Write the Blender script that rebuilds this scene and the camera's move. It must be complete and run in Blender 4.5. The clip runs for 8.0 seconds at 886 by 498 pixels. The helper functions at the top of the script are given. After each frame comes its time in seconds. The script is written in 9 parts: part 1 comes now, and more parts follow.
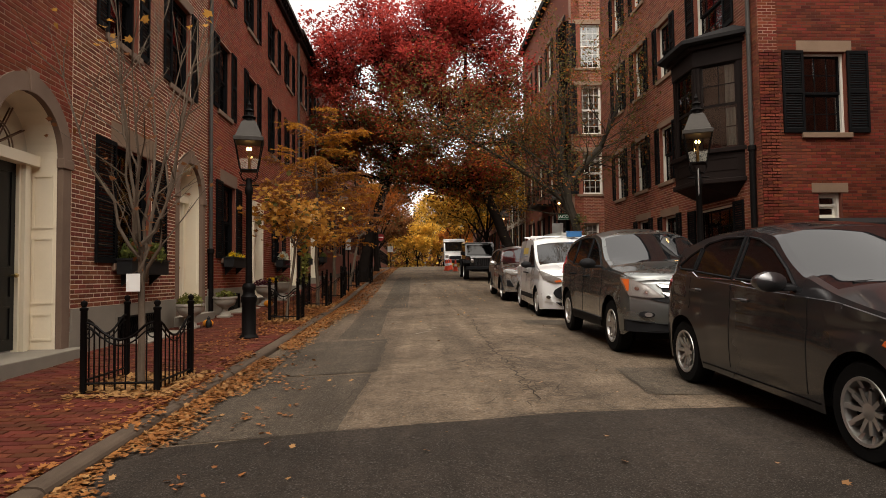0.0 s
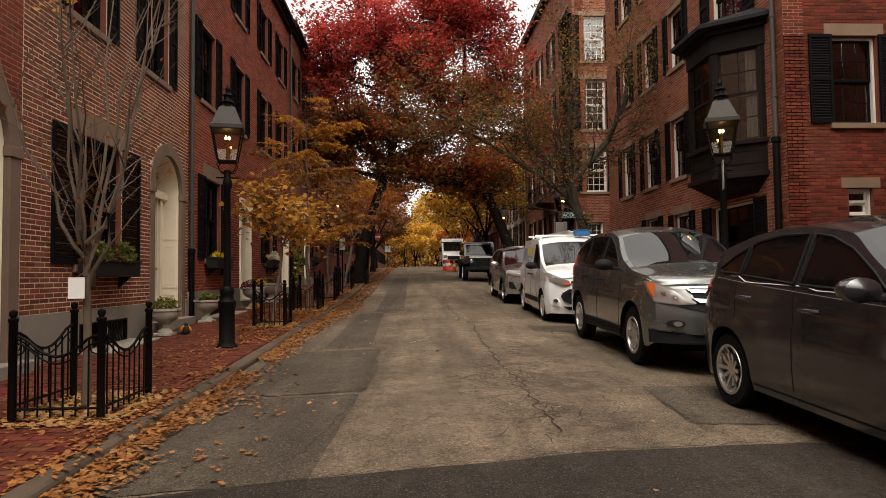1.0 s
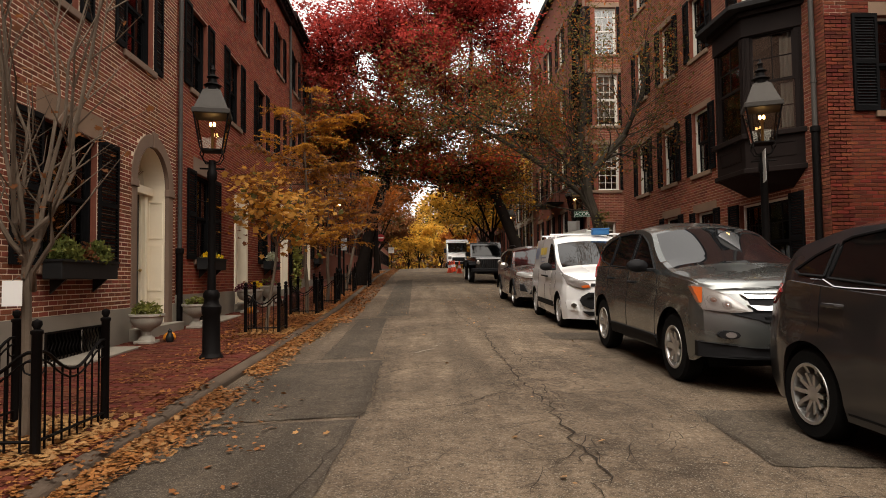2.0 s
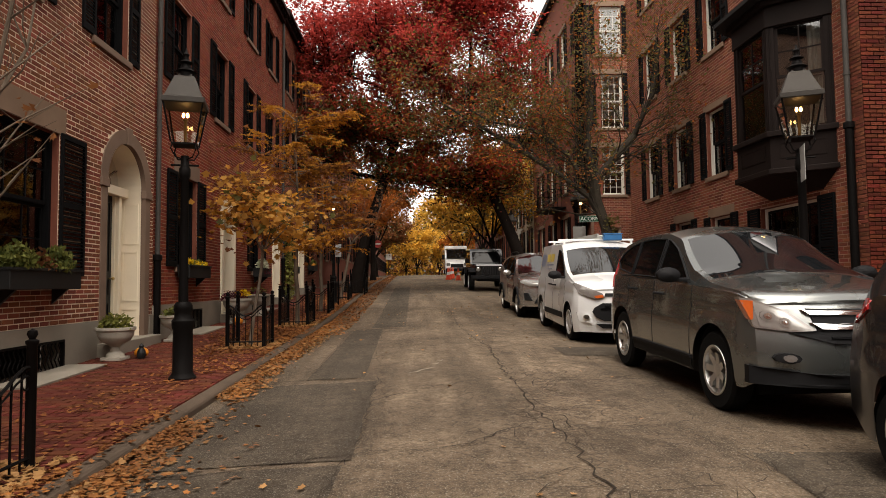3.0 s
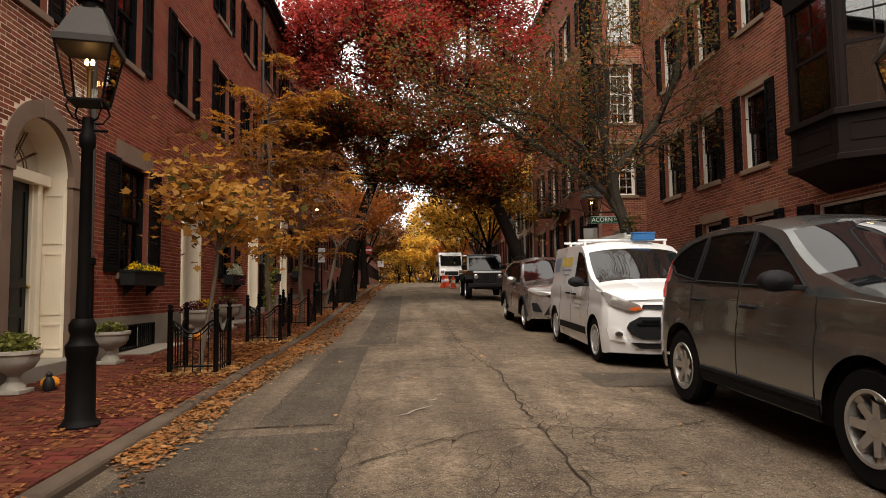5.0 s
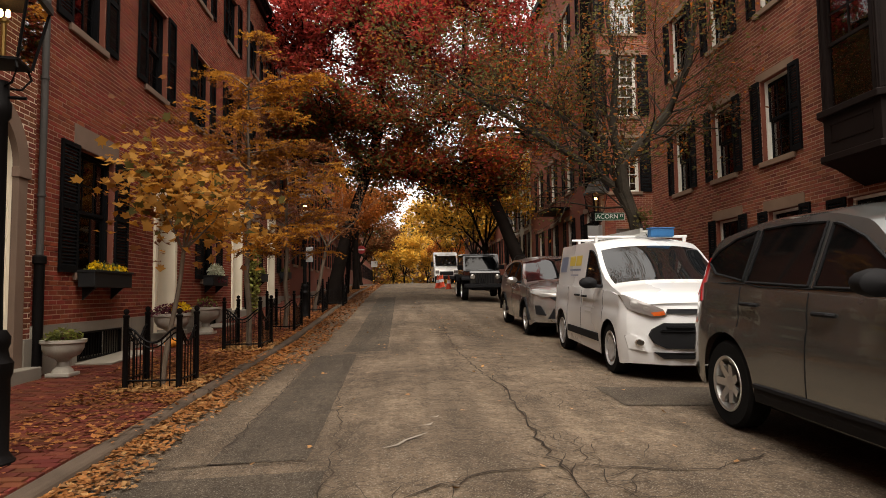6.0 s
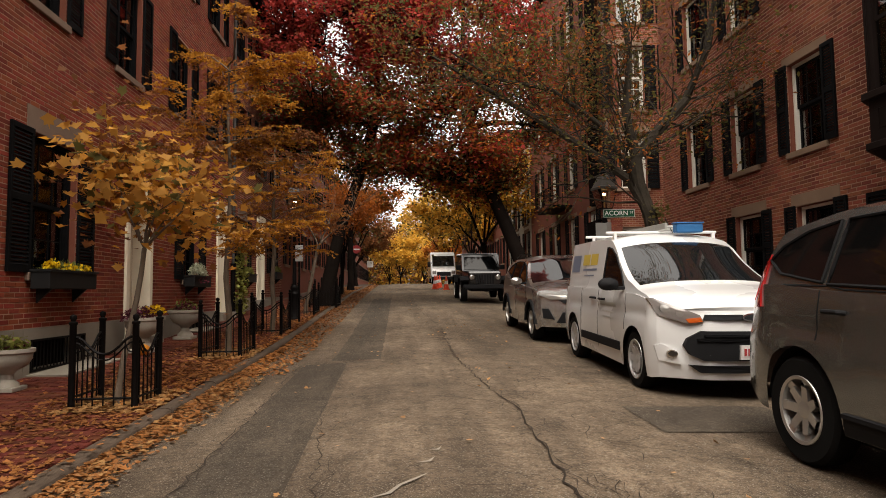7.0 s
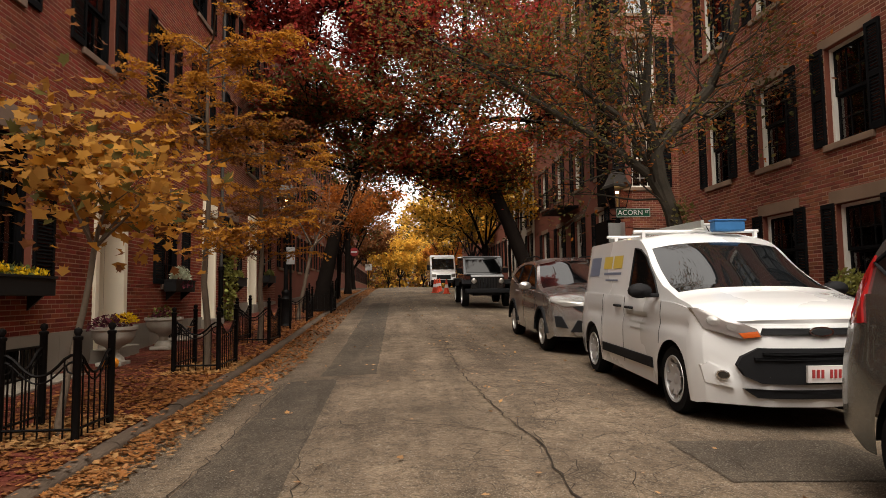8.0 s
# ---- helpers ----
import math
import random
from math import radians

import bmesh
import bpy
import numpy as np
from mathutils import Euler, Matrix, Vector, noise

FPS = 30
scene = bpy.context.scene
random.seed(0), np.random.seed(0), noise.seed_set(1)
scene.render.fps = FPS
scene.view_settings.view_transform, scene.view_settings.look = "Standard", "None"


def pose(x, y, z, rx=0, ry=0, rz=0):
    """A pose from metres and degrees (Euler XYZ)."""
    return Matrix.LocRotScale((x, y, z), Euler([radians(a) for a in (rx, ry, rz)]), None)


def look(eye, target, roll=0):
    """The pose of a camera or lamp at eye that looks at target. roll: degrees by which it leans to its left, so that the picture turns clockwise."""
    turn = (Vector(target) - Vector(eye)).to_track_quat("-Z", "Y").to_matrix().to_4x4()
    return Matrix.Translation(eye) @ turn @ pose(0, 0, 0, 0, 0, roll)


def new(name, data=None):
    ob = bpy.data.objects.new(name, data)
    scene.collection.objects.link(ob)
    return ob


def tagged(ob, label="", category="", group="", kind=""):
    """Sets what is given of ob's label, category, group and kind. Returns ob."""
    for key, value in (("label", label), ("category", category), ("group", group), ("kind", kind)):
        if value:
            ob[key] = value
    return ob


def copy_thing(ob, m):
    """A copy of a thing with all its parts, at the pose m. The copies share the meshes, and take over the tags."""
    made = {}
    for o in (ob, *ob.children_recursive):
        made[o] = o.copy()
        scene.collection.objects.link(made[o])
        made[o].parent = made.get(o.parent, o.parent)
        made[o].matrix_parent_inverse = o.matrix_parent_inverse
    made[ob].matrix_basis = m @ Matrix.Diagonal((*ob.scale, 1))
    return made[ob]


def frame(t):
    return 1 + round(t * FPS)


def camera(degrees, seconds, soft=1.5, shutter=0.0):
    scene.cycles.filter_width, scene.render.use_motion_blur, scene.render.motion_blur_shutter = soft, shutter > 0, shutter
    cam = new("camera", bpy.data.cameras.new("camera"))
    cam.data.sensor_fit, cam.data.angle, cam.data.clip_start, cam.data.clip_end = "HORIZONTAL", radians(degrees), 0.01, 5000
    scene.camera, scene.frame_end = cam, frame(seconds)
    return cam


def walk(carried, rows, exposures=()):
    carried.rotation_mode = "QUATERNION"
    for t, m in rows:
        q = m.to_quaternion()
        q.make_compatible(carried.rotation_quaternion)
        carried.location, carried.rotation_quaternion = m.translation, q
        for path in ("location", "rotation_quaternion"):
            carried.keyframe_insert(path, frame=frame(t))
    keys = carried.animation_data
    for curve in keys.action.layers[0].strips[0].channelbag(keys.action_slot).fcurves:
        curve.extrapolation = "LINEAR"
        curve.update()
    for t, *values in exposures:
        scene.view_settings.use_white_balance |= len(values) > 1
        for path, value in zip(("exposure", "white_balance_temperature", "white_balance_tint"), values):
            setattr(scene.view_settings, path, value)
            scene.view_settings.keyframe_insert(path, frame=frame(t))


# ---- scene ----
cam = camera(70.3, 8.0, soft=0.9)
METRES, EYE, TILT, LEAN, TURN = 8.307, 1.3125, 0.0, 0.0, -2.6
ROWS = [
    (0.0, 0.0, 0.0, 0.0, 0.03, 2.48, 0.69),
    (0.5, -0.0032, 0.0642, 0.0024, -0.04, 2.47, 0.64),
    (1.0, -0.0022, 0.1233, 0.0049, -0.16, 2.47, 0.67),
    (1.5, -0.0075, 0.1873, 0.0048, 0.21, 2.48, 0.67),
    (3.0, -0.0176, 0.363, 0.012, -0.03, 3.2, 0.63),
    (3.5, -0.0177, 0.4282, 0.0127, -0.16, 3.44, 0.69),
    (4.0, -0.0201, 0.4878, 0.0114, -0.3, 3.7, 0.71),
    (4.5, -0.0233, 0.5526, 0.0122, -0.44, 3.89, 0.67),
    (6.0, -0.0265, 0.7426, 0.0179, -1.14, 3.93, 0.72),
    (6.5, -0.0278, 0.8087, 0.0181, -1.31, 3.95, 0.72),
    (7.0, -0.0299, 0.8689, 0.021, -1.46, 3.97, 0.69),
    (7.5, -0.0295, 0.9372, 0.0257, -1.58, 4.1, 0.74),
    (8.0, -0.0332, 0.9978, 0.0274, -1.54, 4.24, 0.69),
]
walk(cam, [(t, pose(0, 0, EYE, TILT, LEAN, TURN) @ pose(METRES * x, METRES * y, METRES * z, 90 + pitch, roll, yaw)) for t, x, y, z, yaw, pitch, roll in ROWS], [(0.0, 1.27, 7250, 12), (4.0, 1.42, 7250, 12), (8.0, 1.42, 7250, 12)])

# ---- sky, sun ----
world = bpy.data.worlds.new("overcast_sky")
scene.world = world
world.use_nodes = True
wn, wl = world.node_tree.nodes, world.node_tree.links
sky = wn.new("ShaderNodeTexSky")
sky.sky_type = "NISHITA"
sky.sun_disc = False
sky.sun_elevation, sky.sun_rotation = radians(62), radians(185)
sky.air_density, sky.dust_density, sky.ozone_density = 1.0, 4.0, 1.0
grey = wn.new("ShaderNodeHueSaturation")
grey.inputs["Saturation"].default_value = 0.05
wl.new(sky.outputs[0], grey.inputs["Color"])
wl.new(grey.outputs[0], wn["Background"].inputs["Color"])
wn["Background"].inputs["Strength"].default_value = 0.15
sun = new("sun", bpy.data.lights.new("sun", "SUN"))
sun.data.energy, sun.data.angle, sun.data.color = 0.6, radians(60), (1.0, 0.95, 0.88)
sun.matrix_world = look((0, 0, 50), (-2, 23, 0))


# ---- mesh building ----
class Shape:
    """Collects vertices and faces of one part."""

    def __init__(self):
        self.v, self.f = [], []

    def box(self, x0, x1, y0, y1, z0, z1):
        n = len(self.v)
        self.v += [(x, y, z) for z in (z0, z1) for y in (y0, y1) for x in (x0, x1)]
        self.f += [tuple(n + i for i in q) for q in ((0, 2, 3, 1), (4, 5, 7, 6), (0, 1, 5, 4), (2, 6, 7, 3), (0, 4, 6, 2), (1, 3, 7, 5))]
        return self

    def prism(self, outline, lo, hi, axis=2):
        """A closed outline in two axes, drawn out along the third."""
        n, k = len(self.v), len(outline)
        for h in (lo, hi):
            for a, b in outline:
                self.v.append({0: (h, a, b), 1: (a, h, b), 2: (a, b, h)}[axis])
        self.f += [tuple(range(n, n + k)), tuple(range(n + 2 * k - 1, n + k - 1, -1))]
        self.f += [(n + i, n + (i + 1) % k, n + k + (i + 1) % k, n + k + i) for i in range(k)]
        return self

    def lathe(self, profile, sides=16, at=(0, 0, 0), axis=2, start=0.0, caps=True):
        """A profile of (radius, height) turned round an axis."""
        n = len(self.v)
        for r, h in profile:
            for i in range(sides):
                a = start + 2 * math.pi * i / sides
                c, s = r * math.cos(a), r * math.sin(a)
                p = {0: (h, c, s), 1: (c, h, s), 2: (c, s, h)}[axis]
                self.v.append((p[0] + at[0], p[1] + at[1], p[2] + at[2]))
        for j in range(len(profile) - 1):
            for i in range(sides):
                a, b = n + j * sides + i, n + j * sides + (i + 1) % sides
                self.f.append((a, b, b + sides, a + sides))
        if caps:
            self.f.append(tuple(range(n + sides - 1, n - 1, -1)))
            m = n + (len(profile) - 1) * sides
            self.f.append(tuple(range(m, m + sides)))
        return self

    def tube(self, points, radii, sides=6):
        n = len(self.v)
        pts = [Vector(p) for p in points]
        for i, p in enumerate(pts):
            d = (pts[min(i + 1, len(pts) - 1)] - pts[max(i - 1, 0)]).normalized()
            a = d.orthogonal().normalized() if abs(d.z) > 0.9 else d.cross(Vector((0, 0, 1))).normalized()
            b = d.cross(a)
            r = radii[i] if hasattr(radii, "__len__") else radii
            for k in range(sides):
                t = 2 * math.pi * k / sides
                self.v.append(tuple(p + a * (r * math.cos(t)) + b * (r * math.sin(t))))
        for i in range(len(pts) - 1):
            for k in range(sides):
                q, w = n + i * sides + k, n + i * sides + (k + 1) % sides
                self.f.append((q, w, w + sides, q + sides))
        self.f.append(tuple(range(n + sides - 1, n - 1, -1)))
        self.f.append(tuple(range(n + (len(pts) - 1) * sides, n + len(pts) * sides)))
        return self

    def grid(self, rows):
        """Rows of points, joined by quads."""
        n, w = len(self.v), len(rows[0])
        for r in rows:
            self.v += [tuple(p) for p in r]
        for i in range(len(rows) - 1):
            for j in range(w - 1):
                a = n + i * w + j
                self.f.append((a, a + 1, a + w + 1, a + w))
        return self

    def mesh(self, name, material, smooth=False, tidy=True):
        me = bpy.data.meshes.new(name)
        me.from_pydata(self.v, [], self.f)
        if tidy:
            bm = bmesh.new()
            bm.from_mesh(me)
            bmesh.ops.recalc_face_normals(bm, faces=bm.faces)
            if smooth:
                for e in bm.edges:
                    e.smooth = len(e.link_faces) == 2 and e.calc_face_angle(0) < radians(38)
                for f in bm.faces:
                    f.smooth = True
            bm.to_mesh(me)
            bm.free()
        me.materials.append(material)
        return me


def thing(name, m, label, category, group="", kind=""):
    ob = new(name)
    ob.matrix_world = m
    ob.empty_display_size = 0.1
    return tagged(ob, label, category, group, kind)


def part(name, shape, material, parent, label="", smooth=False, bevel=0.0, kind=""):
    """Links a shape, or a ready mesh, as one mesh object under a thing."""
    me = shape if isinstance(shape, bpy.types.Mesh) else shape.mesh(name, material, smooth)
    ob = new(name, me)
    ob.parent = parent
    if bevel:
        b = ob.modifiers.new("bevel", "BEVEL")
        b.width, b.segments, b.limit_method, b.angle_limit = bevel, 2, "ANGLE", radians(40)
    return tagged(ob, label, kind=kind)


# ---- materials ----
def material(name, colour, rough=0.8, metal=0.0, vary=0.25, grain=30.0, stain=1.2, bump=0.15, island=0.0, second=None, coat=0.0, object_random=0.0, depth=0.004, hue=0.0, spec=0.18):
    """Principled surface with fine grain, larger stains, relief, and a change of tone from piece to piece."""
    m = bpy.data.materials.new(name)
    m.use_nodes = True
    n, l = m.node_tree.nodes, m.node_tree.links
    b = n["Principled BSDF"]
    b.inputs["Metallic"].default_value = metal
    b.inputs["Specular IOR Level"].default_value = spec
    b.inputs["Coat Weight"].default_value = coat
    b.inputs["Coat Roughness"].default_value = 0.05
    where = n.new("ShaderNodeTexCoord").outputs["Object"]
    if object_random == 0:
        where = n.new("ShaderNodeNewGeometry").outputs["Position"]
    fine, large = n.new("ShaderNodeTexNoise"), n.new("ShaderNodeTexNoise")
    for node, scale, detail in ((fine, grain, 6), (large, stain, 4)):
        node.inputs["Scale"].default_value, node.inputs["Detail"].default_value = scale, detail
        l.new(where, node.inputs["Vector"])
    mix = n.new("ShaderNodeMix")
    mix.data_type = "RGBA"
    dark = [c * (1 - vary) for c in colour]
    lite = [min(1, c * (1 + vary)) for c in colour]
    mix.inputs["A"].default_value, mix.inputs["B"].default_value = (*(second or dark), 1), (*lite, 1)
    add = n.new("ShaderNodeMath")
    add.operation = "MULTIPLY_ADD"
    add.inputs[1].default_value = 0.45
    l.new(fine.outputs["Fac"], add.inputs[0])
    spread = n.new("ShaderNodeMapRange")
    spread.inputs["From Min"].default_value, spread.inputs["From Max"].default_value = 0.3, 0.7
    l.new(large.outputs["Fac"], spread.inputs["Value"])
    half = n.new("ShaderNodeMath")
    half.operation = "MULTIPLY"
    half.inputs[1].default_value = 0.55
    l.new(spread.outputs[0], half.inputs[0])
    l.new(half.outputs[0], add.inputs[2])
    l.new(add.outputs[0], mix.inputs["Factor"])
    out = mix.outputs["Result"]
    if island or object_random:
        hsv = n.new("ShaderNodeHueSaturation")
        r = n.new("ShaderNodeObjectInfo").outputs["Random"] if object_random else n.new("ShaderNodeNewGeometry").outputs["Random Per Island"]
        amount = object_random or island
        rng = n.new("ShaderNodeMapRange")
        rng.inputs["To Min"].default_value, rng.inputs["To Max"].default_value = 1 - amount, 1 + amount
        l.new(r, rng.inputs["Value"])
        l.new(rng.outputs[0], hsv.inputs["Value"])
        if hue:
            h2 = n.new("ShaderNodeMapRange")
            h2.inputs["To Min"].default_value, h2.inputs["To Max"].default_value = 0.5 - hue, 0.5 + hue
            sh = n.new("ShaderNodeMath")
            sh.operation = "FRACT"
            ml = n.new("ShaderNodeMath")
            ml.operation = "MULTIPLY"
            ml.inputs[1].default_value = 7.31
            l.new(r, ml.inputs[0])
            l.new(ml.outputs[0], sh.inputs[0])
            l.new(sh.outputs[0], h2.inputs["Value"])
            l.new(h2.outputs[0], hsv.inputs["Hue"])
        l.new(out, hsv.inputs["Color"])
        out = hsv.outputs["Color"]
    l.new(out, b.inputs["Base Color"])
    rr = n.new("ShaderNodeMapRange")
    rr.inputs["To Min"].default_value, rr.inputs["To Max"].default_value = max(0.02, rough - 0.08), min(1, rough + 0.08)
    l.new(large.outputs["Fac"], rr.inputs["Value"])
    l.new(rr.outputs[0], b.inputs["Roughness"])
    if bump:
        bp = n.new("ShaderNodeBump")
        bp.inputs["Strength"].default_value, bp.inputs["Distance"].default_value = bump, depth
        l.new(fine.outputs["Fac"], bp.inputs["Height"])
        l.new(bp.outputs[0], b.inputs["Normal"])
    return m


def leaf_material(name, a, b, through_light=0.55):
    """Leaves: tone from leaf to leaf between two colours, with some light let through."""
    m = bpy.data.materials.new(name)
    m.use_nodes = True
    n, l = m.node_tree.nodes, m.node_tree.links
    p = n["Principled BSDF"]
    p.inputs["Roughness"].default_value = 0.6
    p.inputs["Specular IOR Level"].default_value = 0.15
    g = n.new("ShaderNodeNewGeometry")
    ramp = n.new("ShaderNodeMix")
    ramp.data_type = "RGBA"
    ramp.inputs["A"].default_value, ramp.inputs["B"].default_value = (*a, 1), (*b, 1)
    big = n.new("ShaderNodeTexNoise")
    big.inputs["Scale"].default_value, big.inputs["Detail"].default_value = 0.55, 2
    l.new(g.outputs["Position"], big.inputs["Vector"])
    s = n.new("ShaderNodeMath")
    s.operation = "MULTIPLY_ADD"
    s.inputs[1].default_value = 0.5
    l.new(g.outputs["Random Per Island"], s.inputs[0])
    w = n.new("ShaderNodeMapRange")
    w.inputs["From Min"].default_value, w.inputs["From Max"].default_value = 0.35, 0.65
    w.inputs["To Max"].default_value = 0.5
    l.new(big.outputs["Fac"], w.inputs["Value"])
    l.new(w.outputs[0], s.inputs[2])
    l.new(s.outputs[0], ramp.inputs["Factor"])
    l.new(ramp.outputs["Result"], p.inputs["Base Color"])
    t = n.new("ShaderNodeBsdfTranslucent")
    l.new(ramp.outputs["Result"], t.inputs["Color"])
    mixed = n.new("ShaderNodeMixShader")
    mixed.inputs[0].default_value = through_light
    l.new(p.outputs[0], mixed.inputs[1])
    l.new(t.outputs[0], mixed.inputs[2])
    l.new(mixed.outputs[0], n["Material Output"].inputs["Surface"])
    return m


def plain(name, colour, rough=0.5, metal=0.0, glow=0.0, coat=0.0, spec=0.5):
    m = bpy.data.materials.new(name)
    m.use_nodes = True
    b = m.node_tree.nodes["Principled BSDF"]
    b.inputs["Base Color"].default_value = (*colour, 1)
    b.inputs["Roughness"].default_value, b.inputs["Metallic"].default_value = rough, metal
    b.inputs["Coat Weight"].default_value = coat
    b.inputs["Specular IOR Level"].default_value = spec
    if glow:
        b.inputs["Emission Color"].default_value, b.inputs["Emission Strength"].default_value = (*colour, 1), glow
    return m


def clear_glass(name, tint=(0.9, 0.92, 0.92), gloss=0.12):
    """A thin pane: mostly clear, with a mirror share that grows at a slant."""
    m = bpy.data.materials.new(name)
    m.use_nodes = True
    n, l = m.node_tree.nodes, m.node_tree.links
    n.remove(n["Principled BSDF"])
    clear, shine, fr, mixed = n.new("ShaderNodeBsdfTransparent"), n.new("ShaderNodeBsdfGlossy"), n.new("ShaderNodeFresnel"), n.new("ShaderNodeMixShader")
    clear.inputs[0].default_value = (*tint, 1)
    shine.inputs["Roughness"].default_value = 0.02
    fr.inputs["IOR"].default_value = 1.55
    add = n.new("ShaderNodeMath")
    add.operation = "ADD"
    add.inputs[1].default_value = gloss
    l.new(fr.outputs[0], add.inputs[0])
    l.new(add.outputs[0], mixed.inputs[0])
    l.new(clear.outputs[0], mixed.inputs[1])
    l.new(shine.outputs[0], mixed.inputs[2])
    l.new(mixed.outputs[0], n["Material Output"].inputs["Surface"])
    return m


M_BRICK = material("orange_red_brick", (0.172, 0.052, 0.029), 0.88, vary=0.3, grain=90, stain=0.8, bump=0.3, island=0.33, hue=0.012)
M_BRICK_ONE = material("single_brick", (0.172, 0.052, 0.029), 0.88, vary=0.3, grain=90, stain=0.8, bump=0.3, object_random=0.33, hue=0.012)
M_BRICK_DARK = material("dark_red_brick", (0.178, 0.036, 0.019), 0.88, vary=0.3, grain=90, stain=0.7, bump=0.3, island=0.28, hue=0.01)
M_BRICK_RED = material("red_painted_brick", (0.17, 0.034, 0.016), 0.8, vary=0.3, grain=60, stain=0.9, bump=0.3, island=0.22, hue=0.008)
# darker copy of M_BRICK_RED: base lowered against the light on the end wall
M_BRICK_END = material("darkened_weathered_red_brick", (0.115, 0.021, 0.010), 0.85, vary=0.5, grain=60, stain=1.1, bump=0.4, island=0.42, hue=0.01)
M_BRICK_FAR = material("distant_brick", (0.17, 0.055, 0.035), 0.9, vary=0.3, grain=12, stain=0.5, bump=0.2)
M_MORTAR = material("lime_mortar", (0.70, 0.57, 0.44), 0.95, vary=0.25, grain=120, bump=0.3)
M_MORTAR_END = material("sooty_red_mortar", (0.085, 0.034, 0.023), 0.95, vary=0.3, grain=120, bump=0.3)
M_MORTAR_DARK = material("dark_mortar", (0.33, 0.205, 0.15), 0.95, vary=0.3, grain=120, bump=0.3)
M_GRANITE = material("grey_granite", (0.225, 0.198, 0.16), 0.85, vary=0.22, grain=160, stain=1.5, bump=0.25)
M_BROWNSTONE = material("brownstone", (0.17, 0.115, 0.085), 0.85, vary=0.25, grain=90, stain=2, bump=0.25)
M_TANSTONE = material("tan_sandstone", (0.19, 0.125, 0.085), 0.85, vary=0.22, grain=90, stain=2, bump=0.25)
M_CREAM = material("cream_paint", (0.80, 0.71, 0.55), 0.55, vary=0.08, grain=40, stain=1.5, bump=0.05)
M_WHITE = material("white_window_paint", (0.62, 0.59, 0.52), 0.55, vary=0.1, grain=40, bump=0.05)
M_SHUTTER = material("black_green_shutter_paint", (0.006, 0.006, 0.0065), 0.6, vary=0.3, grain=50, bump=0.08, spec=0.04)
M_IRON = material("black_painted_iron", (0.005, 0.0042, 0.004), 0.55, spec=0.07, vary=0.35, grain=60, bump=0.15, depth=0.002)
M_COPPER = material("weathered_metal_roof", (0.06, 0.055, 0.05), 0.6, metal=0.2, vary=0.3, grain=30, bump=0.1)
M_DARKWOOD = material("dark_brown_wood_paint", (0.011, 0.007, 0.006), 0.55, vary=0.3, grain=40, bump=0.1, spec=0.08)
M_BLACKDOOR = material("black_door_paint", (0.009, 0.009, 0.009), 0.35, vary=0.2, grain=40, bump=0.03, spec=0.25)
M_REDDOOR = material("dark_red_door_paint", (0.13, 0.012, 0.012), 0.35, vary=0.2, grain=40, bump=0.03)
# near-black base paints in the darkness of unlit rooms and recesses
M_ROOM = plain("unlit_room_black", (0.01, 0.008, 0.007), 0.95, spec=0.0)
M_CURTAIN = material("pale_curtain", (0.33, 0.30, 0.25), 0.9, vary=0.12, grain=20, bump=0.1)
M_GLASS = clear_glass("window_glass", gloss=0.06)
M_BRASS = plain("brass", (0.5, 0.36, 0.14), 0.3, 1.0)
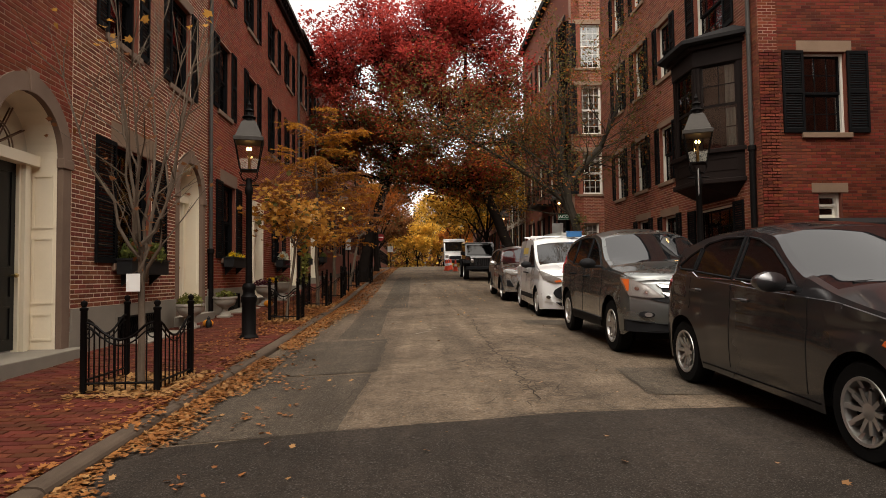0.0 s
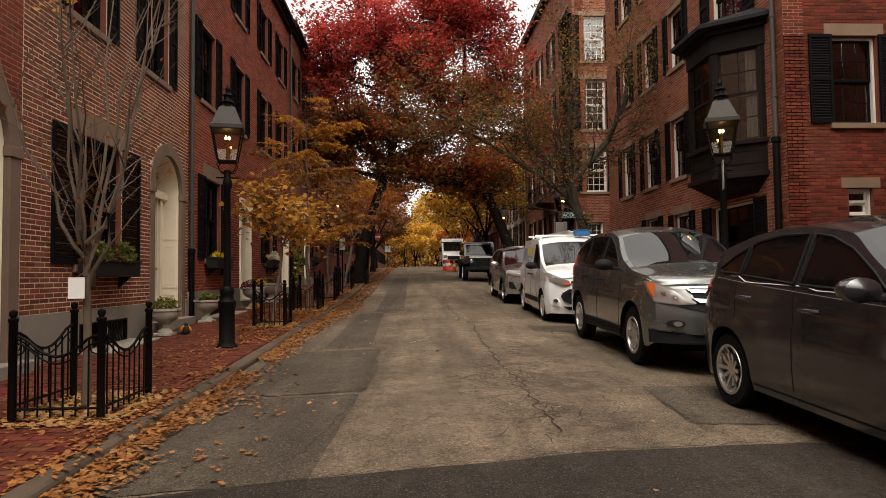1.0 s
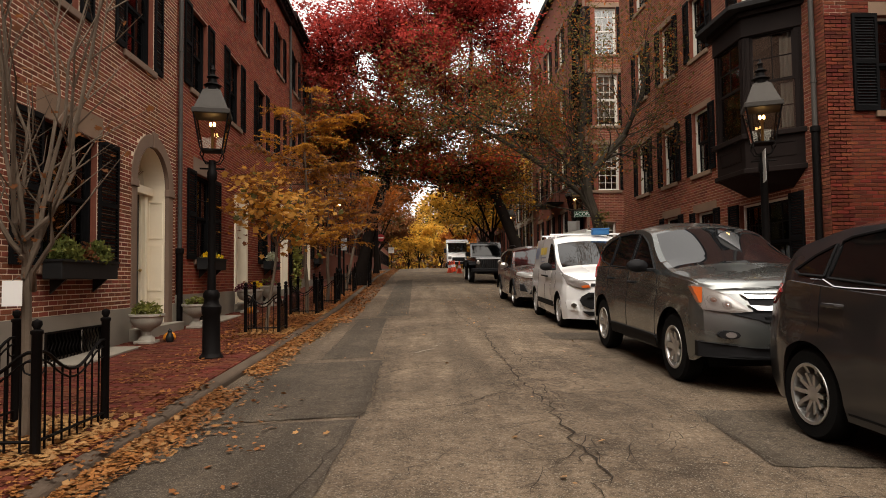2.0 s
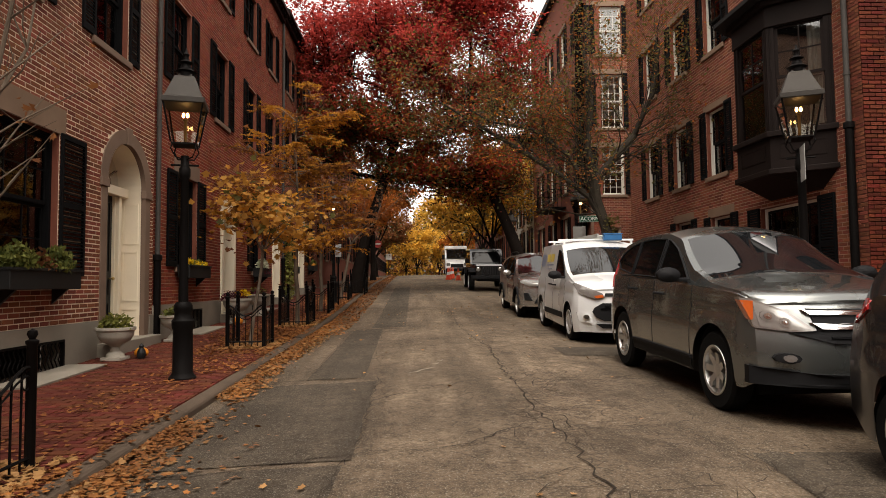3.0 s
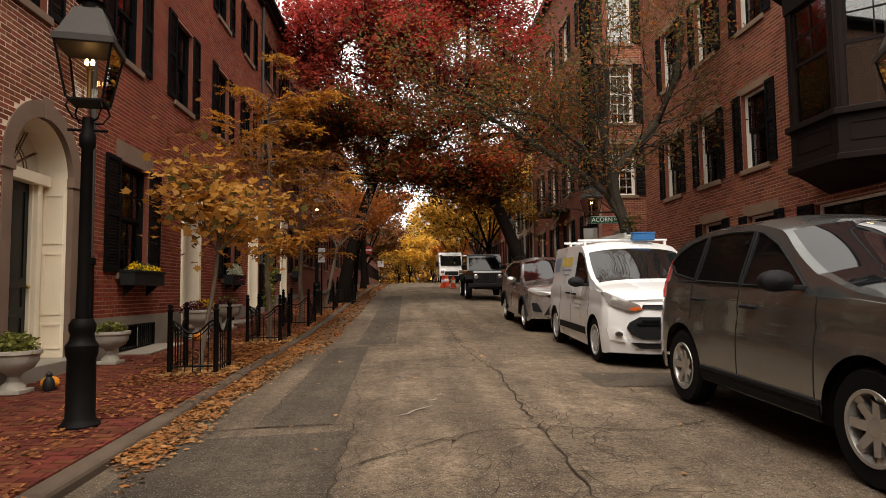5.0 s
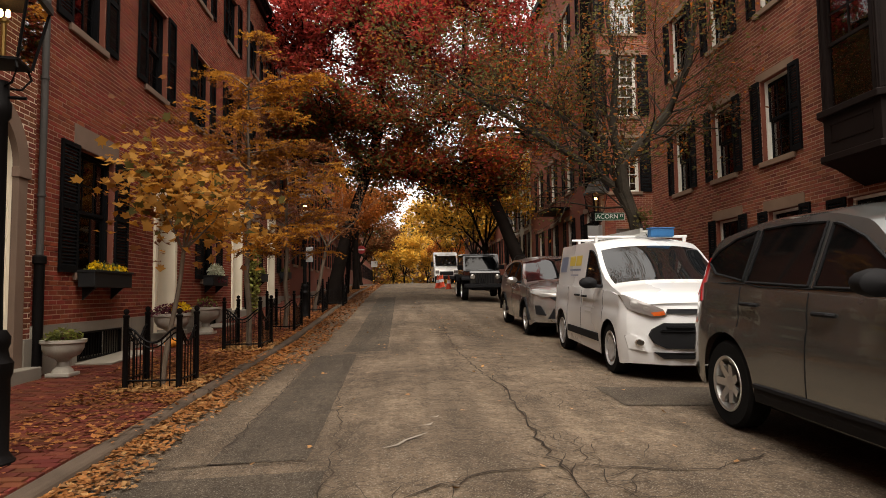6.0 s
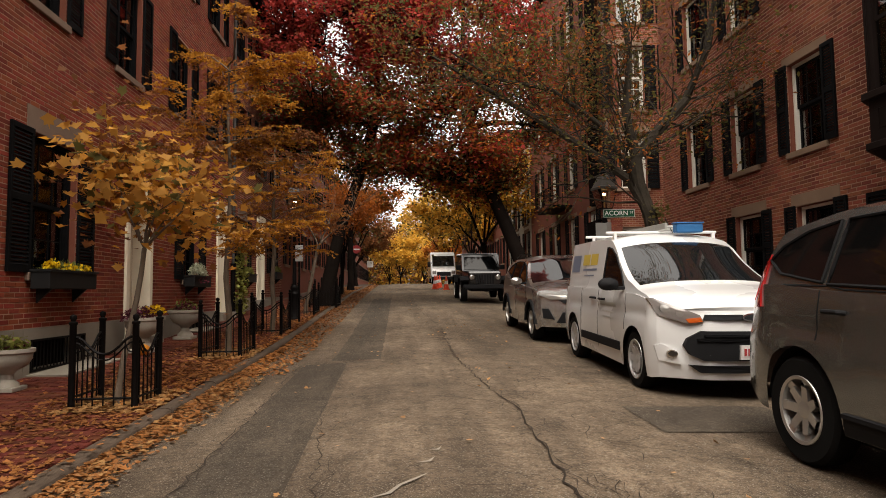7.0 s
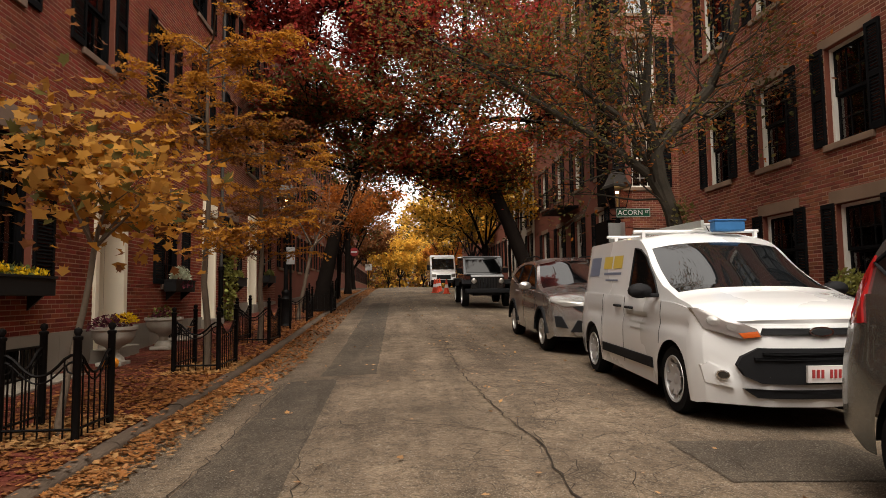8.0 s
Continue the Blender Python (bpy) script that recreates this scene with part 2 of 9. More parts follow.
def road_material(name, dark, light, gravel=(0.22, 0.2, 0.17)):
    """Worn asphalt: broad stains, streaks along the road, hand-sized blotches, and single pale stones."""
    m = bpy.data.materials.new(name)
    m.use_nodes = True
    n, l = m.node_tree.nodes, m.node_tree.links
    p = n["Principled BSDF"]
    g = n.new("ShaderNodeNewGeometry")

    def cloud(scale, detail, lo, hi, stretch=None, rough=0.6):
        t = n.new("ShaderNodeTexNoise")
        t.inputs["Scale"].default_value, t.inputs["Detail"].default_value, t.inputs["Roughness"].default_value = scale, detail, rough
        if stretch:
            mp = n.new("ShaderNodeMapping")
            mp.inputs["Scale"].default_value = stretch
            l.new(g.outputs["Position"], mp.inputs["Vector"])
            l.new(mp.outputs[0], t.inputs["Vector"])
        else:
            l.new(g.outputs["Position"], t.inputs["Vector"])
        r = n.new("ShaderNodeMapRange")
        r.inputs["From Min"].default_value, r.inputs["From Max"].default_value = lo, hi
        l.new(t.outputs["Fac"], r.inputs["Value"])
        return r.outputs[0], t.outputs["Fac"]

    def mixed(a, b, f, share=1.0):
        x = n.new("ShaderNodeMix")
        x.data_type = "RGBA"
        k = n.new("ShaderNodeMath")
        k.operation = "MULTIPLY"
        k.inputs[1].default_value = share
        l.new(f, k.inputs[0])
        l.new(k.outputs[0], x.inputs["Factor"])
        for slot, c in (("A", a), ("B", b)):
            if isinstance(c, tuple):
                x.inputs[slot].default_value = (*c, 1)
            else:
                l.new(c, x.inputs[slot])
        return x.outputs["Result"]
    broad, _ = cloud(0.5, 9, 0.36, 0.58, None, 0.72)
    streak, _ = cloud(1.0, 4, 0.42, 0.66, (2.6, 0.28, 1))
    blot, _ = cloud(5.0, 10, 0.46, 0.62, None, 0.82)
    grit, fine = cloud(26, 8, 0.47, 0.58, None, 0.9)
    stone, _ = cloud(85, 3, 0.56, 0.68)
    c = mixed(dark, light, broad)
    c = mixed(c, tuple(v * 0.62 for v in dark), streak, 0.6)
    c = mixed(c, tuple(v * 0.7 for v in dark), blot, 0.7)
    c = mixed(c, tuple(v * 0.35 for v in dark), grit, 0.72)
    c = mixed(c, gravel, stone, 0.7)
    l.new(c, p.inputs["Base Color"])
    p.inputs["Roughness"].default_value = 0.9
    p.inputs["Specular IOR Level"].default_value = 0.15
    bp = n.new("ShaderNodeBump")
    bp.inputs["Strength"].default_value, bp.inputs["Distance"].default_value = 0.7, 0.008
    l.new(fine, bp.inputs["Height"])
    l.new(bp.outputs[0], p.inputs["Normal"])
    return m


M_ASPHALT = road_material("worn_grey_asphalt", (0.066, 0.047, 0.032), (0.198, 0.146, 0.099), (0.3, 0.27, 0.22))
M_ASPHALT_NEW = road_material("dark_asphalt_patch", (0.022, 0.0165, 0.0125), (0.046, 0.035, 0.027), (0.12, 0.11, 0.1))
M_ASPHALT_MID = road_material("greenish_asphalt_patch", (0.047, 0.036, 0.026), (0.098, 0.076, 0.054))
M_CRACK = material("tar_crack", (0.026, 0.019, 0.014), 0.9, vary=0.3, grain=60)
M_PAVER = material("sidewalk_brick", (0.092, 0.023, 0.0125), 0.85, vary=0.35, grain=70, stain=1.1, bump=0.35, island=0.3, hue=0.015)
M_PAVER_ONE = material("single_sidewalk_brick", (0.092, 0.023, 0.0125), 0.85, vary=0.35, grain=70, stain=1.1, bump=0.35, object_random=0.3, hue=0.015)
M_SAND = material("joint_sand", (0.075, 0.05, 0.036), 0.95, vary=0.3, grain=80)
M_KERB = material("granite_kerb", (0.074, 0.053, 0.038), 0.85, vary=0.5, grain=120, stain=1.5, bump=0.4, object_random=0.12)
M_EARTH = material("bare_earth", (0.07, 0.05, 0.035), 0.95, vary=0.35, grain=40, bump=0.5)
M_BARK = material("dark_bark", (0.011, 0.008, 0.0065), 0.95, spec=0.05, vary=0.4, grain=25, stain=3, bump=0.8, depth=0.02)
M_BARK_GREY = material("grey_young_bark", (0.11, 0.082, 0.06), 0.9, vary=0.35, grain=40, stain=4, bump=0.5, depth=0.006)
M_SLATE = material("dark_slate_roof", (0.014, 0.013, 0.013), 0.9, vary=0.3, grain=20, spec=0.15)


# ---- lie of the land ----
def ground_z(y):
    """Height of the road's middle: a gentle slope that grows steeper and then crests."""
    if y < 20:
        return 0.028 * y - 0.09
    if y < 38:
        return 0.47 + 0.052 * (y - 20)
    if y < 56:
        return 1.406 + 0.036 * (y - 38)
    return 2.054 + 0.036 * 7 * (1 - math.exp(-(y - 56) / 7)) - 0.02 * max(0, y - 62)


KERB_L, KERB_R, WALL_L, WALL_R = -2.15, 4.75, -4.8, 7.25
STEP = 0.085
YS = [-60, -40, -20] + [0.5 * i for i in range(-20, 161)] + [85, 90, 100, 120, 160, 220, 320, 500]

sh = Shape().grid([[(x, y, ground_z(y) - 0.03) for x in (-900, -300, -60, -20, 20, 60, 300, 900)] for y in YS])
tagged(new("ground", sh.mesh("ground", M_EARTH)), "dark earth ground beneath the street and houses", "ground", kind="structure")

# road: worn asphalt with a slight crown and dips
rows = []
for y in YS:
    row = []
    for i in range(29):
        x = KERB_L - 0.05 + (KERB_R - KERB_L + 0.1) * i / 28
        dip = 0.012 * noise.noise((x * 0.8, y * 0.5, 3.0)) if -12 < y < 60 else 0
        row.append((x, y, ground_z(y) + 0.1 * (1 - ((x - 1.3) / 3.45) ** 2) + dip))
    rows.append(row)
road = tagged(new("road", Shape().grid(rows).mesh("road", M_ASPHALT, True)), "worn grey asphalt road with cracks and patches", "road", kind="structure")


def road_z(x, y):
    dip = 0.012 * noise.noise((x * 0.8, y * 0.5, 3.0)) if -12 < y < 60 else 0
    return ground_z(y) + 0.1 * (1 - ((x - 1.3) / 3.45) ** 2) + dip


def side_street():
    s = Shape()
    s.grid([[(x, y, ground_z(y) + 0.002) for x in (KERB_R + 0.05, 8, 14, 30)] for y in (7.0, 9.0, 11.4)])
    return s


def pavement_sheet(name, x0, x1, y0, y1, mat, label):
    ys = [y for y in np.arange(y0, y1 + 0.01, 0.5)]
    s = Shape()
    s.grid([[(x0, y, ground_z(y) - 0.02), (x0, y, ground_z(y) + STEP), (x1, y, ground_z(y) + STEP), (x1, y, ground_z(y) - 0.02)] for y in ys])
    ob = new(name, s.mesh(name, mat))
    return tagged(ob, label, "pavement", kind="structure")


pave_l = pavement_sheet("pavement_left", WALL_L - 0.3, KERB_L - 0.14, -12, 80, M_SAND, "red brick sidewalk strewn with fallen leaves")
pave_r = pavement_sheet("pavement_right", KERB_R + 0.14, WALL_R + 0.3, 11.4, 80, M_SAND, "red brick sidewalk behind the parked cars")
pave_r2 = pavement_sheet("pavement_corner", KERB_R + 0.14, WALL_R + 0.3, -12, 7.0, M_SAND, "red brick sidewalk at the corner")
tagged(new("side_road", side_street().mesh("side_road", M_ASPHALT)), "grey asphalt lane between the brick houses", "road", kind="structure")


# ---- facades ----
def facade_matrix(side, at):
    """left: faces +x, u runs along y. right: faces -x, u runs along -y. end: faces -y, u runs along x."""
    u, w, o = {"left": ((0, 1, 0), (1, 0, 0), (at, 0, 0)), "right": ((0, -1, 0), (-1, 0, 0), (at, 0, 0)), "end": ((1, 0, 0), (0, -1, 0), (0, at, 0))}[side]
    return Matrix(((u[0], 0, w[0], o[0]), (u[1], 0, w[1], o[1]), (0, 1, 0, 0), (0, 0, 0, 1)))


def wall_mesh(u0, u1, v0, v1, openings, arches, thick=0.4):
    """A wall in u, v with w outward (face at 0), and openings through it."""
    us = sorted({u0, u1, *[o[0] for o in openings], *[o[1] for o in openings]})
    vs = sorted({v0, v1, *[o[2] for o in openings], *[o[3] for o in openings]})
    us, vs = [u for u in us if u0 <= u <= u1], [v for v in vs if v0 <= v <= v1]
    solid = [[not any(o[0] < (us[i] + us[i + 1]) / 2 < o[1] and o[2] < (vs[j] + vs[j + 1]) / 2 < o[3] for o in openings) for j in range(len(vs) - 1)] for i in range(len(us) - 1)]
    s = Shape()

    def quad(*p):
        n = len(s.v)
        s.v += p
        s.f.append(tuple(range(n, n + 4)))

    def at(i, j):
        return 0 <= i < len(us) - 1 and 0 <= j < len(vs) - 1 and solid[i][j]

    for i in range(len(us) - 1):
        for j in range(len(vs) - 1):
            if not solid[i][j]:
                continue
            a, b, c, d = us[i], us[i + 1], vs[j], vs[j + 1]
            quad((a, c, 0), (b, c, 0), (b, d, 0), (a, d, 0))
            quad((a, c, -thick), (a, d, -thick), (b, d, -thick), (b, c, -thick))
            if not at(i - 1, j):
                quad((a, c, -thick), (a, c, 0), (a, d, 0), (a, d, -thick))
            if not at(i + 1, j):
                quad((b, c, -thick), (b, d, -thick), (b, d, 0), (b, c, 0))
            if not at(i, j - 1):
                quad((a, c, -thick), (b, c, -thick), (b, c, 0), (a, c, 0))
            if not at(i, j + 1):
                quad((a, d, -thick), (a, d, 0), (b, d, 0), (b, d, -thick))
    for c, spring, r in arches:
        for sign in (-1, 1):
            out = [(c + sign * r, spring)] + [(c + sign * r, spring + r), (c, spring + r)]
            out += [(c + sign * r * math.sin(a), spring + r * math.cos(a)) for a in [math.pi / 2 * k / 10 for k in range(10)]]
            n = len(s.v)
            k = len(out)
            s.v += [(p[0], p[1], 0) for p in out]
            s.f.append(tuple(range(n, n + k)))
    return s


BRICK_U, BRICK_V = 0.212, 0.0677


def bricks(u0, u1, v0, v1, openings, arches, single=None, proud=0.004):
    """All bricks of a wall's face, in running bond, as one mesh; those inside the stretch single are returned as places."""
    V, F, alone = [], [], []
    rng = random.Random(int(u0 * 100) + 7)
    row = 0
    v = v0
    while v < v1 - 0.02:
        u = u0 - (BRICK_U / 2 if row % 2 else 0)
        while u < u1:
            a, b, c, d = max(u, u0) + 0.006, min(u + BRICK_U, u1) - 0.006, v + 0.0065, min(v + BRICK_V, v1) - 0.0065
            spans = [(a, b)]
            for o in openings:
                if c < o[3] and d > o[2]:
                    cut = []
                    for p, q in spans:
                        if q <= o[0] or p >= o[1]:
                            cut.append((p, q))
                        else:
                            if o[0] - p > 0.02:
                                cut.append((p, o[0] - 0.004))
                            if q - o[1] > 0.02:
                                cut.append((o[1] + 0.004, q))
                    spans = cut
            for p, q in spans:
                mu, mv = (p + q) / 2, (c + d) / 2
                if q - p < 0.02 or any(mv > sp and math.hypot(mu - cc, mv - sp) < rr + 0.04 for cc, sp, rr in arches):
                    continue
                h = proud + rng.uniform(-0.002, 0.003)
                if single and single[0] < mu < single[1] and single[2] < mv < single[3] and q - p > BRICK_U - 0.02 and len(alone) < 300:
                    alone.append((mu, mv, h))
                    continue
                n = len(V)
                e = 0.003
                V += [(p, c, 0), (q, c, 0), (q, d, 0), (p, d, 0), (p + e, c + e, h), (q - e, c + e, h), (q - e, d - e, h), (p + e, d - e, h)]
                F += [(n + 4, n + 5, n + 6, n + 7), (n, n + 1, n + 5, n + 4), (n + 1, n + 2, n + 6, n + 5), (n + 2, n + 3, n + 7, n + 6), (n + 3, n, n + 4, n + 7)]
            u += BRICK_U
        v += BRICK_V
        row += 1
    return V, F, alone


def brick_piece(mat):
    a, b, e = BRICK_U / 2 - 0.006, BRICK_V / 2 - 0.0065, 0.003
    s = Shape()
    s.v = [(-a, -b, -0.006), (a, -b, -0.006), (a, b, -0.006), (-a, b, -0.006), (-a + e, -b + e, 0.006), (a - e, -b + e, 0.006), (a - e, b - e, 0.006), (-a + e, b - e, 0.006)]
    s.f = [(4, 5, 6, 7), (0, 1, 5, 4), (1, 2, 6, 5), (2, 3, 7, 6), (3, 0, 4, 7)]
    return s.mesh("brick", mat)


LATER = []


def facade(name, side, at, u0, u1, v0, v1, openings, arches, mat, mortar, label, single=None, brick_to=99):
    boxes = list(openings) + [(c - r, c + r, -5, s + 0.001) for c, s, r in arches]
    cut = list(openings) + [(c - r, c + r, -5, s + r) for c, s, r in arches]
    wall = new(name, wall_mesh(u0, u1, v0, v1, cut, arches).mesh(name, mortar, tidy=False))
    wall.matrix_world = facade_matrix(side, at)
    tagged(wall, label, "wall", kind="structure")
    V, F, alone = bricks(u0, u1, v0, min(v1, brick_to), boxes, arches, single)
    me = bpy.data.meshes.new("brickwork")
    me.from_pydata(V, [], F)
    me.materials.append(mat)
    ob = new("brickwork", me)
    ob.parent = wall
    tagged(ob, kind="stuff")
    if alone:
        LATER.append((wall, alone))
    return wall


# ---- windows ----
MESHES = {}


def cached(key, make):
    if key not in MESHES:
        MESHES[key] = make()
    return MESHES[key]


def shutter_parts(parent, w, h, u, v, mat, slats_apart=False, turn=0.0):
    """A louvred shutter: stiles, rails and slats."""
    def frame_shape():
        s = Shape()
        t = 0.035
        s.box(0, 0.05, 0, h, 0, t).box(w - 0.05, w, 0, h, 0, t)
        for a, b in ((0, 0.09), (h * 0.48, h * 0.48 + 0.08), (h - 0.07, h)):
            s.box(0.05, w - 0.05, a, b, 0, t)
        return s.mesh("shutter", mat)

    ob = part("shutter", cached(("shutter", w, h, mat.name), frame_shape), mat, parent)
    ob.matrix_basis = pose(u, v, 0.012, 0, turn, 0)
    runs = [(0.09, h * 0.48), (h * 0.48 + 0.08, h - 0.07)]
    if slats_apart:
        def slat():
            s = Shape()
            s.box(0.045, w - 0.045, -0.004, 0.004, -0.022, 0.022)
            return s.mesh("slat", mat)
        me = cached(("slat", w, mat.name), slat)
        for a, b in runs:
            k = int((b - a) / 0.048)
            for i in range(k):
                sl = part("slat", me, mat, ob)
                sl.matrix_basis = pose(0, a + (i + 0.5) * (b - a) / k, 0.017, 38, 0, 0)
    else:
        def slats():
            s = Shape()
            for a, b in runs:
                k = int((b - a) / 0.05)
                for i in range(k):
                    c = a + (i + 0.5) * (b - a) / k
                    n = len(s.v)
                    s.v += [(0.045, c - 0.02, 0.03), (w - 0.045, c - 0.02, 0.03), (w - 0.045, c + 0.02, 0.006), (0.045, c + 0.02, 0.006)]
                    s.v += [(x, y - 0.006, z - 0.004) for x, y, z in s.v[n:n + 4]]
                    s.f += [(n, n + 1, n + 2, n + 3), (n + 7, n + 6, n + 5, n + 4), (n, n + 4, n + 5, n + 1), (n + 2, n + 6, n + 7, n + 3)]
            return s.mesh("louvre_panel", mat)
        part("louvre_panel", cached(("louvre_panel", w, h, mat.name), slats), mat, ob, kind="stuff")
    return ob


WINDOW_COUNT = [0]


def window(wall_m, u, v, w, h, label, panes=(3, 2), shutters=0.0, shutter_h=None, sash=None, lintel=0.0, sill=True, stone=None, slats_apart=False, depth=0.16, curtain=0.0, blind=0.0, casing=None, turn=0.0):
    """A double-hung window in an opening: casing, two sashes with muntins and panes, sill, lintel, shutters, and a room
    behind, coloured near-black for its darkness.
    u is the middle, v the bottom of the opening; w, h its size."""
    WINDOW_COUNT[0] += 1
    sash = sash or M_SHUTTER
    casing = casing or sash
    stone = stone or M_BROWNSTONE
    win = thing("window_%d" % WINDOW_COUNT[0], wall_m @ Matrix.Translation((u, v, 0)), label, "window", kind="structure")

    def casing_shape():
        s = Shape()
        t = 0.055
        for x0, x1, y0, y1 in ((-w / 2, -w / 2 + t, 0, h), (w / 2 - t, w / 2, 0, h), (-w / 2 + t, w / 2 - t, h - t, h), (-w / 2 + t, w / 2 - t, 0, 0.03)):
            s.box(x0, x1, y0, y1, -depth - 0.06, -depth + 0.07)
        return s.mesh("window_frame", casing)
    part("window_frame", cached(("casing", w, h, casing.name, depth), casing_shape), casing, win)
    def lining():
        s = Shape()
        for x0, x1, y0, y1 in ((-w / 2 + 0.001, -w / 2 + 0.007, 0.001, h - 0.008), (w / 2 - 0.007, w / 2 - 0.001, 0.001, h - 0.008), (-w / 2 + 0.001, w / 2 - 0.001, h - 0.007, h - 0.001)):
            s.box(x0, x1, y0, y1, -depth + 0.071, -0.001)
        return s.mesh("reveal", M_BRICK_FAR)
    part("reveal", cached(("lining", w, h, depth), lining), M_BRICK_FAR, win)
    iw, ih = w - 0.11, h - 0.085
    for k, (y0, z) in enumerate(((0.03, -depth - 0.02), (0.03 + ih / 2, -depth + 0.015))):
        def sash_shape():
            s = Shape()
            t, hh = 0.042, ih / 2
            s.box(-iw / 2, -iw / 2 + t, 0, hh, -0.017, 0.017).box(iw / 2 - t, iw / 2, 0, hh, -0.017, 0.017)
            s.box(-iw / 2 + t, iw / 2 - t, 0, t + 0.01, -0.017, 0.017).box(-iw / 2 + t, iw / 2 - t, hh - t, hh, -0.017, 0.017)
            for i in range(1, panes[0]):
                x = -iw / 2 + iw * i / panes[0]
                s.box(x - 0.009, x + 0.009, t + 0.01, hh - t, -0.012, 0.012)
            for j in range(1, panes[1]):
                y = hh * j / panes[1]
                s.box(-iw / 2 + t, iw / 2 - t, y - 0.009, y + 0.009, -0.0115, 0.0115)
            return s.mesh("sash", sash)
        sa = part("sash", cached(("sash", w, h, panes, sash.name), sash_shape), sash, win)
        sa.matrix_basis = pose(0, y0, z)
        def pane_shape():
            s = Shape()
            s.box(-iw / 2 / panes[0] + 0.01, iw / 2 / panes[0] - 0.01, -ih / 4 / panes[1] + 0.01, ih / 4 / panes[1] - 0.01, -0.002, 0.002)
            return s.mesh("pane", M_GLASS)
        pm = cached(("pane", w, h, panes), pane_shape)
        rng = random.Random(WINDOW_COUNT[0] * 10 + k)
        for i in range(panes[0]):
            for j in range(panes[1]):
                pn = part("pane", pm, M_GLASS, sa)
                pn.matrix_basis = pose(-iw / 2 + iw * (i + 0.5) / panes[0], ih / 2 * (j + 0.5) / panes[1], 0, rng.uniform(-0.5, 0.5), rng.uniform(-0.5, 0.5), 0)

    # open box behind the panes, its darkness painted rather than lit
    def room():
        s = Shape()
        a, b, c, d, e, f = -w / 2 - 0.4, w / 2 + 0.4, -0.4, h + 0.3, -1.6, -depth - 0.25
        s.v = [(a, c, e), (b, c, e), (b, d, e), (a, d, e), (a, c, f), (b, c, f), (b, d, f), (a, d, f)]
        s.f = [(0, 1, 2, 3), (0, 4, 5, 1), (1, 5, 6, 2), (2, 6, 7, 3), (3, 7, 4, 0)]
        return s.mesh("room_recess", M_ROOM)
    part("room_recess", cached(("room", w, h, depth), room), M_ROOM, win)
    if curtain:
        def drape():
            s = Shape()
            for sign in (-1, 1):
                s.grid([[(sign * (w / 2 - 0.03 - curtain * w * i / 24), y, -depth - 0.16 + 0.02 * math.sin(i * 1.9)) for i in range(25)] for y in (0.03, h * 0.5, h - 0.05)])
            return s.mesh("curtain", M_CURTAIN, True)
        part("curtain", cached(("curtain", w, h, curtain), drape), M_CURTAIN, win, "pale drawn-back curtain")
    if blind:
        def roller():
            s = Shape()
            s.box(-w / 2 + 0.05, w / 2 - 0.05, h * (1 - blind), h - 0.05, -depth - 0.12, -depth - 0.115)
            return s.mesh("blind", M_CURTAIN)
        part("blind", cached(("blind", w, h, blind), roller), M_CURTAIN, win, "pale roller blind")
    if sill:
        part("window_sill", cached(("sill", w, stone.name), lambda: Shape().box(-w / 2 - 0.08, w / 2 + 0.08, -0.11, 0.0, -depth, 0.055).mesh("window_sill", stone)), stone, win, bevel=0.008)
    if lintel:
        part("lintel", cached(("lintel", w, lintel, stone.name), lambda: Shape().box(-w / 2 - 0.14, w / 2 + 0.14, 0.0, lintel, -depth + 0.08, 0.014).mesh("lintel", stone)), stone, win, bevel=0.006).matrix_basis = pose(0, h, 0)
    if shutters:
        hh = shutter_h or h + 0.02
        shutter_parts(win, shutters, hh, -w / 2 - shutters - 0.01, 0.0, M_SHUTTER, slats_apart, turn)
        shutter_parts(win, shutters, hh, w / 2 + 0.01, 0.0, M_SHUTTER, slats_apart, -turn)
    return win


def opening(u, v, w, h, lintel=0.0, sill=True):
    """The hole in the wall for a window, with its lintel and sill."""
    boxes = [(u - w / 2, u + w / 2, v, v + h)]
    return boxes


DOOR_COUNT = [0]


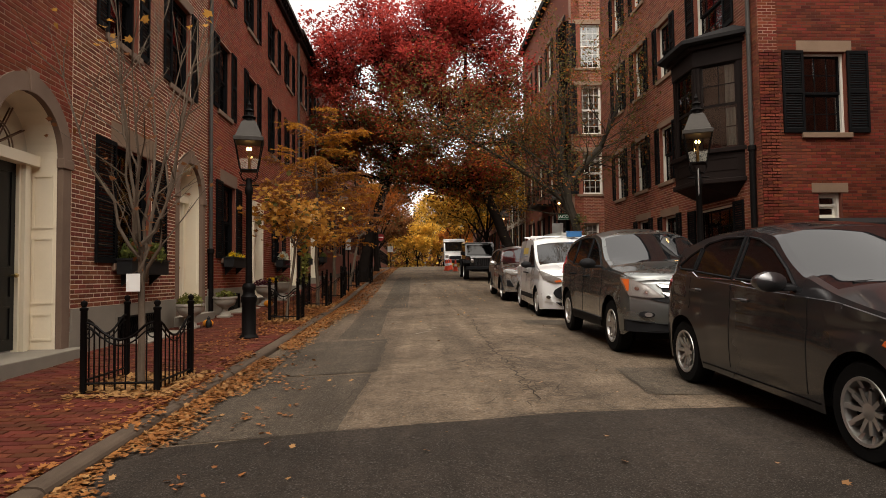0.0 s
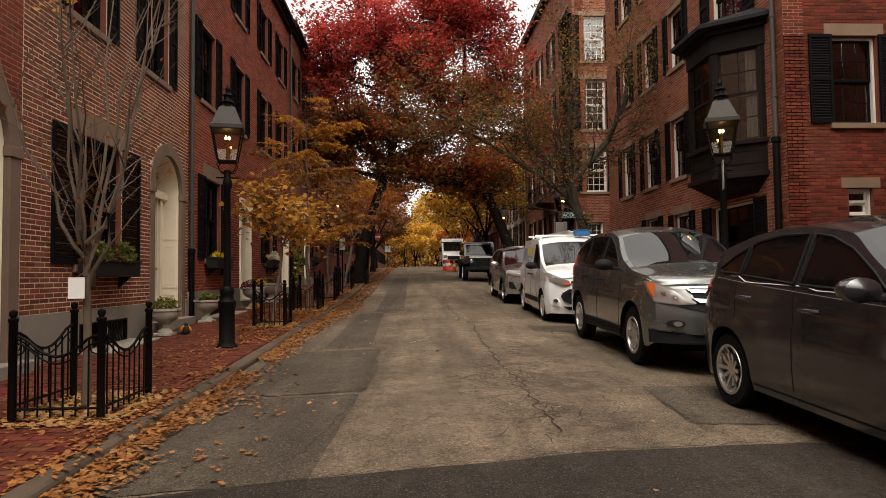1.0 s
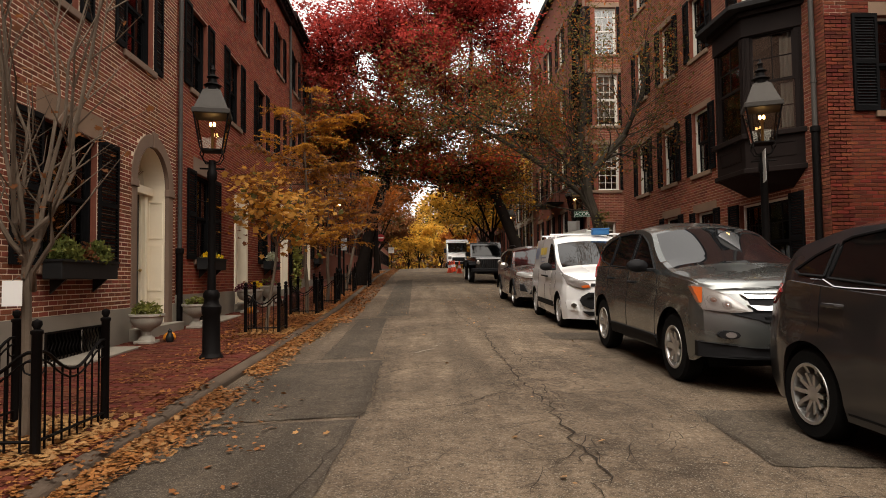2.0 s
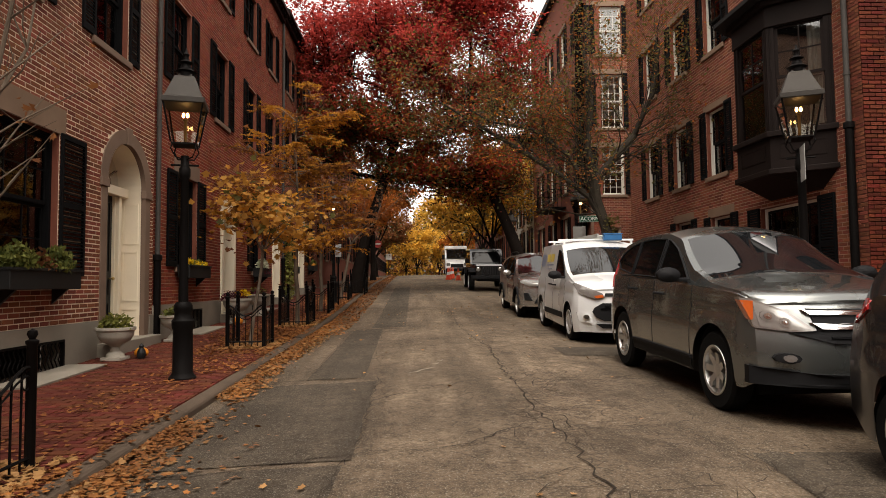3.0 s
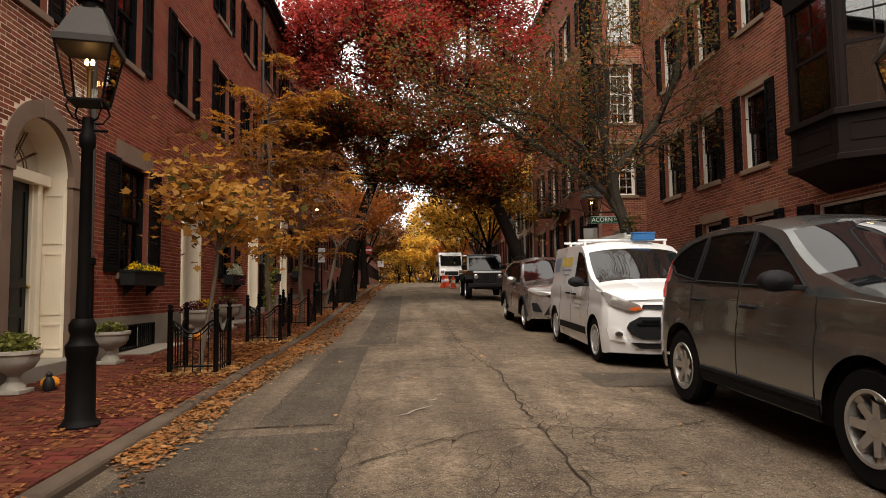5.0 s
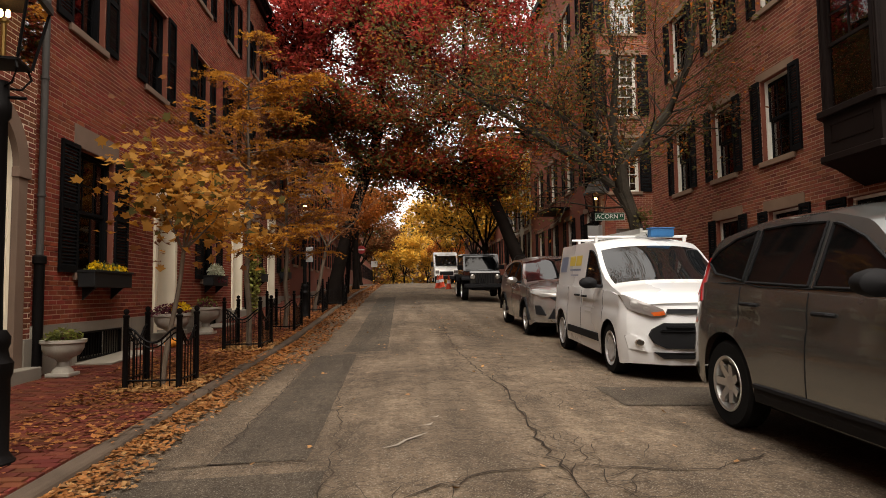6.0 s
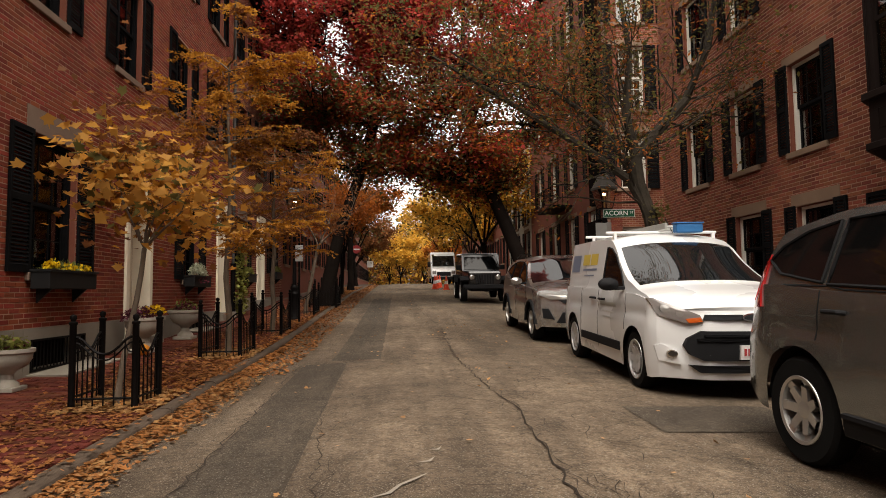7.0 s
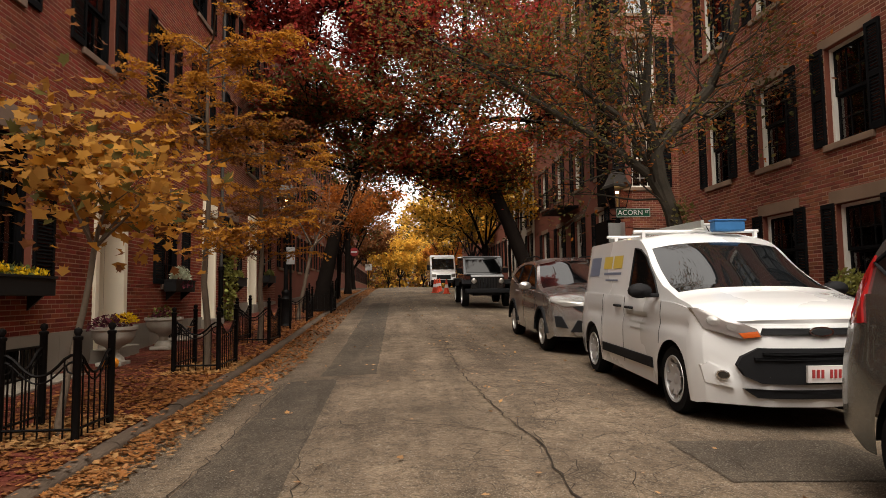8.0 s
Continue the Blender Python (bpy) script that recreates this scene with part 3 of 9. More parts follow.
def arched_door(wall_m, u, base, spring, r, label, leaf_mat, steps=2):
    """Stone arch surround, deep cream panelled reveal, fanlight, panelled leaf, granite step. r is the surround's outer radius."""
    DOOR_COUNT[0] += 1
    d = thing("door_%d" % DOOR_COUNT[0], wall_m @ Matrix.Translation((u, 0, 0)), label, "door", kind="structure")
    ri = r - 0.17
    s = Shape()
    for sign in (-1, 1):
        s.box(min(sign * ri, sign * (r + 0.03)), max(sign * ri, sign * (r + 0.03)), base + 0.0, spring - 0.13, -0.06, 0.022)
    part("stone_jamb", s, M_BROWNSTONE, d, bevel=0.008)
    s = Shape()
    for sign in (-1, 1):
        a, b = sorted((sign * (ri - 0.02), sign * (r + 0.07)))
        s.box(a, b, spring - 0.13, spring, -0.06, 0.045)
    part("impost", s, M_BROWNSTONE, d, bevel=0.008)
    s = Shape()
    arc = [math.pi * k / 24 for k in range(25)]
    outline = [(r * math.cos(a), spring + r * math.sin(a)) for a in arc] + [(ri * math.cos(a), spring + ri * math.sin(a)) for a in reversed(arc)]
    n = len(s.v)
    k = 25
    ro = r + 0.055
    for w in (-0.06, 0.022):
        s.v += [(ro * math.cos(a), spring + ro * math.sin(a), w) for a in arc] + [(ri * math.cos(a), spring + ri * math.sin(a), w) for a in arc]
    for i in range(24):
        o0, i0, o1, i1 = n + i, n + k + i, n + 2 * k + i, n + 3 * k + i
        s.f += [(o1, o1 + 1, i1 + 1, i1), (o0, o1, o1 + 1, o0 + 1), (i0, i0 + 1, i1 + 1, i1)]
    part("stone_arch", s, M_BROWNSTONE, d, smooth=True)
    part("keystone", Shape().prism([(-0.07, spring + ri - 0.02), (0.07, spring + ri - 0.02), (0.10, spring + r + 0.1), (-0.10, spring + r + 0.1)], -0.04, 0.05), M_BROWNSTONE, d, bevel=0.008)
    # cream reveal, 0.75 deep, with raised panels
    deep = -0.48
    s = Shape()
    s.grid([[(ri, base + 0.15, w), (ri, spring, w)] + [(ri * math.cos(a), spring + ri * math.sin(a), w) for a in arc[1:-1]] + [(-ri, spring, w), (-ri, base + 0.15, w)] for w in (-0.06, deep)])
    part("reveal", s, M_CREAM, d, "cream painted reveal")
    hgt = spring - base - 0.3
    pm = Shape()
    for sign in (-1, 1):
        for a, b in ((0.05, 0.2), (0.25, 0.62), (0.67, 0.97)):
            y0, y1 = base + 0.15 + hgt * a, base + 0.15 + hgt * b
            x = sign * (ri - 0.012)
            for p, q, z0, z1 in ((y0, y0 + 0.03, -0.38, -0.1), (y1 - 0.03, y1, -0.38, -0.1), (y0 + 0.03, y1 - 0.03, -0.38, -0.35), (y0 + 0.03, y1 - 0.03, -0.13, -0.1)):
                pm.box(min(x, sign * ri), max(x, sign * ri), p, q, z0, z1)
    part("reveal_panelling", pm, M_CREAM, d)
    dw = ri * 0.62
    s = Shape()
    for sign in (-1, 1):
        a, b = sorted((sign * dw, sign * (ri - 0.002)))
        s.box(a, b, base + 0.15, spring - 0.12, deep, deep + 0.09)
        a, b = sorted((sign * (dw + 0.03), sign * (dw + 0.13)))
        s.box(a, b, base + 0.15, spring - 0.12, deep + 0.09, deep + 0.15)
    s.box(-ri + 0.002, ri - 0.002, spring - 0.12, spring + 0.03, deep, deep + 0.2)
    part("door_frame", s, M_CREAM, d, bevel=0.006)
    s = Shape()
    n = 0
    s.v = [(0, spring + 0.03, deep + 0.03)] + [(ri * 0.97 * math.cos(a), spring + 0.03 + (ri * 0.95) * math.sin(a), deep + 0.03) for a in arc]
    s.f = [(0, i, i + 1) for i in range(1, 25)]
    part("fanlight_glass", s, M_GLASS, d)
    s = Shape()
    for a in (30, 60, 90, 120, 150):
        c, q = math.cos(radians(a)), math.sin(radians(a))
        s.tube([(0.12 * c, spring + 0.05 + 0.12 * q, deep + 0.05), (ri * 0.95 * c, spring + 0.03 + ri * 0.93 * q, deep + 0.05)], 0.01, 5)
    s.tube([(ri * 0.5 * math.cos(a), spring + 0.03 + ri * 0.5 * math.sin(a), deep + 0.05) for a in arc], 0.01, 5)
    part("fanlight_bars", s, M_TANSTONE, d)
    # black backing sheet: the dark hall behind the fanlight is in its colour
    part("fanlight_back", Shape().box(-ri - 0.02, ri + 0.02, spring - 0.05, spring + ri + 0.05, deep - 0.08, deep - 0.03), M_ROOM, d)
    leaf = part("door_leaf", Shape().box(-dw, dw, base + 0.18, spring - 0.12, deep - 0.02, deep + 0.04), leaf_mat, d, "panelled front door")
    s = Shape()
    top = spring - 0.22
    for a, b in ((base + 0.3, base + 0.75), (base + 0.85, base + 1.15), (base + 1.25, top)):
        for x0, x1 in ((-dw + 0.08, -0.05), (0.05, dw - 0.08)):
            for p in ((x0, x1, a, a + 0.025), (x0, x1, b - 0.025, b), (x0, x0 + 0.025, a + 0.025, b - 0.025), (x1 - 0.025, x1, a + 0.025, b - 0.025)):
                s.box(*p, deep + 0.04, deep + 0.055)
    part("door_panelling", s, leaf_mat, leaf)
    part("door_knob", Shape().lathe([(0.012, 0), (0.012, 0.04), (0.03, 0.05), (0.032, 0.07), (0.02, 0.085)], 12, (dw - 0.06, base + 1.15, deep + 0.04)), M_BRASS, leaf, "brass knob", smooth=True)
    part("doorstep", Shape().box(-r - 0.12, r + 0.12, base - 0.25, base + 0.15, deep - 0.05, 0.22), M_GRANITE, d, "grey granite step", bevel=0.012)
    return d


def flat_door(wall_m, u, base, w, h, label, leaf_mat):
    """A cream surround with a straight head and a recessed leaf."""
    DOOR_COUNT[0] += 1
    d = thing("door_%d" % DOOR_COUNT[0], wall_m @ Matrix.Translation((u, 0, 0)), label, "door", kind="structure")
    s = Shape()
    for sign in (-1, 1):
        a, b = sorted((sign * (w / 2 - 0.14), sign * (w / 2)))
        s.box(a, b, base, base + h - 0.3, -0.3, 0.05)
    s.box(-w / 2, w / 2, base + h - 0.3, base + h, -0.3, 0.07)
    part("door_frame", s, M_CREAM, d, bevel=0.01)
    s = Shape()
    for sign in (-1, 1):
        a, b = sorted((sign * (w / 2 - 0.16), sign * (w / 2 - 0.14)))
        s.box(a, b, base + 0.1, base + h - 0.3, -0.9, -0.3)
    s.box(-w / 2 + 0.14, w / 2 - 0.14, base + h - 0.32, base + h - 0.3, -0.9, -0.3)
    part("reveal", s, M_CREAM, d)
    leaf = part("door_leaf", Shape().box(-w / 2 + 0.16, w / 2 - 0.16, base + 0.12, base + h - 0.32, -0.95, -0.9), leaf_mat, d)
    s = Shape()
    for a, b in ((0.25, 0.8), (0.95, 1.9)):
        for x0, x1 in ((-w / 2 + 0.24, -0.04), (0.04, w / 2 - 0.24)):
            s.box(x0, x1, base + a, base + b, -0.9, -0.885)
    part("door_panelling", s, leaf_mat, leaf, bevel=0.01)
    part("door_knob", Shape().lathe([(0.012, 0), (0.012, 0.04), (0.03, 0.05), (0.02, 0.08)], 10, (w / 2 - 0.24, base + 1.1, -0.9)), M_BRASS, leaf, smooth=True)
    part("doorstep", Shape().box(-w / 2 - 0.1, w / 2 + 0.1, base - 0.25, base + 0.12, -0.95, 0.25), M_GRANITE, d, bevel=0.012)
    return d


LEFT, RIGHT, END = facade_matrix("left", WALL_L), facade_matrix("right", WALL_R), facade_matrix("end", 12.7)

# windows of the left row: middle along the street, bottom, width, height, and what they look like
BLACK = "black sash window with louvred shutters in brick wall"
left_windows = [
    (10.98, 1.58, 1.42, 1.92, 0.36, 0.62, 0.62, (3, 2)),
    (10.55, 5.2, 1.12, 1.85, 0.22, 0.36, 0, (3, 2)), (13.1, 5.2, 1.12, 1.85, 0.22, 0.36, 0, (3, 2)),
    (10.55, 8.5, 1.12, 1.6, 0.2, 0.36, 0, (3, 2)), (13.1, 8.5, 1.12, 1.6, 0.2, 0.36, 0, (3, 2)),
    (16.5, 1.82, 1.2, 1.9, 0.34, 0.5, 0, (3, 2)),
    (16.12, 5.5, 1.05, 1.78, 0, 0.42, 0, (3, 2)), (18.85, 5.5, 1.05, 1.78, 0, 0.42, 0, (3, 2)), (21.75, 5.5, 1.05, 1.78, 0, 0.42, 0, (3, 2)), (24.4, 5.5, 1.05, 1.78, 0, 0.42, 0, (3, 2)),
    (16.12, 8.65, 1.05, 1.5, 0, 0.42, 0, (3, 2)), (18.85, 8.65, 1.05, 1.5, 0, 0.42, 0, (3, 2)), (21.75, 8.65, 1.05, 1.5, 0, 0.42, 0, (3, 2)), (24.4, 8.65, 1.05, 1.5, 0, 0.42, 0, (3, 2)),
    (22.4, 1.85, 1.15, 1.75, 0.3, 0.5, 0, (3, 2)),
]
for y in (27.3, 29.8, 32.4):
    left_windows += [(y, 5.7, 1.0, 1.75, 0, 0.4, 0, (3, 2)), (y, 8.8, 1.0, 1.5, 0, 0.4, 0, (3, 2))]
left_windows += [(27.4, 2.1, 1.1, 1.75, 0.3, 0.45, 0, (3, 2)), (32.0, 2.3, 1.1, 1.75, 0.3, 0.45, 0, (3, 2))]
holes = [opening(u, v, w, h)[0] for u, v, w, h, *_ in left_windows]
arches = [(8.05, 2.98, 0.88), (13.72, 3.12, 0.86)]
doors = [(19.43, 0.62, 1.2, 3.0), (25.05, 0.9, 1.1, 3.1), (29.9, 1.2, 1.2, 3.1)]
holes += [(u - w / 2, u + w / 2, -5, b + h) for u, b, w, h in doors]
areaways = [(11.1, 0.42, 1.35, 0.36), (16.68, 0.55, 1.5, 0.4), (22.3, 0.75, 1.2, 0.36)]

wall_a = facade("wall_left_first", "left", WALL_L, -14, 9.0, 0.6, 11.6, [h for h in holes if h[1] < 9], arches[:1], M_BRICK_RED, M_MORTAR_DARK, "smooth red brick house front with arched doorway", brick_to=7)
wall_b = facade("wall_left_second", "left", WALL_L + 0.004, 9.0, 14.78, 0.92, 11.4, [h for h in holes if 9 < h[0] < 14.7], arches[1:], M_BRICK, M_MORTAR, "orange-red brick house front with pale joints", single=(11.9, 14.7, 0.9, 2.4))
wall_c = facade("wall_left_third", "left", WALL_L, 14.78, 26.0, 1.08, 11.3, [h for h in holes if 14.78 < h[0] < 26], [], M_BRICK_DARK, M_MORTAR_DARK, "dark red brick house front with black shutters")
wall_d = facade("wall_left_fourth", "left", WALL_L + 0.004, 26.0, 34.0, 1.3, 11.5, [h for h in holes if 26 < h[0]], [], M_BRICK, M_MORTAR_DARK, "red brick house front further up the street")
for i, (u, v, w, h, lin, shw, apart, panes) in enumerate(left_windows):
    window(LEFT, u, v, w, h, BLACK, panes, shw, None, None, lin, True, M_BROWNSTONE if 14.78 < u < 26 or i else M_TANSTONE, bool(apart), curtain=0.14 if i % 5 == 3 else 0)
arched_door(LEFT, 8.05, 0.24, 2.98, 0.88, "black panelled door in a cream arched doorway", M_BLACKDOOR)
arched_door(LEFT, 13.72, 0.42, 3.12, 0.86, "black panelled door in a cream arched doorway", M_BLACKDOOR)
for u, b, w, h in doors:
    flat_door(LEFT, u, b, w, h, "recessed front door with cream painted surround", M_BLACKDOOR if u > 20 else M_REDDOOR)


def foundation(name, u0, u1, v0, v1, gaps, m, label, vents=()):
    """Granite blocks with open joints, gaps for doors and openings for cellar vents."""
    cuts = [(a, b, v0 - 1, v1 + 1) for a, b in gaps] + list(vents)
    edge = u0
    for a, b in sorted(gaps) + [(u1, u1)]:
        k = max(1, round((a - edge) / 1.15))
        for i in range(1, k):
            u = edge + (a - edge) * i / k
            if not any(c[0] < u < c[1] for c in vents):
                cuts.append((u - 0.004, u + 0.004, v0 - 1, v1 + 1))
        edge = b
    ob = new(name, wall_mesh(u0, u1, v0, v1, [(a, b, max(c, v0), min(d, v1)) for a, b, c, d in cuts], [], 0.3).mesh(name, M_GRANITE))
    ob.matrix_world = m @ Matrix.Translation((0, 0, 0.035))
    return tagged(ob, label, "foundation", kind="structure")


GRANITE_LABEL = "grey granite block foundation course under the brick"
foundation("trim_foundation_first", -14, 9.0, -0.8, 0.6, [(7.1, 8.95)], LEFT, GRANITE_LABEL)
foundation("trim_foundation_second", 9.0, 14.78, -0.3, 0.92, [(12.82, 14.62)], LEFT, GRANITE_LABEL, [(10.35, 11.85, 0.3, 0.72)])
foundation("trim_foundation_third", 14.78, 26.0, -0.1, 1.08, [(18.83, 20.03), (24.5, 25.6)], LEFT, GRANITE_LABEL, [(15.95, 17.4, 0.5, 0.93), (21.8, 22.9, 0.68, 1.02)])
foundation("trim_foundation_fourth", 26.0, 34.0, 0.3, 1.4, [(29.3, 30.5)], LEFT, GRANITE_LABEL)

# eaves and gutters
for name, u0, u1, v in (("cornice_first", -14, 9, 11.6), ("cornice_second", 9, 14.78, 11.4), ("cornice_third", 14.78, 26, 11.3), ("cornice_fourth", 26, 34, 11.5)):
    s = Shape().box(u0, u1, v - 0.22, v, 0.0, 0.14).box(u0, u1, v, v + 0.12, -0.4, 0.3)
    k = int((u1 - u0) / 0.3)
    for i in range(k):
        s.box(u0 + 0.1 + i * 0.3, u0 + 0.2 + i * 0.3, v - 0.1, v, 0.14, 0.24)
    ob = new("trim_" + name, s.mesh(name, M_DARKWOOD))
    ob.matrix_world = LEFT
    tagged(ob, "dark wooden cornice with small dentils under the roof edge", "cornice", kind="structure")
    s = Shape().prism([(u0, v + 0.12), (u1, v + 0.12), (u1, v + 0.14), (u0, v + 0.14)], -6, 0.3)
    s.v = [(a, b + max(0, 0.3 - c) * 0.45, c) for a, b, c in s.v]
    ob = new("roof_" + name[8:], s.mesh("roof", M_SLATE))
    ob.matrix_world = LEFT
    tagged(ob, "dark slate roof above the brick row", "roof", kind="structure")

# ---- right side: corner house ----
TAN = "sash window with tan stone sill and dark shutters"
right_windows = []
for y in (17.6, 19.6, 21.65):
    right_windows += [(-y, 3.95, 0.95, 1.62, 0.16), (-y, 6.98, 0.95, 1.6, 0.16), (-y, 9.9, 0.95, 1.4, 0.14)]
right_windows += [(-17.5, 1.45, 1.0, 1.5, 0.22), (-19.55, 1.6, 1.0, 1.4, 0.22)]
right_windows += [(-14.85, 6.98, 1.5, 1.7, 0.16), (-14.85, 1.15, 1.9, 1.75, 0.0)]
holes = [opening(u, v, w, h)[0] for u, v, w, h, _ in right_windows]
holes += [(-15.45, -13.75, 4.0, 6.2)]
wall_e = facade("wall_right_front", "right", WALL_R, -23.6, -12.7, 0.35, 12.2, holes, [], M_BRICK, M_MORTAR_DARK, "red brick house front with bay window above parked cars")
for i, (u, v, w, h, lin) in enumerate(right_windows):
    window(RIGHT, u, v, w, h, TAN, (3, 2) if w < 1.2 else (4, 2), 0.3 if w < 1.2 else 0.45, None, M_SHUTTER, lin, True, M_TANSTONE, curtain=0.3 if i % 2 else 0.0, blind=0.4 if i % 3 == 0 else 0, casing=M_WHITE)
end_windows = [(8.66, 4.22, 0.92, 1.72, 0.24, 0.46), (8.68, 2.43, 0.5, 0.53, 0.2, 0.0), (8.66, 7.4, 0.92, 1.6, 0.24, 0.46), (11.6, 4.22, 0.92, 1.72, 0.24, 0.46)]
holes = [opening(u, v, w, h)[0] for u, v, w, h, *_ in end_windows]
# this wall's brick carries some shade in its base colour
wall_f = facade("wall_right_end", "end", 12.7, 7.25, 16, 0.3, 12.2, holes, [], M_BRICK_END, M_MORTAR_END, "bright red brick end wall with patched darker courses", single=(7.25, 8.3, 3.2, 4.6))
for u, v, w, h, lin, shw in end_windows:
    window(END, u, v, w, h, "sash window with white casing in red end wall", (3, 2) if w > 0.6 else (1, 1), shw, None, M_SHUTTER if w > 0.6 else M_WHITE, lin, w > 0.6, M_TANSTONE, casing=M_WHITE)
ob = new("roof_corner", Shape().box(7.1, 16.2, 12.55, 22.95, 12.2, 12.4).mesh("roof", M_SLATE))
tagged(ob, "dark flat roof edge of the corner house", "roof", kind="structure")
wall_g = facade("wall_right_lane", "end", 22.8 + 0.4, 7.66, 16, 0.3, 12.2, [], [], M_BRICK, M_MORTAR_DARK, "plain brick wall along the narrow lane", brick_to=0.5)

# far corner house beyond the lane
far_windows = [(7.9, 10.6, 1.1, 2.0, 0.2), (7.9, 7.6, 1.1, 2.2, 0.2), (7.9, 4.9, 1.1, 1.9, 0.2), (7.75, 1.7, 1.0, 1.9, 0.0), (9.9, 10.6, 1.1, 2.0, 0.2), (9.9, 7.6, 1.1, 2.2, 0.2)]
holes = [opening(u, v, w, h)[0] for u, v, w, h, _ in far_windows]
FAR = facade_matrix("end", 27.6)
facade("wall_far_end", "end", 27.6, 7.15, 16, 0.5, 15.5, holes, [], M_BRICK, M_MORTAR_DARK, "brick end wall of the tall house past the lane")
for u, v, w, h, lin in far_windows:
    window(FAR, u, v, w, h, "large white multi-pane window in brick end wall", (4, 3), 0.0 if v < 4 else 0.4, None, M_WHITE, lin, True, M_TANSTONE, blind=0.8 if v > 6 else 0.3)
far_front = []
for y in (29.5, 32.2, 35.0, 37.8):
    far_front += [(-y, v, 1.0, 1.8) for v in (2.6, 5.6, 8.6, 11.6)]
FARF = facade_matrix("right", 7.15)
facade("wall_far_front", "right", 7.15, -40, -27.6, 0.5, 15.5, [opening(*f)[0] for f in far_front], [], M_BRICK, M_BRICK_FAR, "tall brick house front with rows of windows", brick_to=0.6)
for u, v, w, h in far_front:
    window(FARF, u, v, w, h, TAN, (3, 2), 0.42, None, M_WHITE, 0.2, True, M_TANSTONE)
ob = new("roof_far", Shape().box(6.85, 16.2, 27.3, 40, 15.5, 15.8).mesh("roof", M_SLATE))
tagged(ob, "dark roof edge of the tall house", "roof", kind="structure")


# ---- bay window ----
def bay_window():
    """A dark wooden three-sided bay on the front of the corner house."""
    bay = thing("bay_window", pose(0, -0.25, 0), "dark brown wooden bay window projecting from brick front", "bay window", kind="structure")
    plan = [(7.25, 13.6), (6.45, 14.25), (6.45, 15.4), (7.25, 16.05)]

    def grown(g):
        return [(7.25, 13.6 - g), (6.45 - g, 14.25 - g * 0.45), (6.45 - g, 15.4 + g * 0.45), (7.25, 16.05 + g)]
    part("base_panel", Shape().prism(plan, 3.42, 4.0), M_DARKWOOD, bay)
    for name, g, a, b in (("base_moulding", 0.06, 3.32, 3.42), ("sill_moulding", 0.08, 4.0, 4.1), ("head_board", 0.03, 6.02, 6.4), ("cornice", 0.12, 6.4, 6.5)):
        part(name, Shape().prism(grown(g), a, b), M_DARKWOOD, bay, bevel=0.01)
    s = Shape()
    top, low = [(7.25, 13.35), (7.25, 16.3)], grown(0.33)
    s.v = [(x, y, 6.52) for x, y in low] + [(x, y, 6.6) for x, y in low] + [(7.22, 13.9, 6.9), (7.22, 15.75, 6.9)]
    s.f = [(3, 2, 1, 0), (0, 1, 5, 4), (1, 2, 6, 5), (2, 3, 7, 6), (4, 5, 8), (5, 6, 9, 8), (6, 7, 9)]
    part("roof", s, M_SLATE, bay, "dark metal roof of the bay")
    s = Shape()
    s.v = [(x, y, 3.32) for x, y in plan] + [(7.25, 14.0, 3.02), (7.25, 15.65, 3.02)]
    s.f = [(0, 1, 4), (1, 2, 5, 4), (2, 3, 5), (0, 4, 5, 3), (0, 3, 2, 1)]
    part("underside", s, M_DARKWOOD, bay)
    for i in range(3):
        (ax, ay), (bx, by) = plan[i], plan[i + 1]
        a, b = Vector((ax, ay, 0)), Vector((bx, by, 0))
        ln = (b - a).length
        u = (b - a) / ln
        w = u.cross(Vector((0, 0, 1)))
        if w.x > 0.2:
            w = -w
        m = Matrix(((u.x, 0, w.x, ax), (u.y, 0, w.y, ay), (0, 1, 0, 4.1), (0, 0, 0, 1)))
        s = Shape()
        s.box(0, 0.13, 0, 1.92, -0.1, 0.0).box(ln - 0.13, ln, 0, 1.92, -0.1, 0.0)
        for k in (0.03, 0.055):
            s.box(k, k + 0.012, 0.03, 1.9, 0, 0.014).box(ln - k - 0.012, ln - k, 0.03, 1.9, 0, 0.014)
        f = part("corner_post", s, M_DARKWOOD, bay)
        f.matrix_basis = m
        s = Shape()
        for y0, z in ((0.0, -0.07), (0.96, -0.04)):
            s.box(0.13, 0.18, y0, y0 + 0.96, z - 0.03, z).box(ln - 0.18, ln - 0.13, y0, y0 + 0.96, z - 0.03, z)
            s.box(0.18, ln - 0.18, y0, y0 + 0.05, z - 0.03, z).box(0.18, ln - 0.18, y0 + 0.91, y0 + 0.96, z - 0.03, z)
            s.box(ln / 2 - 0.01, ln / 2 + 0.01, y0 + 0.05, y0 + 0.91, z - 0.025, z - 0.005)
            s.box(0.18, ln - 0.18, y0 + 0.47, y0 + 0.49, z - 0.0255, z - 0.0045)
        f = part("sash", s, M_DARKWOOD, bay)
        f.matrix_basis = m
        gl = part("pane", Shape().box(0.15, ln - 0.15, 0.02, 1.9, -0.062, -0.058), M_GLASS, bay)
        gl.matrix_basis = m
        s = Shape()
        s.grid([[(0.15 + (ln - 0.3) * (0.0 + 0.34 * k / 10), y, -0.16 + 0.02 * math.sin(k * 2.0)) for k in range(11)] for y in (0.0, 1.9)])
        c = part("curtain", s, M_CURTAIN, bay, smooth=True)
        c.matrix_basis = m
        s = Shape()
        s.box(0.15, ln - 0.15, -0.5, -0.48, 0.002, 0.012).box(0.15, ln - 0.15, -0.24, -0.22, 0.002, 0.012)
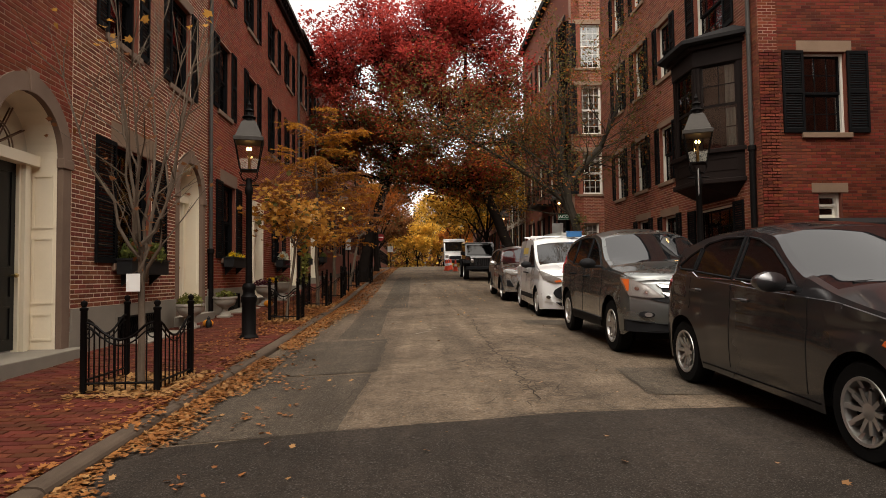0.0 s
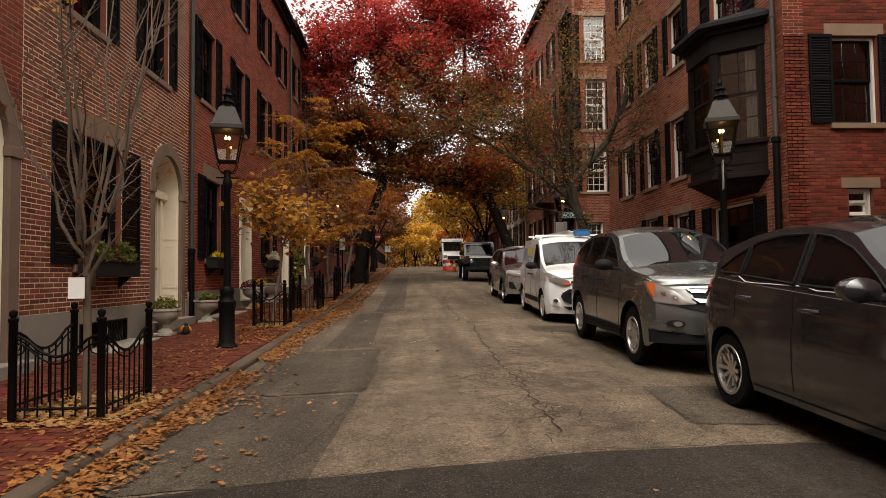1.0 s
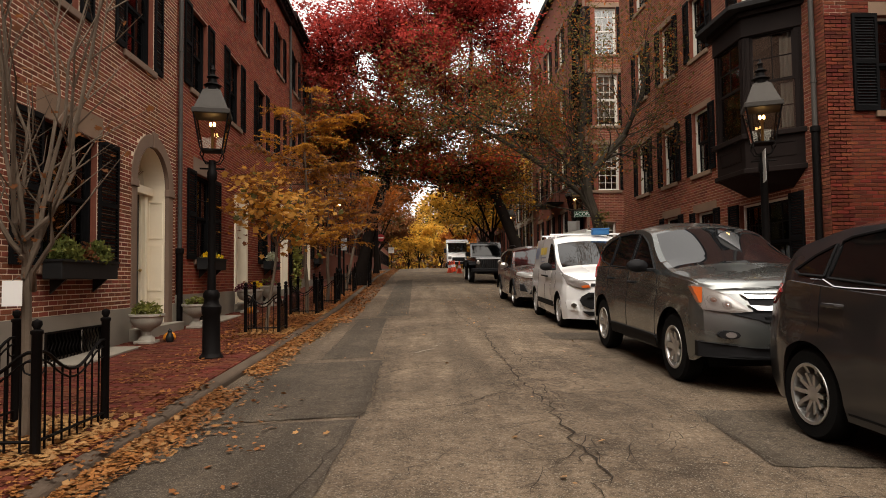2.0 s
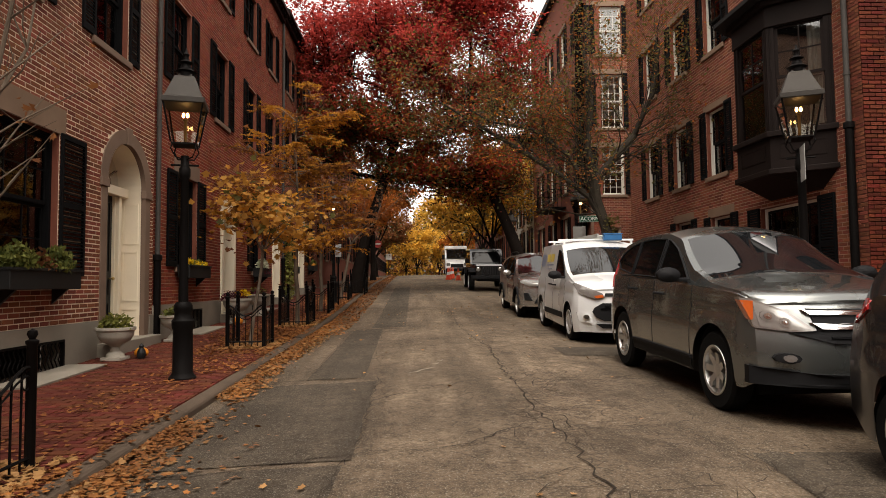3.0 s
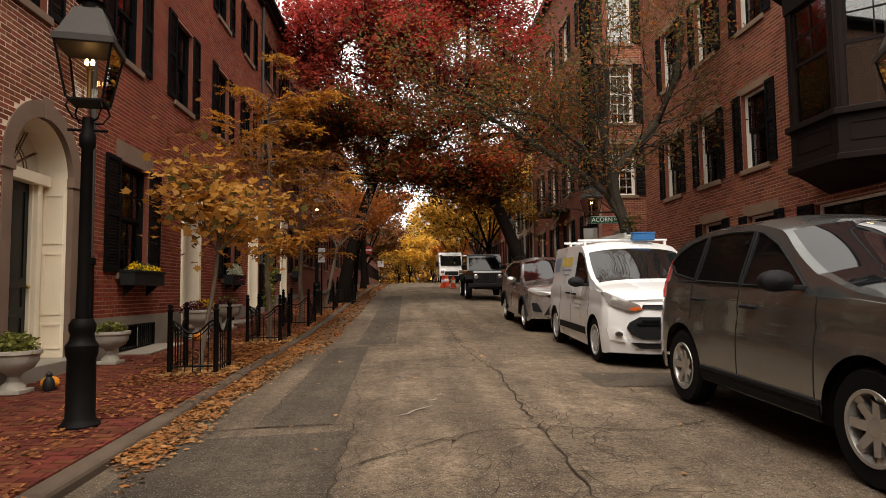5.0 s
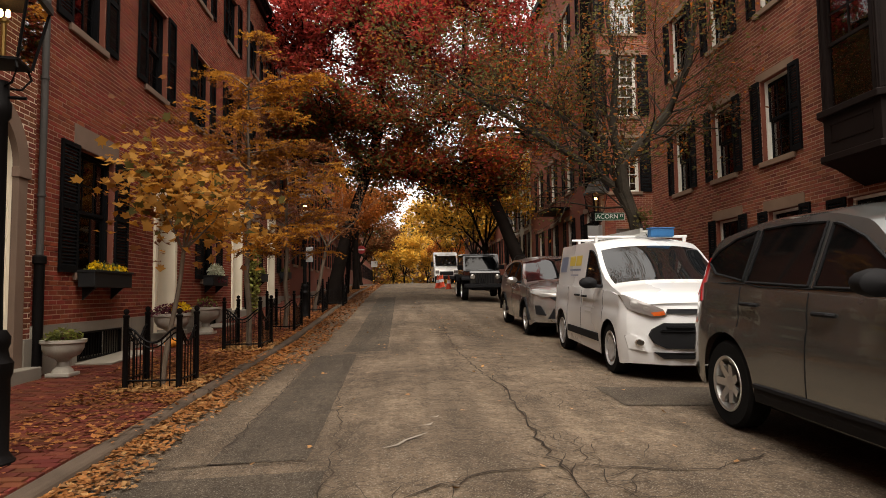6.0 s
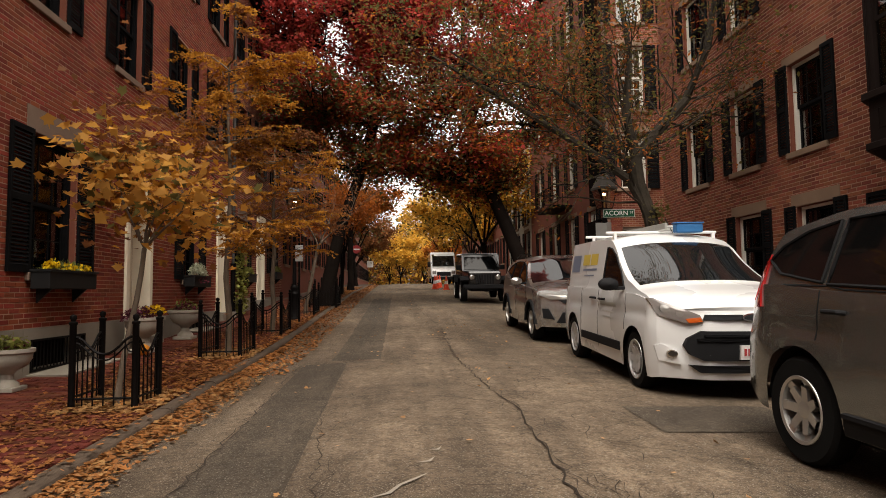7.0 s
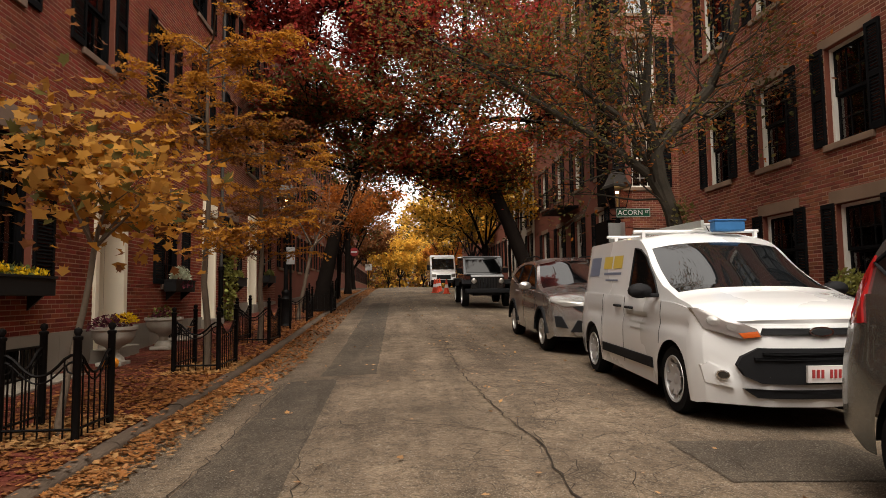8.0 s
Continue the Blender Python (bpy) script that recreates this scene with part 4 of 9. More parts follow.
        s.box(0.15, 0.17, -0.48, -0.24, 0.002, 0.012).box(ln - 0.17, ln - 0.15, -0.48, -0.24, 0.002, 0.012)
        p = part("panel_moulding", s, M_DARKWOOD, bay)
        p.matrix_basis = m
    # back sheet and ceiling coloured black for the bay's unlit inside
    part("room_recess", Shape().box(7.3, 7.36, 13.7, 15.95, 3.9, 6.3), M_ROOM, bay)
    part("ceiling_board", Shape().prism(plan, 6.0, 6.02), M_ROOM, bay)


bay_window()


def downpipe(x, y, z0, z1, boot, label):
    p = thing("downpipe", pose(x, y, 0), label, "downpipe", kind="structure")
    part("pipe", Shape().lathe([(0.045, boot), (0.045, z1)], 10), M_COPPER, p, smooth=True)
    part("cast_iron_boot", Shape().lathe([(0.065, z0), (0.065, boot - 0.1), (0.085, boot - 0.09), (0.085, boot), (0.05, boot + 0.02)], 12), M_IRON, p, smooth=True)
    for z in np.arange(boot + 0.8, z1, 1.6):
        part("pipe_strap", Shape().lathe([(0.055, z), (0.055, z + 0.04)], 10), M_COPPER, p)
    return p


downpipe(WALL_L + 0.07, 14.84, 0.5, 11.2, 2.0, "grey copper downpipe with black iron boot")
downpipe(WALL_L + 0.07, 26.0, 0.9, 11.2, 2.4, "grey copper downpipe with black iron boot")
downpipe(WALL_R - 0.07, 12.95, 0.5, 11.9, 4.0, "dark downpipe at the corner of the red house")


# ---- rows further up the street ----
def far_house(name, side, at, u0, u1, base, top, mat, label, storeys=3, pale=False):
    m = facade_matrix(side, at)
    n = max(2, round((u1 - u0) / 2.6))
    spots = []
    for i in range(n):
        u = u0 + (u1 - u0) * (i + 0.5) / n
        for k in range(storeys):
            spots.append((u, base + 1.2 + k * (top - base - 1.2) / storeys, 1.0, 1.7))
    facade(name, side, at, u0, u1, base - 1, top, [opening(*s)[0] for s in spots], [], mat, mat, label, brick_to=-9)
    for u, v, w, h in spots:
        window(m, u, v, w, h, "distant sash window in the house row", (2, 2), 0.4, None, M_WHITE if pale else M_SHUTTER, 0.2, True, M_TANSTONE)
    ob = new("roof_" + name, Shape().box(u0, u1, top, top + 0.25, -6, 0.25).mesh("roof", M_SLATE))
    ob.matrix_world = m
    tagged(ob, "dark roof edge of a house up the street", "roof", kind="structure")


M_PALE_FRONT = material("pale_painted_front", (0.5, 0.47, 0.4), 0.8, vary=0.12, grain=12, stain=0.5, bump=0.1)
far_house("wall_left_fifth", "left", WALL_L, 34, 44, 1.6, 11.8, M_BRICK_FAR, "brick house front up the street")
far_house("wall_left_sixth", "left", WALL_L, 44, 56, 2.0, 11.5, M_BRICK_FAR, "brick house front up the street")
far_house("wall_left_seventh", "left", WALL_L, 56, 76, 2.5, 10.5, M_BRICK_FAR, "brick house front near the crest")
far_house("wall_left_eighth", "left", WALL_L, 76, 112, 2.2, 11.0, M_BRICK_FAR, "brick house front past the crest")
far_house("wall_right_fifth", "right", 7.15, -48, -40, 1.8, 9.5, M_PALE_FRONT, "pale painted house front up the street", pale=True)
far_house("wall_right_sixth", "right", 7.15, -60, -48, 2.2, 12, M_BRICK_FAR, "brick house front up the street")
far_house("wall_right_seventh", "right", 7.15, -76, -60, 2.5, 11, M_BRICK_FAR, "brick house front near the crest")
# plain unseen walls added to close the street behind and beside the camera
# wall_behind_lane is made tall enough to shade the red end wall
for name, x0, x1, y0, y1, top in (("wall_behind_right", 7.25, 8, -14, 6.5, 12.0), ("wall_behind", -5, 30, -15, -14, 9.0), ("wall_lane_end", 24, 25, 5, 30, 9.0), ("wall_behind_lane", 8, 25, 6.0, 6.5, 12.0)):
    ob = new(name, Shape().box(x0, x1, y0, y1, -1, top).mesh(name, M_BRICK_FAR))
    tagged(ob, "unseen plain brick wall added to close the street", "wall", kind="structure")


# ---- kerbs ----
def kerb_run(x, y0, y1, side, label):
    k = thing("kerb", pose(x, y0, ground_z(y0)), label, "kerb", kind="structure")
    rng = random.Random(int(x * 10))
    y = y0
    lengths = (1.5, 1.9, 2.3)
    base = {}
    for ln in lengths:
        s = Shape()
        pts = [(-0.085, -0.1), (0.078, -0.1), (0.07, STEP - 0.03), (0.06, STEP - 0.008), (0.042, STEP + 0.006), (0.015, STEP + 0.013), (-0.06, STEP + 0.014), (-0.085, STEP + 0.004)]
        s.prism(pts, 0.004, ln - 0.004, 1)
        base[ln] = s.mesh("kerbstone", M_KERB)
    while y < y1:
        ln = rng.choice(lengths)
        st = part("kerbstone", base[ln], M_KERB, k)
        slope = math.degrees(math.atan2(ground_z(y + ln) - ground_z(y), ln))
        xo = rng.uniform(-0.015, 0.015)
        m = pose(xo, y - y0, ground_z(y) - ground_z(y0) + rng.uniform(-0.01, 0.01), slope, 0, rng.uniform(-0.4, 0.4))
        if side < 0:
            m = m @ Matrix.Diagonal((-1, 1, 1, 1))
        st.matrix_basis = m
        y += ln
    return k


kerb_run(KERB_L - 0.07, -8, 76, 1, "worn grey granite kerb along the leafy gutter")
kerb_run(KERB_R + 0.07, 11.4, 76, -1, "worn grey granite kerb behind parked cars")


# ---- street lamps ----
M_LAMPGLASS = clear_glass("lantern_glass", (0.93, 0.9, 0.82), 0.03)
M_FLAME = plain("gas_flame", (1.0, 0.62, 0.25), 0.5, glow=9)
M_LANTERN = material("weathered_lantern_roof", (0.045, 0.04, 0.035), 0.62, metal=0.2, vary=0.3, grain=20, bump=0.1)


def street_lamp(x, y, label):
    z = ground_z(y) + STEP
    lamp = thing("street_lamp", pose(x, y, z, 0, 0, 12) @ Matrix.Scale(0.955, 4), label, "street lamp", "gas lamps along the street")
    part("base", Shape().lathe([(0.17, 0), (0.17, 0.03), (0.145, 0.06), (0.125, 0.09), (0.12, 0.62), (0.135, 0.66), (0.14, 0.74), (0.11, 0.78), (0.1, 0.84), (0.115, 0.88), (0.115, 0.93), (0.085, 0.98)], 16), M_IRON, lamp, smooth=True)
    part("post", Shape().lathe([(0.062, 0.98), (0.056, 1.3), (0.05, 2.55), (0.07, 2.58), (0.072, 2.68), (0.055, 2.71), (0.05, 2.85)], 14), M_IRON, lamp, smooth=True)
    part("ladder_bar", Shape().tube([(-0.17, 0, 2.73), (0.17, 0, 2.73)], 0.014, 6), M_IRON, lamp)
    for sx in (-1, 1):
        for sy in (-1, 1):
            part("cradle_arm", Shape().tube([(0, 0, 2.8), (sx * 0.1, sy * 0.1, 2.82), (sx * 0.15, sy * 0.15, 2.92), (sx * 0.125, sy * 0.125, 3.0)], 0.01, 5), M_IRON, lamp)
    q = math.pi / 4
    a, b = 0.15 * 2 ** 0.5, 0.235 * 2 ** 0.5
    part("lantern_floor", Shape().lathe([(a, 2.98), (a, 3.0)], 4, start=q), M_IRON, lamp)
    for i in range(4):
        c, d = math.cos(q + i * math.pi / 2), math.sin(q + i * math.pi / 2)
        part("lantern_bar", Shape().tube([(a * c, a * d, 3.0), (b * c, b * d, 3.5)], 0.012, 5), M_IRON, lamp)
    for i in range(4):
        c, d = math.cos(q + i * math.pi / 2), math.sin(q + i * math.pi / 2)
        e, f = math.cos(q + (i + 1) * math.pi / 2), math.sin(q + (i + 1) * math.pi / 2)
        s = Shape()
        s.v = [(a * c, a * d, 3.0), (a * e, a * f, 3.0), (b * e, b * f, 3.5), (b * c, b * d, 3.5)]
        s.f = [(0, 1, 2, 3)]
        part("lantern_pane", s, M_LAMPGLASS, lamp).visible_shadow = False
    part("lantern_rim", Shape().lathe([(b, 3.49), (b + 0.03, 3.5), (b + 0.03, 3.56), (b - 0.02, 3.58)], 4, start=q), M_LANTERN, lamp)
    part("lantern_roof", Shape().lathe([(b - 0.01, 3.575), (0.17, 3.86), (0.12, 3.88), (0.11, 3.9)], 4, start=q), M_LANTERN, lamp)
    part("finial", Shape().lathe([(0.1, 3.88), (0.1, 3.93), (0.13, 3.95), (0.07, 3.99), (0.055, 4.05), (0.09, 4.07), (0.035, 4.11), (0.03, 4.15), (0.045, 4.18), (0.02, 4.21), (0.012, 4.25), (0.0, 4.27)], 12), M_IRON, lamp, smooth=True)
    part("burner", Shape().lathe([(0.02, 3.0), (0.02, 3.3), (0.035, 3.31), (0.035, 3.33)], 8), M_BRASS, lamp)
    for dx in (-0.025, 0.025):
        part("gas_mantle", Shape().lathe([(0.006, 3.35), (0.017, 3.36), (0.019, 3.385), (0.01, 3.41)], 8, (dx, 0, 0)), M_FLAME, lamp, "glowing gas mantle", smooth=True)
    return lamp


LAMP_LABEL = "black cast-iron gas lamp with lit glass lantern"
lamp_one = street_lamp(-2.81, 10.82, LAMP_LABEL + " on the brick sidewalk")
copy_thing(lamp_one, pose(5.13, 11.06, ground_z(11.06) + STEP, 0, 0, -22) @ Matrix.Scale(1.047, 4))
for x, y in ((-2.75, 24.7), (5.3, 22.7), (-2.75, 39), (5.3, 37)):
    copy_thing(lamp_one, pose(x, y, ground_z(y) + STEP, 0, 0, 12))


# ---- tree guards ----
def tree_guard(x, y, w, d, label):
    """Four posts with ball finials, and side panels with a sagging top rail and pickets."""
    g = thing("tree_guard", pose(x, y, ground_z(y) + STEP - 0.01), label, "tree guard", "iron tree guards along the kerb")
    post = Shape().lathe([(0.034, 0.0), (0.034, 0.84), (0.042, 0.85), (0.042, 0.87), (0.02, 0.88), (0.035, 0.91), (0.03, 0.935), (0.0, 0.95)], 8).mesh("post", M_IRON, True)
    corners = [(-w / 2, -d / 2), (w / 2, -d / 2), (w / 2, d / 2), (-w / 2, d / 2)]
    for a, b in corners:
        part("post", post, M_IRON, g).location = (a, b, ground_z(y + b) - ground_z(y))
    for i in range(3):
        a, b = Vector((*corners[(i + 3) % 4], 0)), Vector((*corners[i], 0))
        ln = (b - a).length
        pts = []
        for k in range(13):
            t = k / 12
            sag = 0.72 - 0.17 * math.sin(math.pi * min(1, max(0, (t - 0.12) / 0.76)))
            pts.append((t * ln, 0, sag))
        runs = (("top_rail", pts, 0.013), ("lower_top_rail", [(x_, 0, z_ - 0.06) for x_, _, z_ in pts], 0.008), ("bottom_rail", [(0, 0, 0.12), (ln, 0, 0.12)], 0.012))
        n = max(4, int(ln / 0.1))
        m = Matrix.Translation(a) @ Matrix.Rotation(math.atan2(b.y - a.y, b.x - a.x), 4, "Z")
        m = m @ Matrix.Translation((0, 0, ground_z(y + a.y) - ground_z(y)))
        for nm, run, rr in runs:
            part(nm, Shape().tube(run, rr, 5), M_IRON, g, smooth=True).matrix_basis = m
        for k in range(1, n):
            t = k / n
            top = 0.72 - 0.17 * math.sin(math.pi * min(1, max(0, (t - 0.12) / 0.76)))
            pk = part("picket", Shape().tube([(t * ln, 0, 0.05), (t * ln, 0, top)], 0.008, 4), M_IRON, g)
            pk.matrix_basis = m
        for at, sg in ((ln * 0.06, 1), (ln * 0.94, -1)):
            sc = part("scroll", Shape().tube([(at + 0.05 * math.cos(q * 0.785) * sg, 0, 0.62 + 0.05 * math.sin(q * 0.785)) for q in range(9)], 0.007, 4), M_IRON, g)
            sc.matrix_basis = m
    return g


GUARD = "black wrought-iron tree guard with ball-topped posts"
tree_guard(-2.95, 6.95, 0.72, 0.95, GUARD + " round a bare young tree")
tree_guard(-2.82, 14.02, 0.6, 0.62, GUARD + " round a yellow maple")
tree_guard(-2.75, 18.0, 0.62, 0.95, GUARD + " round a honey locust")
tree_guard(-2.75, 21.6, 0.62, 1.1, GUARD)
tree_guard(-2.7, 26.5, 0.62, 1.1, GUARD)
tree_guard(-2.5, 29.8, 0.9, 1.4, GUARD + " round a large tree trunk")
tree_guard(-2.7, 33.5, 0.62, 1.1, GUARD)


# ---- trees ----
LEAFY = [1]


def grow(rng, start, heading, length, radius, depth, spread, up, tips, shape, twigs, segs=5, shrink=0.72, forks=(2, 3), wander=0.25):
    """Adds a limb and its forks; tips collects places and directions for leaves."""
    p, d = Vector(start), Vector(heading).normalized()
    pts, rad = [p.copy()], [radius]
    for i in range(segs):
        d = (d + Vector((rng.gauss(0, wander), rng.gauss(0, wander), rng.gauss(0, wander) + up)) / segs).normalized()
        p = p + d * (length / segs)
        pts.append(p.copy())
        rad.append(radius * (1 - 0.4 * (i + 1) / segs))
    (shape if radius > 0.02 else twigs).tube(pts, rad, 7 if radius > 0.05 else 4)
    if depth <= LEAFY[0]:
        tips += [(q, d) for q in pts[1:]]
    if depth == 0:
        return
    for k in range(rng.randint(*forks)):
        a = rng.uniform(0, 6.283)
        side = d.orthogonal().normalized()
        side.rotate(Matrix.Rotation(a, 3, d))
        h = (d + side * rng.uniform(0.5, 1.0) * spread).normalized()
        i = rng.choice((segs, segs, segs - 1, segs - 2))
        grow(rng, pts[i], h, length * shrink * rng.uniform(0.8, 1.15), rad[i] * 0.72, depth - 1, spread, up, tips, shape, twigs, segs, shrink, forks, wander)


LEAF_STAR = [(0, -0.5), (0.22, -0.3), (0.5, -0.1), (0.26, 0.06), (0.3, 0.36), (0.06, 0.26), (0, 0.6), (-0.06, 0.26), (-0.3, 0.36), (-0.26, 0.06), (-0.5, -0.1), (-0.22, -0.3)]
LEAF_OVAL = [(0, -0.5), (0.24, -0.1), (0.2, 0.25), (0, 0.5), (-0.2, 0.25), (-0.24, -0.1)]


def leaf_cloud(rng, centres, size, spread, outline, droop=0.3, flat=False):
    """A mesh of separate small leaves round the given centres."""
    c = np.asarray(centres, float)
    n = len(c)
    c = c + rng.normal(0, 1, (n, 3)) * np.asarray(spread)
    a = rng.uniform(0, 2 * np.pi, n)
    tilt = rng.normal(0, 0.75 if not flat else 0.3, n) + droop
    b = rng.uniform(0, 2 * np.pi, n)
    s = size * rng.uniform(0.65, 1.3, n)
    o = np.asarray(outline)
    k = len(o)
    lx, ly = o[:, 0][None] * s[:, None], o[:, 1][None] * s[:, None]
    lz = (np.abs(o[:, 0])[None] * 0.35 - 0.1) * s[:, None] * (0.45 if flat else 1.0)
    x1, y1 = lx * np.cos(a)[:, None] - ly * np.sin(a)[:, None], lx * np.sin(a)[:, None] + ly * np.cos(a)[:, None]
    y2, z2 = y1 * np.cos(tilt)[:, None] - lz * np.sin(tilt)[:, None], y1 * np.sin(tilt)[:, None] + lz * np.cos(tilt)[:, None]
    x3, y3 = x1 * np.cos(b)[:, None] - y2 * np.sin(b)[:, None], x1 * np.sin(b)[:, None] + y2 * np.cos(b)[:, None]
    v = np.stack([x3 + c[:, 0:1], y3 + c[:, 1:2], z2 + c[:, 2:3]], -1).reshape(-1, 3)
    me = bpy.data.meshes.new("leaves")
    me.vertices.add(n * k)
    me.vertices.foreach_set("co", v.ravel())
    me.loops.add(n * k)
    me.loops.foreach_set("vertex_index", np.arange(n * k, dtype=np.int32))
    me.polygons.add(n)
    me.polygons.foreach_set("loop_start", np.arange(0, n * k, k, dtype=np.int32))
    me.polygons.foreach_set("loop_total", np.full(n, k, dtype=np.int32))
    me.update(calc_edges=True)
    return me


def tree(name, x, y, label, seed, bark, trunk, first_fork, girth, length, depth, spread, up, leaf_sets, lean=(0, 0), segs=5, shrink=0.72, forks=(2, 3), limbs=4, wander=0.25):
    """A trunk that leans and forks into limbs, with leaves at the twigs. leaf_sets: material, number, size, spread, outline, test."""
    rng = random.Random(seed)
    nrng = np.random.default_rng(seed)
    t = thing(name, pose(x, y, ground_z(y) + STEP), label, "tree", "trees along the street")
    shape, twigs, tips = Shape(), Shape(), []
    p, d = Vector((0, 0, -0.1)), Vector((lean[0], lean[1], 1)).normalized()
    pts, rad = [p.copy()], [girth * 1.35]
    for i in range(6):
        d = (d + Vector((rng.gauss(0, 0.05), rng.gauss(0, 0.05), 0.02))).normalized()
        p = p + d * first_fork / 6
        pts.append(p.copy())
        rad.append(girth * (1 - 0.25 * (i + 1) / 6))
    shape.tube(pts, rad, 12)
    for k in range(limbs):
        a = 6.283 * k / limbs + rng.uniform(-0.4, 0.4)
        h = (d + Vector((math.cos(a), math.sin(a), 0)) * spread * rng.uniform(0.5, 1.1)).normalized()
        grow(rng, pts[-1 - (k % 2 if first_fork > 2 else 0)], h, length * rng.uniform(0.8, 1.2), girth * 0.5, depth, spread, up, tips, shape, twigs, segs, shrink, forks, wander)
    part("trunk", shape, bark, t, smooth=True)
    if twigs.v:
        tagged(part("twig_mass", twigs, bark, t), kind="stuff")
    where = np.array([tuple(q) for q, _ in tips])
    for mat, count, size, spr, outline, test in leaf_sets:
        pool = np.array([q for q in where if test is None or test(q)])
        if not len(pool):
            continue
        if size > 0.12 and count > 3000:
            clumps = max(60, count // 95)
            knots = pool[nrng.integers(0, len(pool), clumps)] + nrng.normal(0, 1, (clumps, 3)) * np.asarray(spr) * 0.35
            spots = knots[nrng.integers(0, clumps, count)]
            spr = (0.36, 0.36, 0.24)
        else:
            spots = pool[nrng.integers(0, len(pool), count)]
        me = leaf_cloud(nrng, spots, size, spr, outline)
        me.materials.append(mat)
        ob = part("crown", me, mat, t)
        tagged(ob, kind="stuff")
    return t


def bare_tree(x, y):
    """A young vase-shaped tree: a short stem, crooked upright branches that bend apart, and a few leaves left."""
    rng, nrng = random.Random(5), np.random.default_rng(5)
    t = thing("street_tree", pose(x, y, ground_z(y) + STEP), "bare young tree with upright grey branches and few leaves", "tree", "trees along the street")
    wood, twigs, low, high = Shape(), Shape(), [], []
    wood.tube([(0, 0, -0.1), (0.01, 0, 0.6), (-0.01, 0.01, 1.25), (0, 0, 1.5)], [0.045, 0.036, 0.034, 0.034], 9)
    for k in range(10):
        a = 0.63 * k + rng.uniform(-0.25, 0.25)
        out = Vector((math.cos(a), math.sin(a), 0))
        wide, tall = rng.uniform(0.3, 1.05), rng.uniform(2.3, 3.9)
        z0 = rng.uniform(1.1, 1.5)
        run = [Vector((0, 0, z0)) + out * wide * s ** 0.8 + Vector((rng.gauss(0, 0.035), rng.gauss(0, 0.035), tall * s ** 1.15)) for s in [0, 0.08, 0.18, 0.3, 0.45, 0.6, 0.8, 1.0]]
        wood.tube(run, [0.022, 0.02, 0.018, 0.016, 0.013, 0.01, 0.006, 0.003], 6)
        low += [tuple(run[1]), tuple(run[2]), tuple(run[3])]
        high.append(tuple(run[-1]))
        for i in (2, 3, 4, 5, 5, 6, 6):
            d = (out * rng.uniform(-0.2, 0.8) + Vector((rng.gauss(0, 0.35), rng.gauss(0, 0.35), 1))).normalized()
            ln = rng.uniform(0.35, 1.0)
            e = run[i] + d * ln
            twigs.tube([run[i], run[i].lerp(e, 0.5) + Vector((rng.gauss(0, 0.04), rng.gauss(0, 0.04), -0.03)), e], [0.008, 0.006, 0.002], 4)
            f = run[i].lerp(e, 0.5)
            twigs.tube([f, f + Vector((rng.gauss(0, 0.15), rng.gauss(0, 0.15), rng.uniform(0.1, 0.35)))], [0.004, 0.0015], 3)
            if i < 5:
                low.append(tuple(e))
    part("trunk", wood, M_BARK_GREY, t, smooth=True)
    tagged(part("twig_mass", twigs, M_BARK_GREY, t), kind="stuff")
    for mat, count, size, pool in ((L_BROWN, 90, 0.07, low), (L_YELLOW, 24, 0.1, high)):
        pts = np.array(pool)
        me = leaf_cloud(nrng, pts[nrng.integers(0, len(pts), count)], size, (0.07, 0.07, 0.1), LEAF_STAR)
        me.materials.append(mat)
        tagged(part("crown", me, mat, t), kind="stuff")
    return t


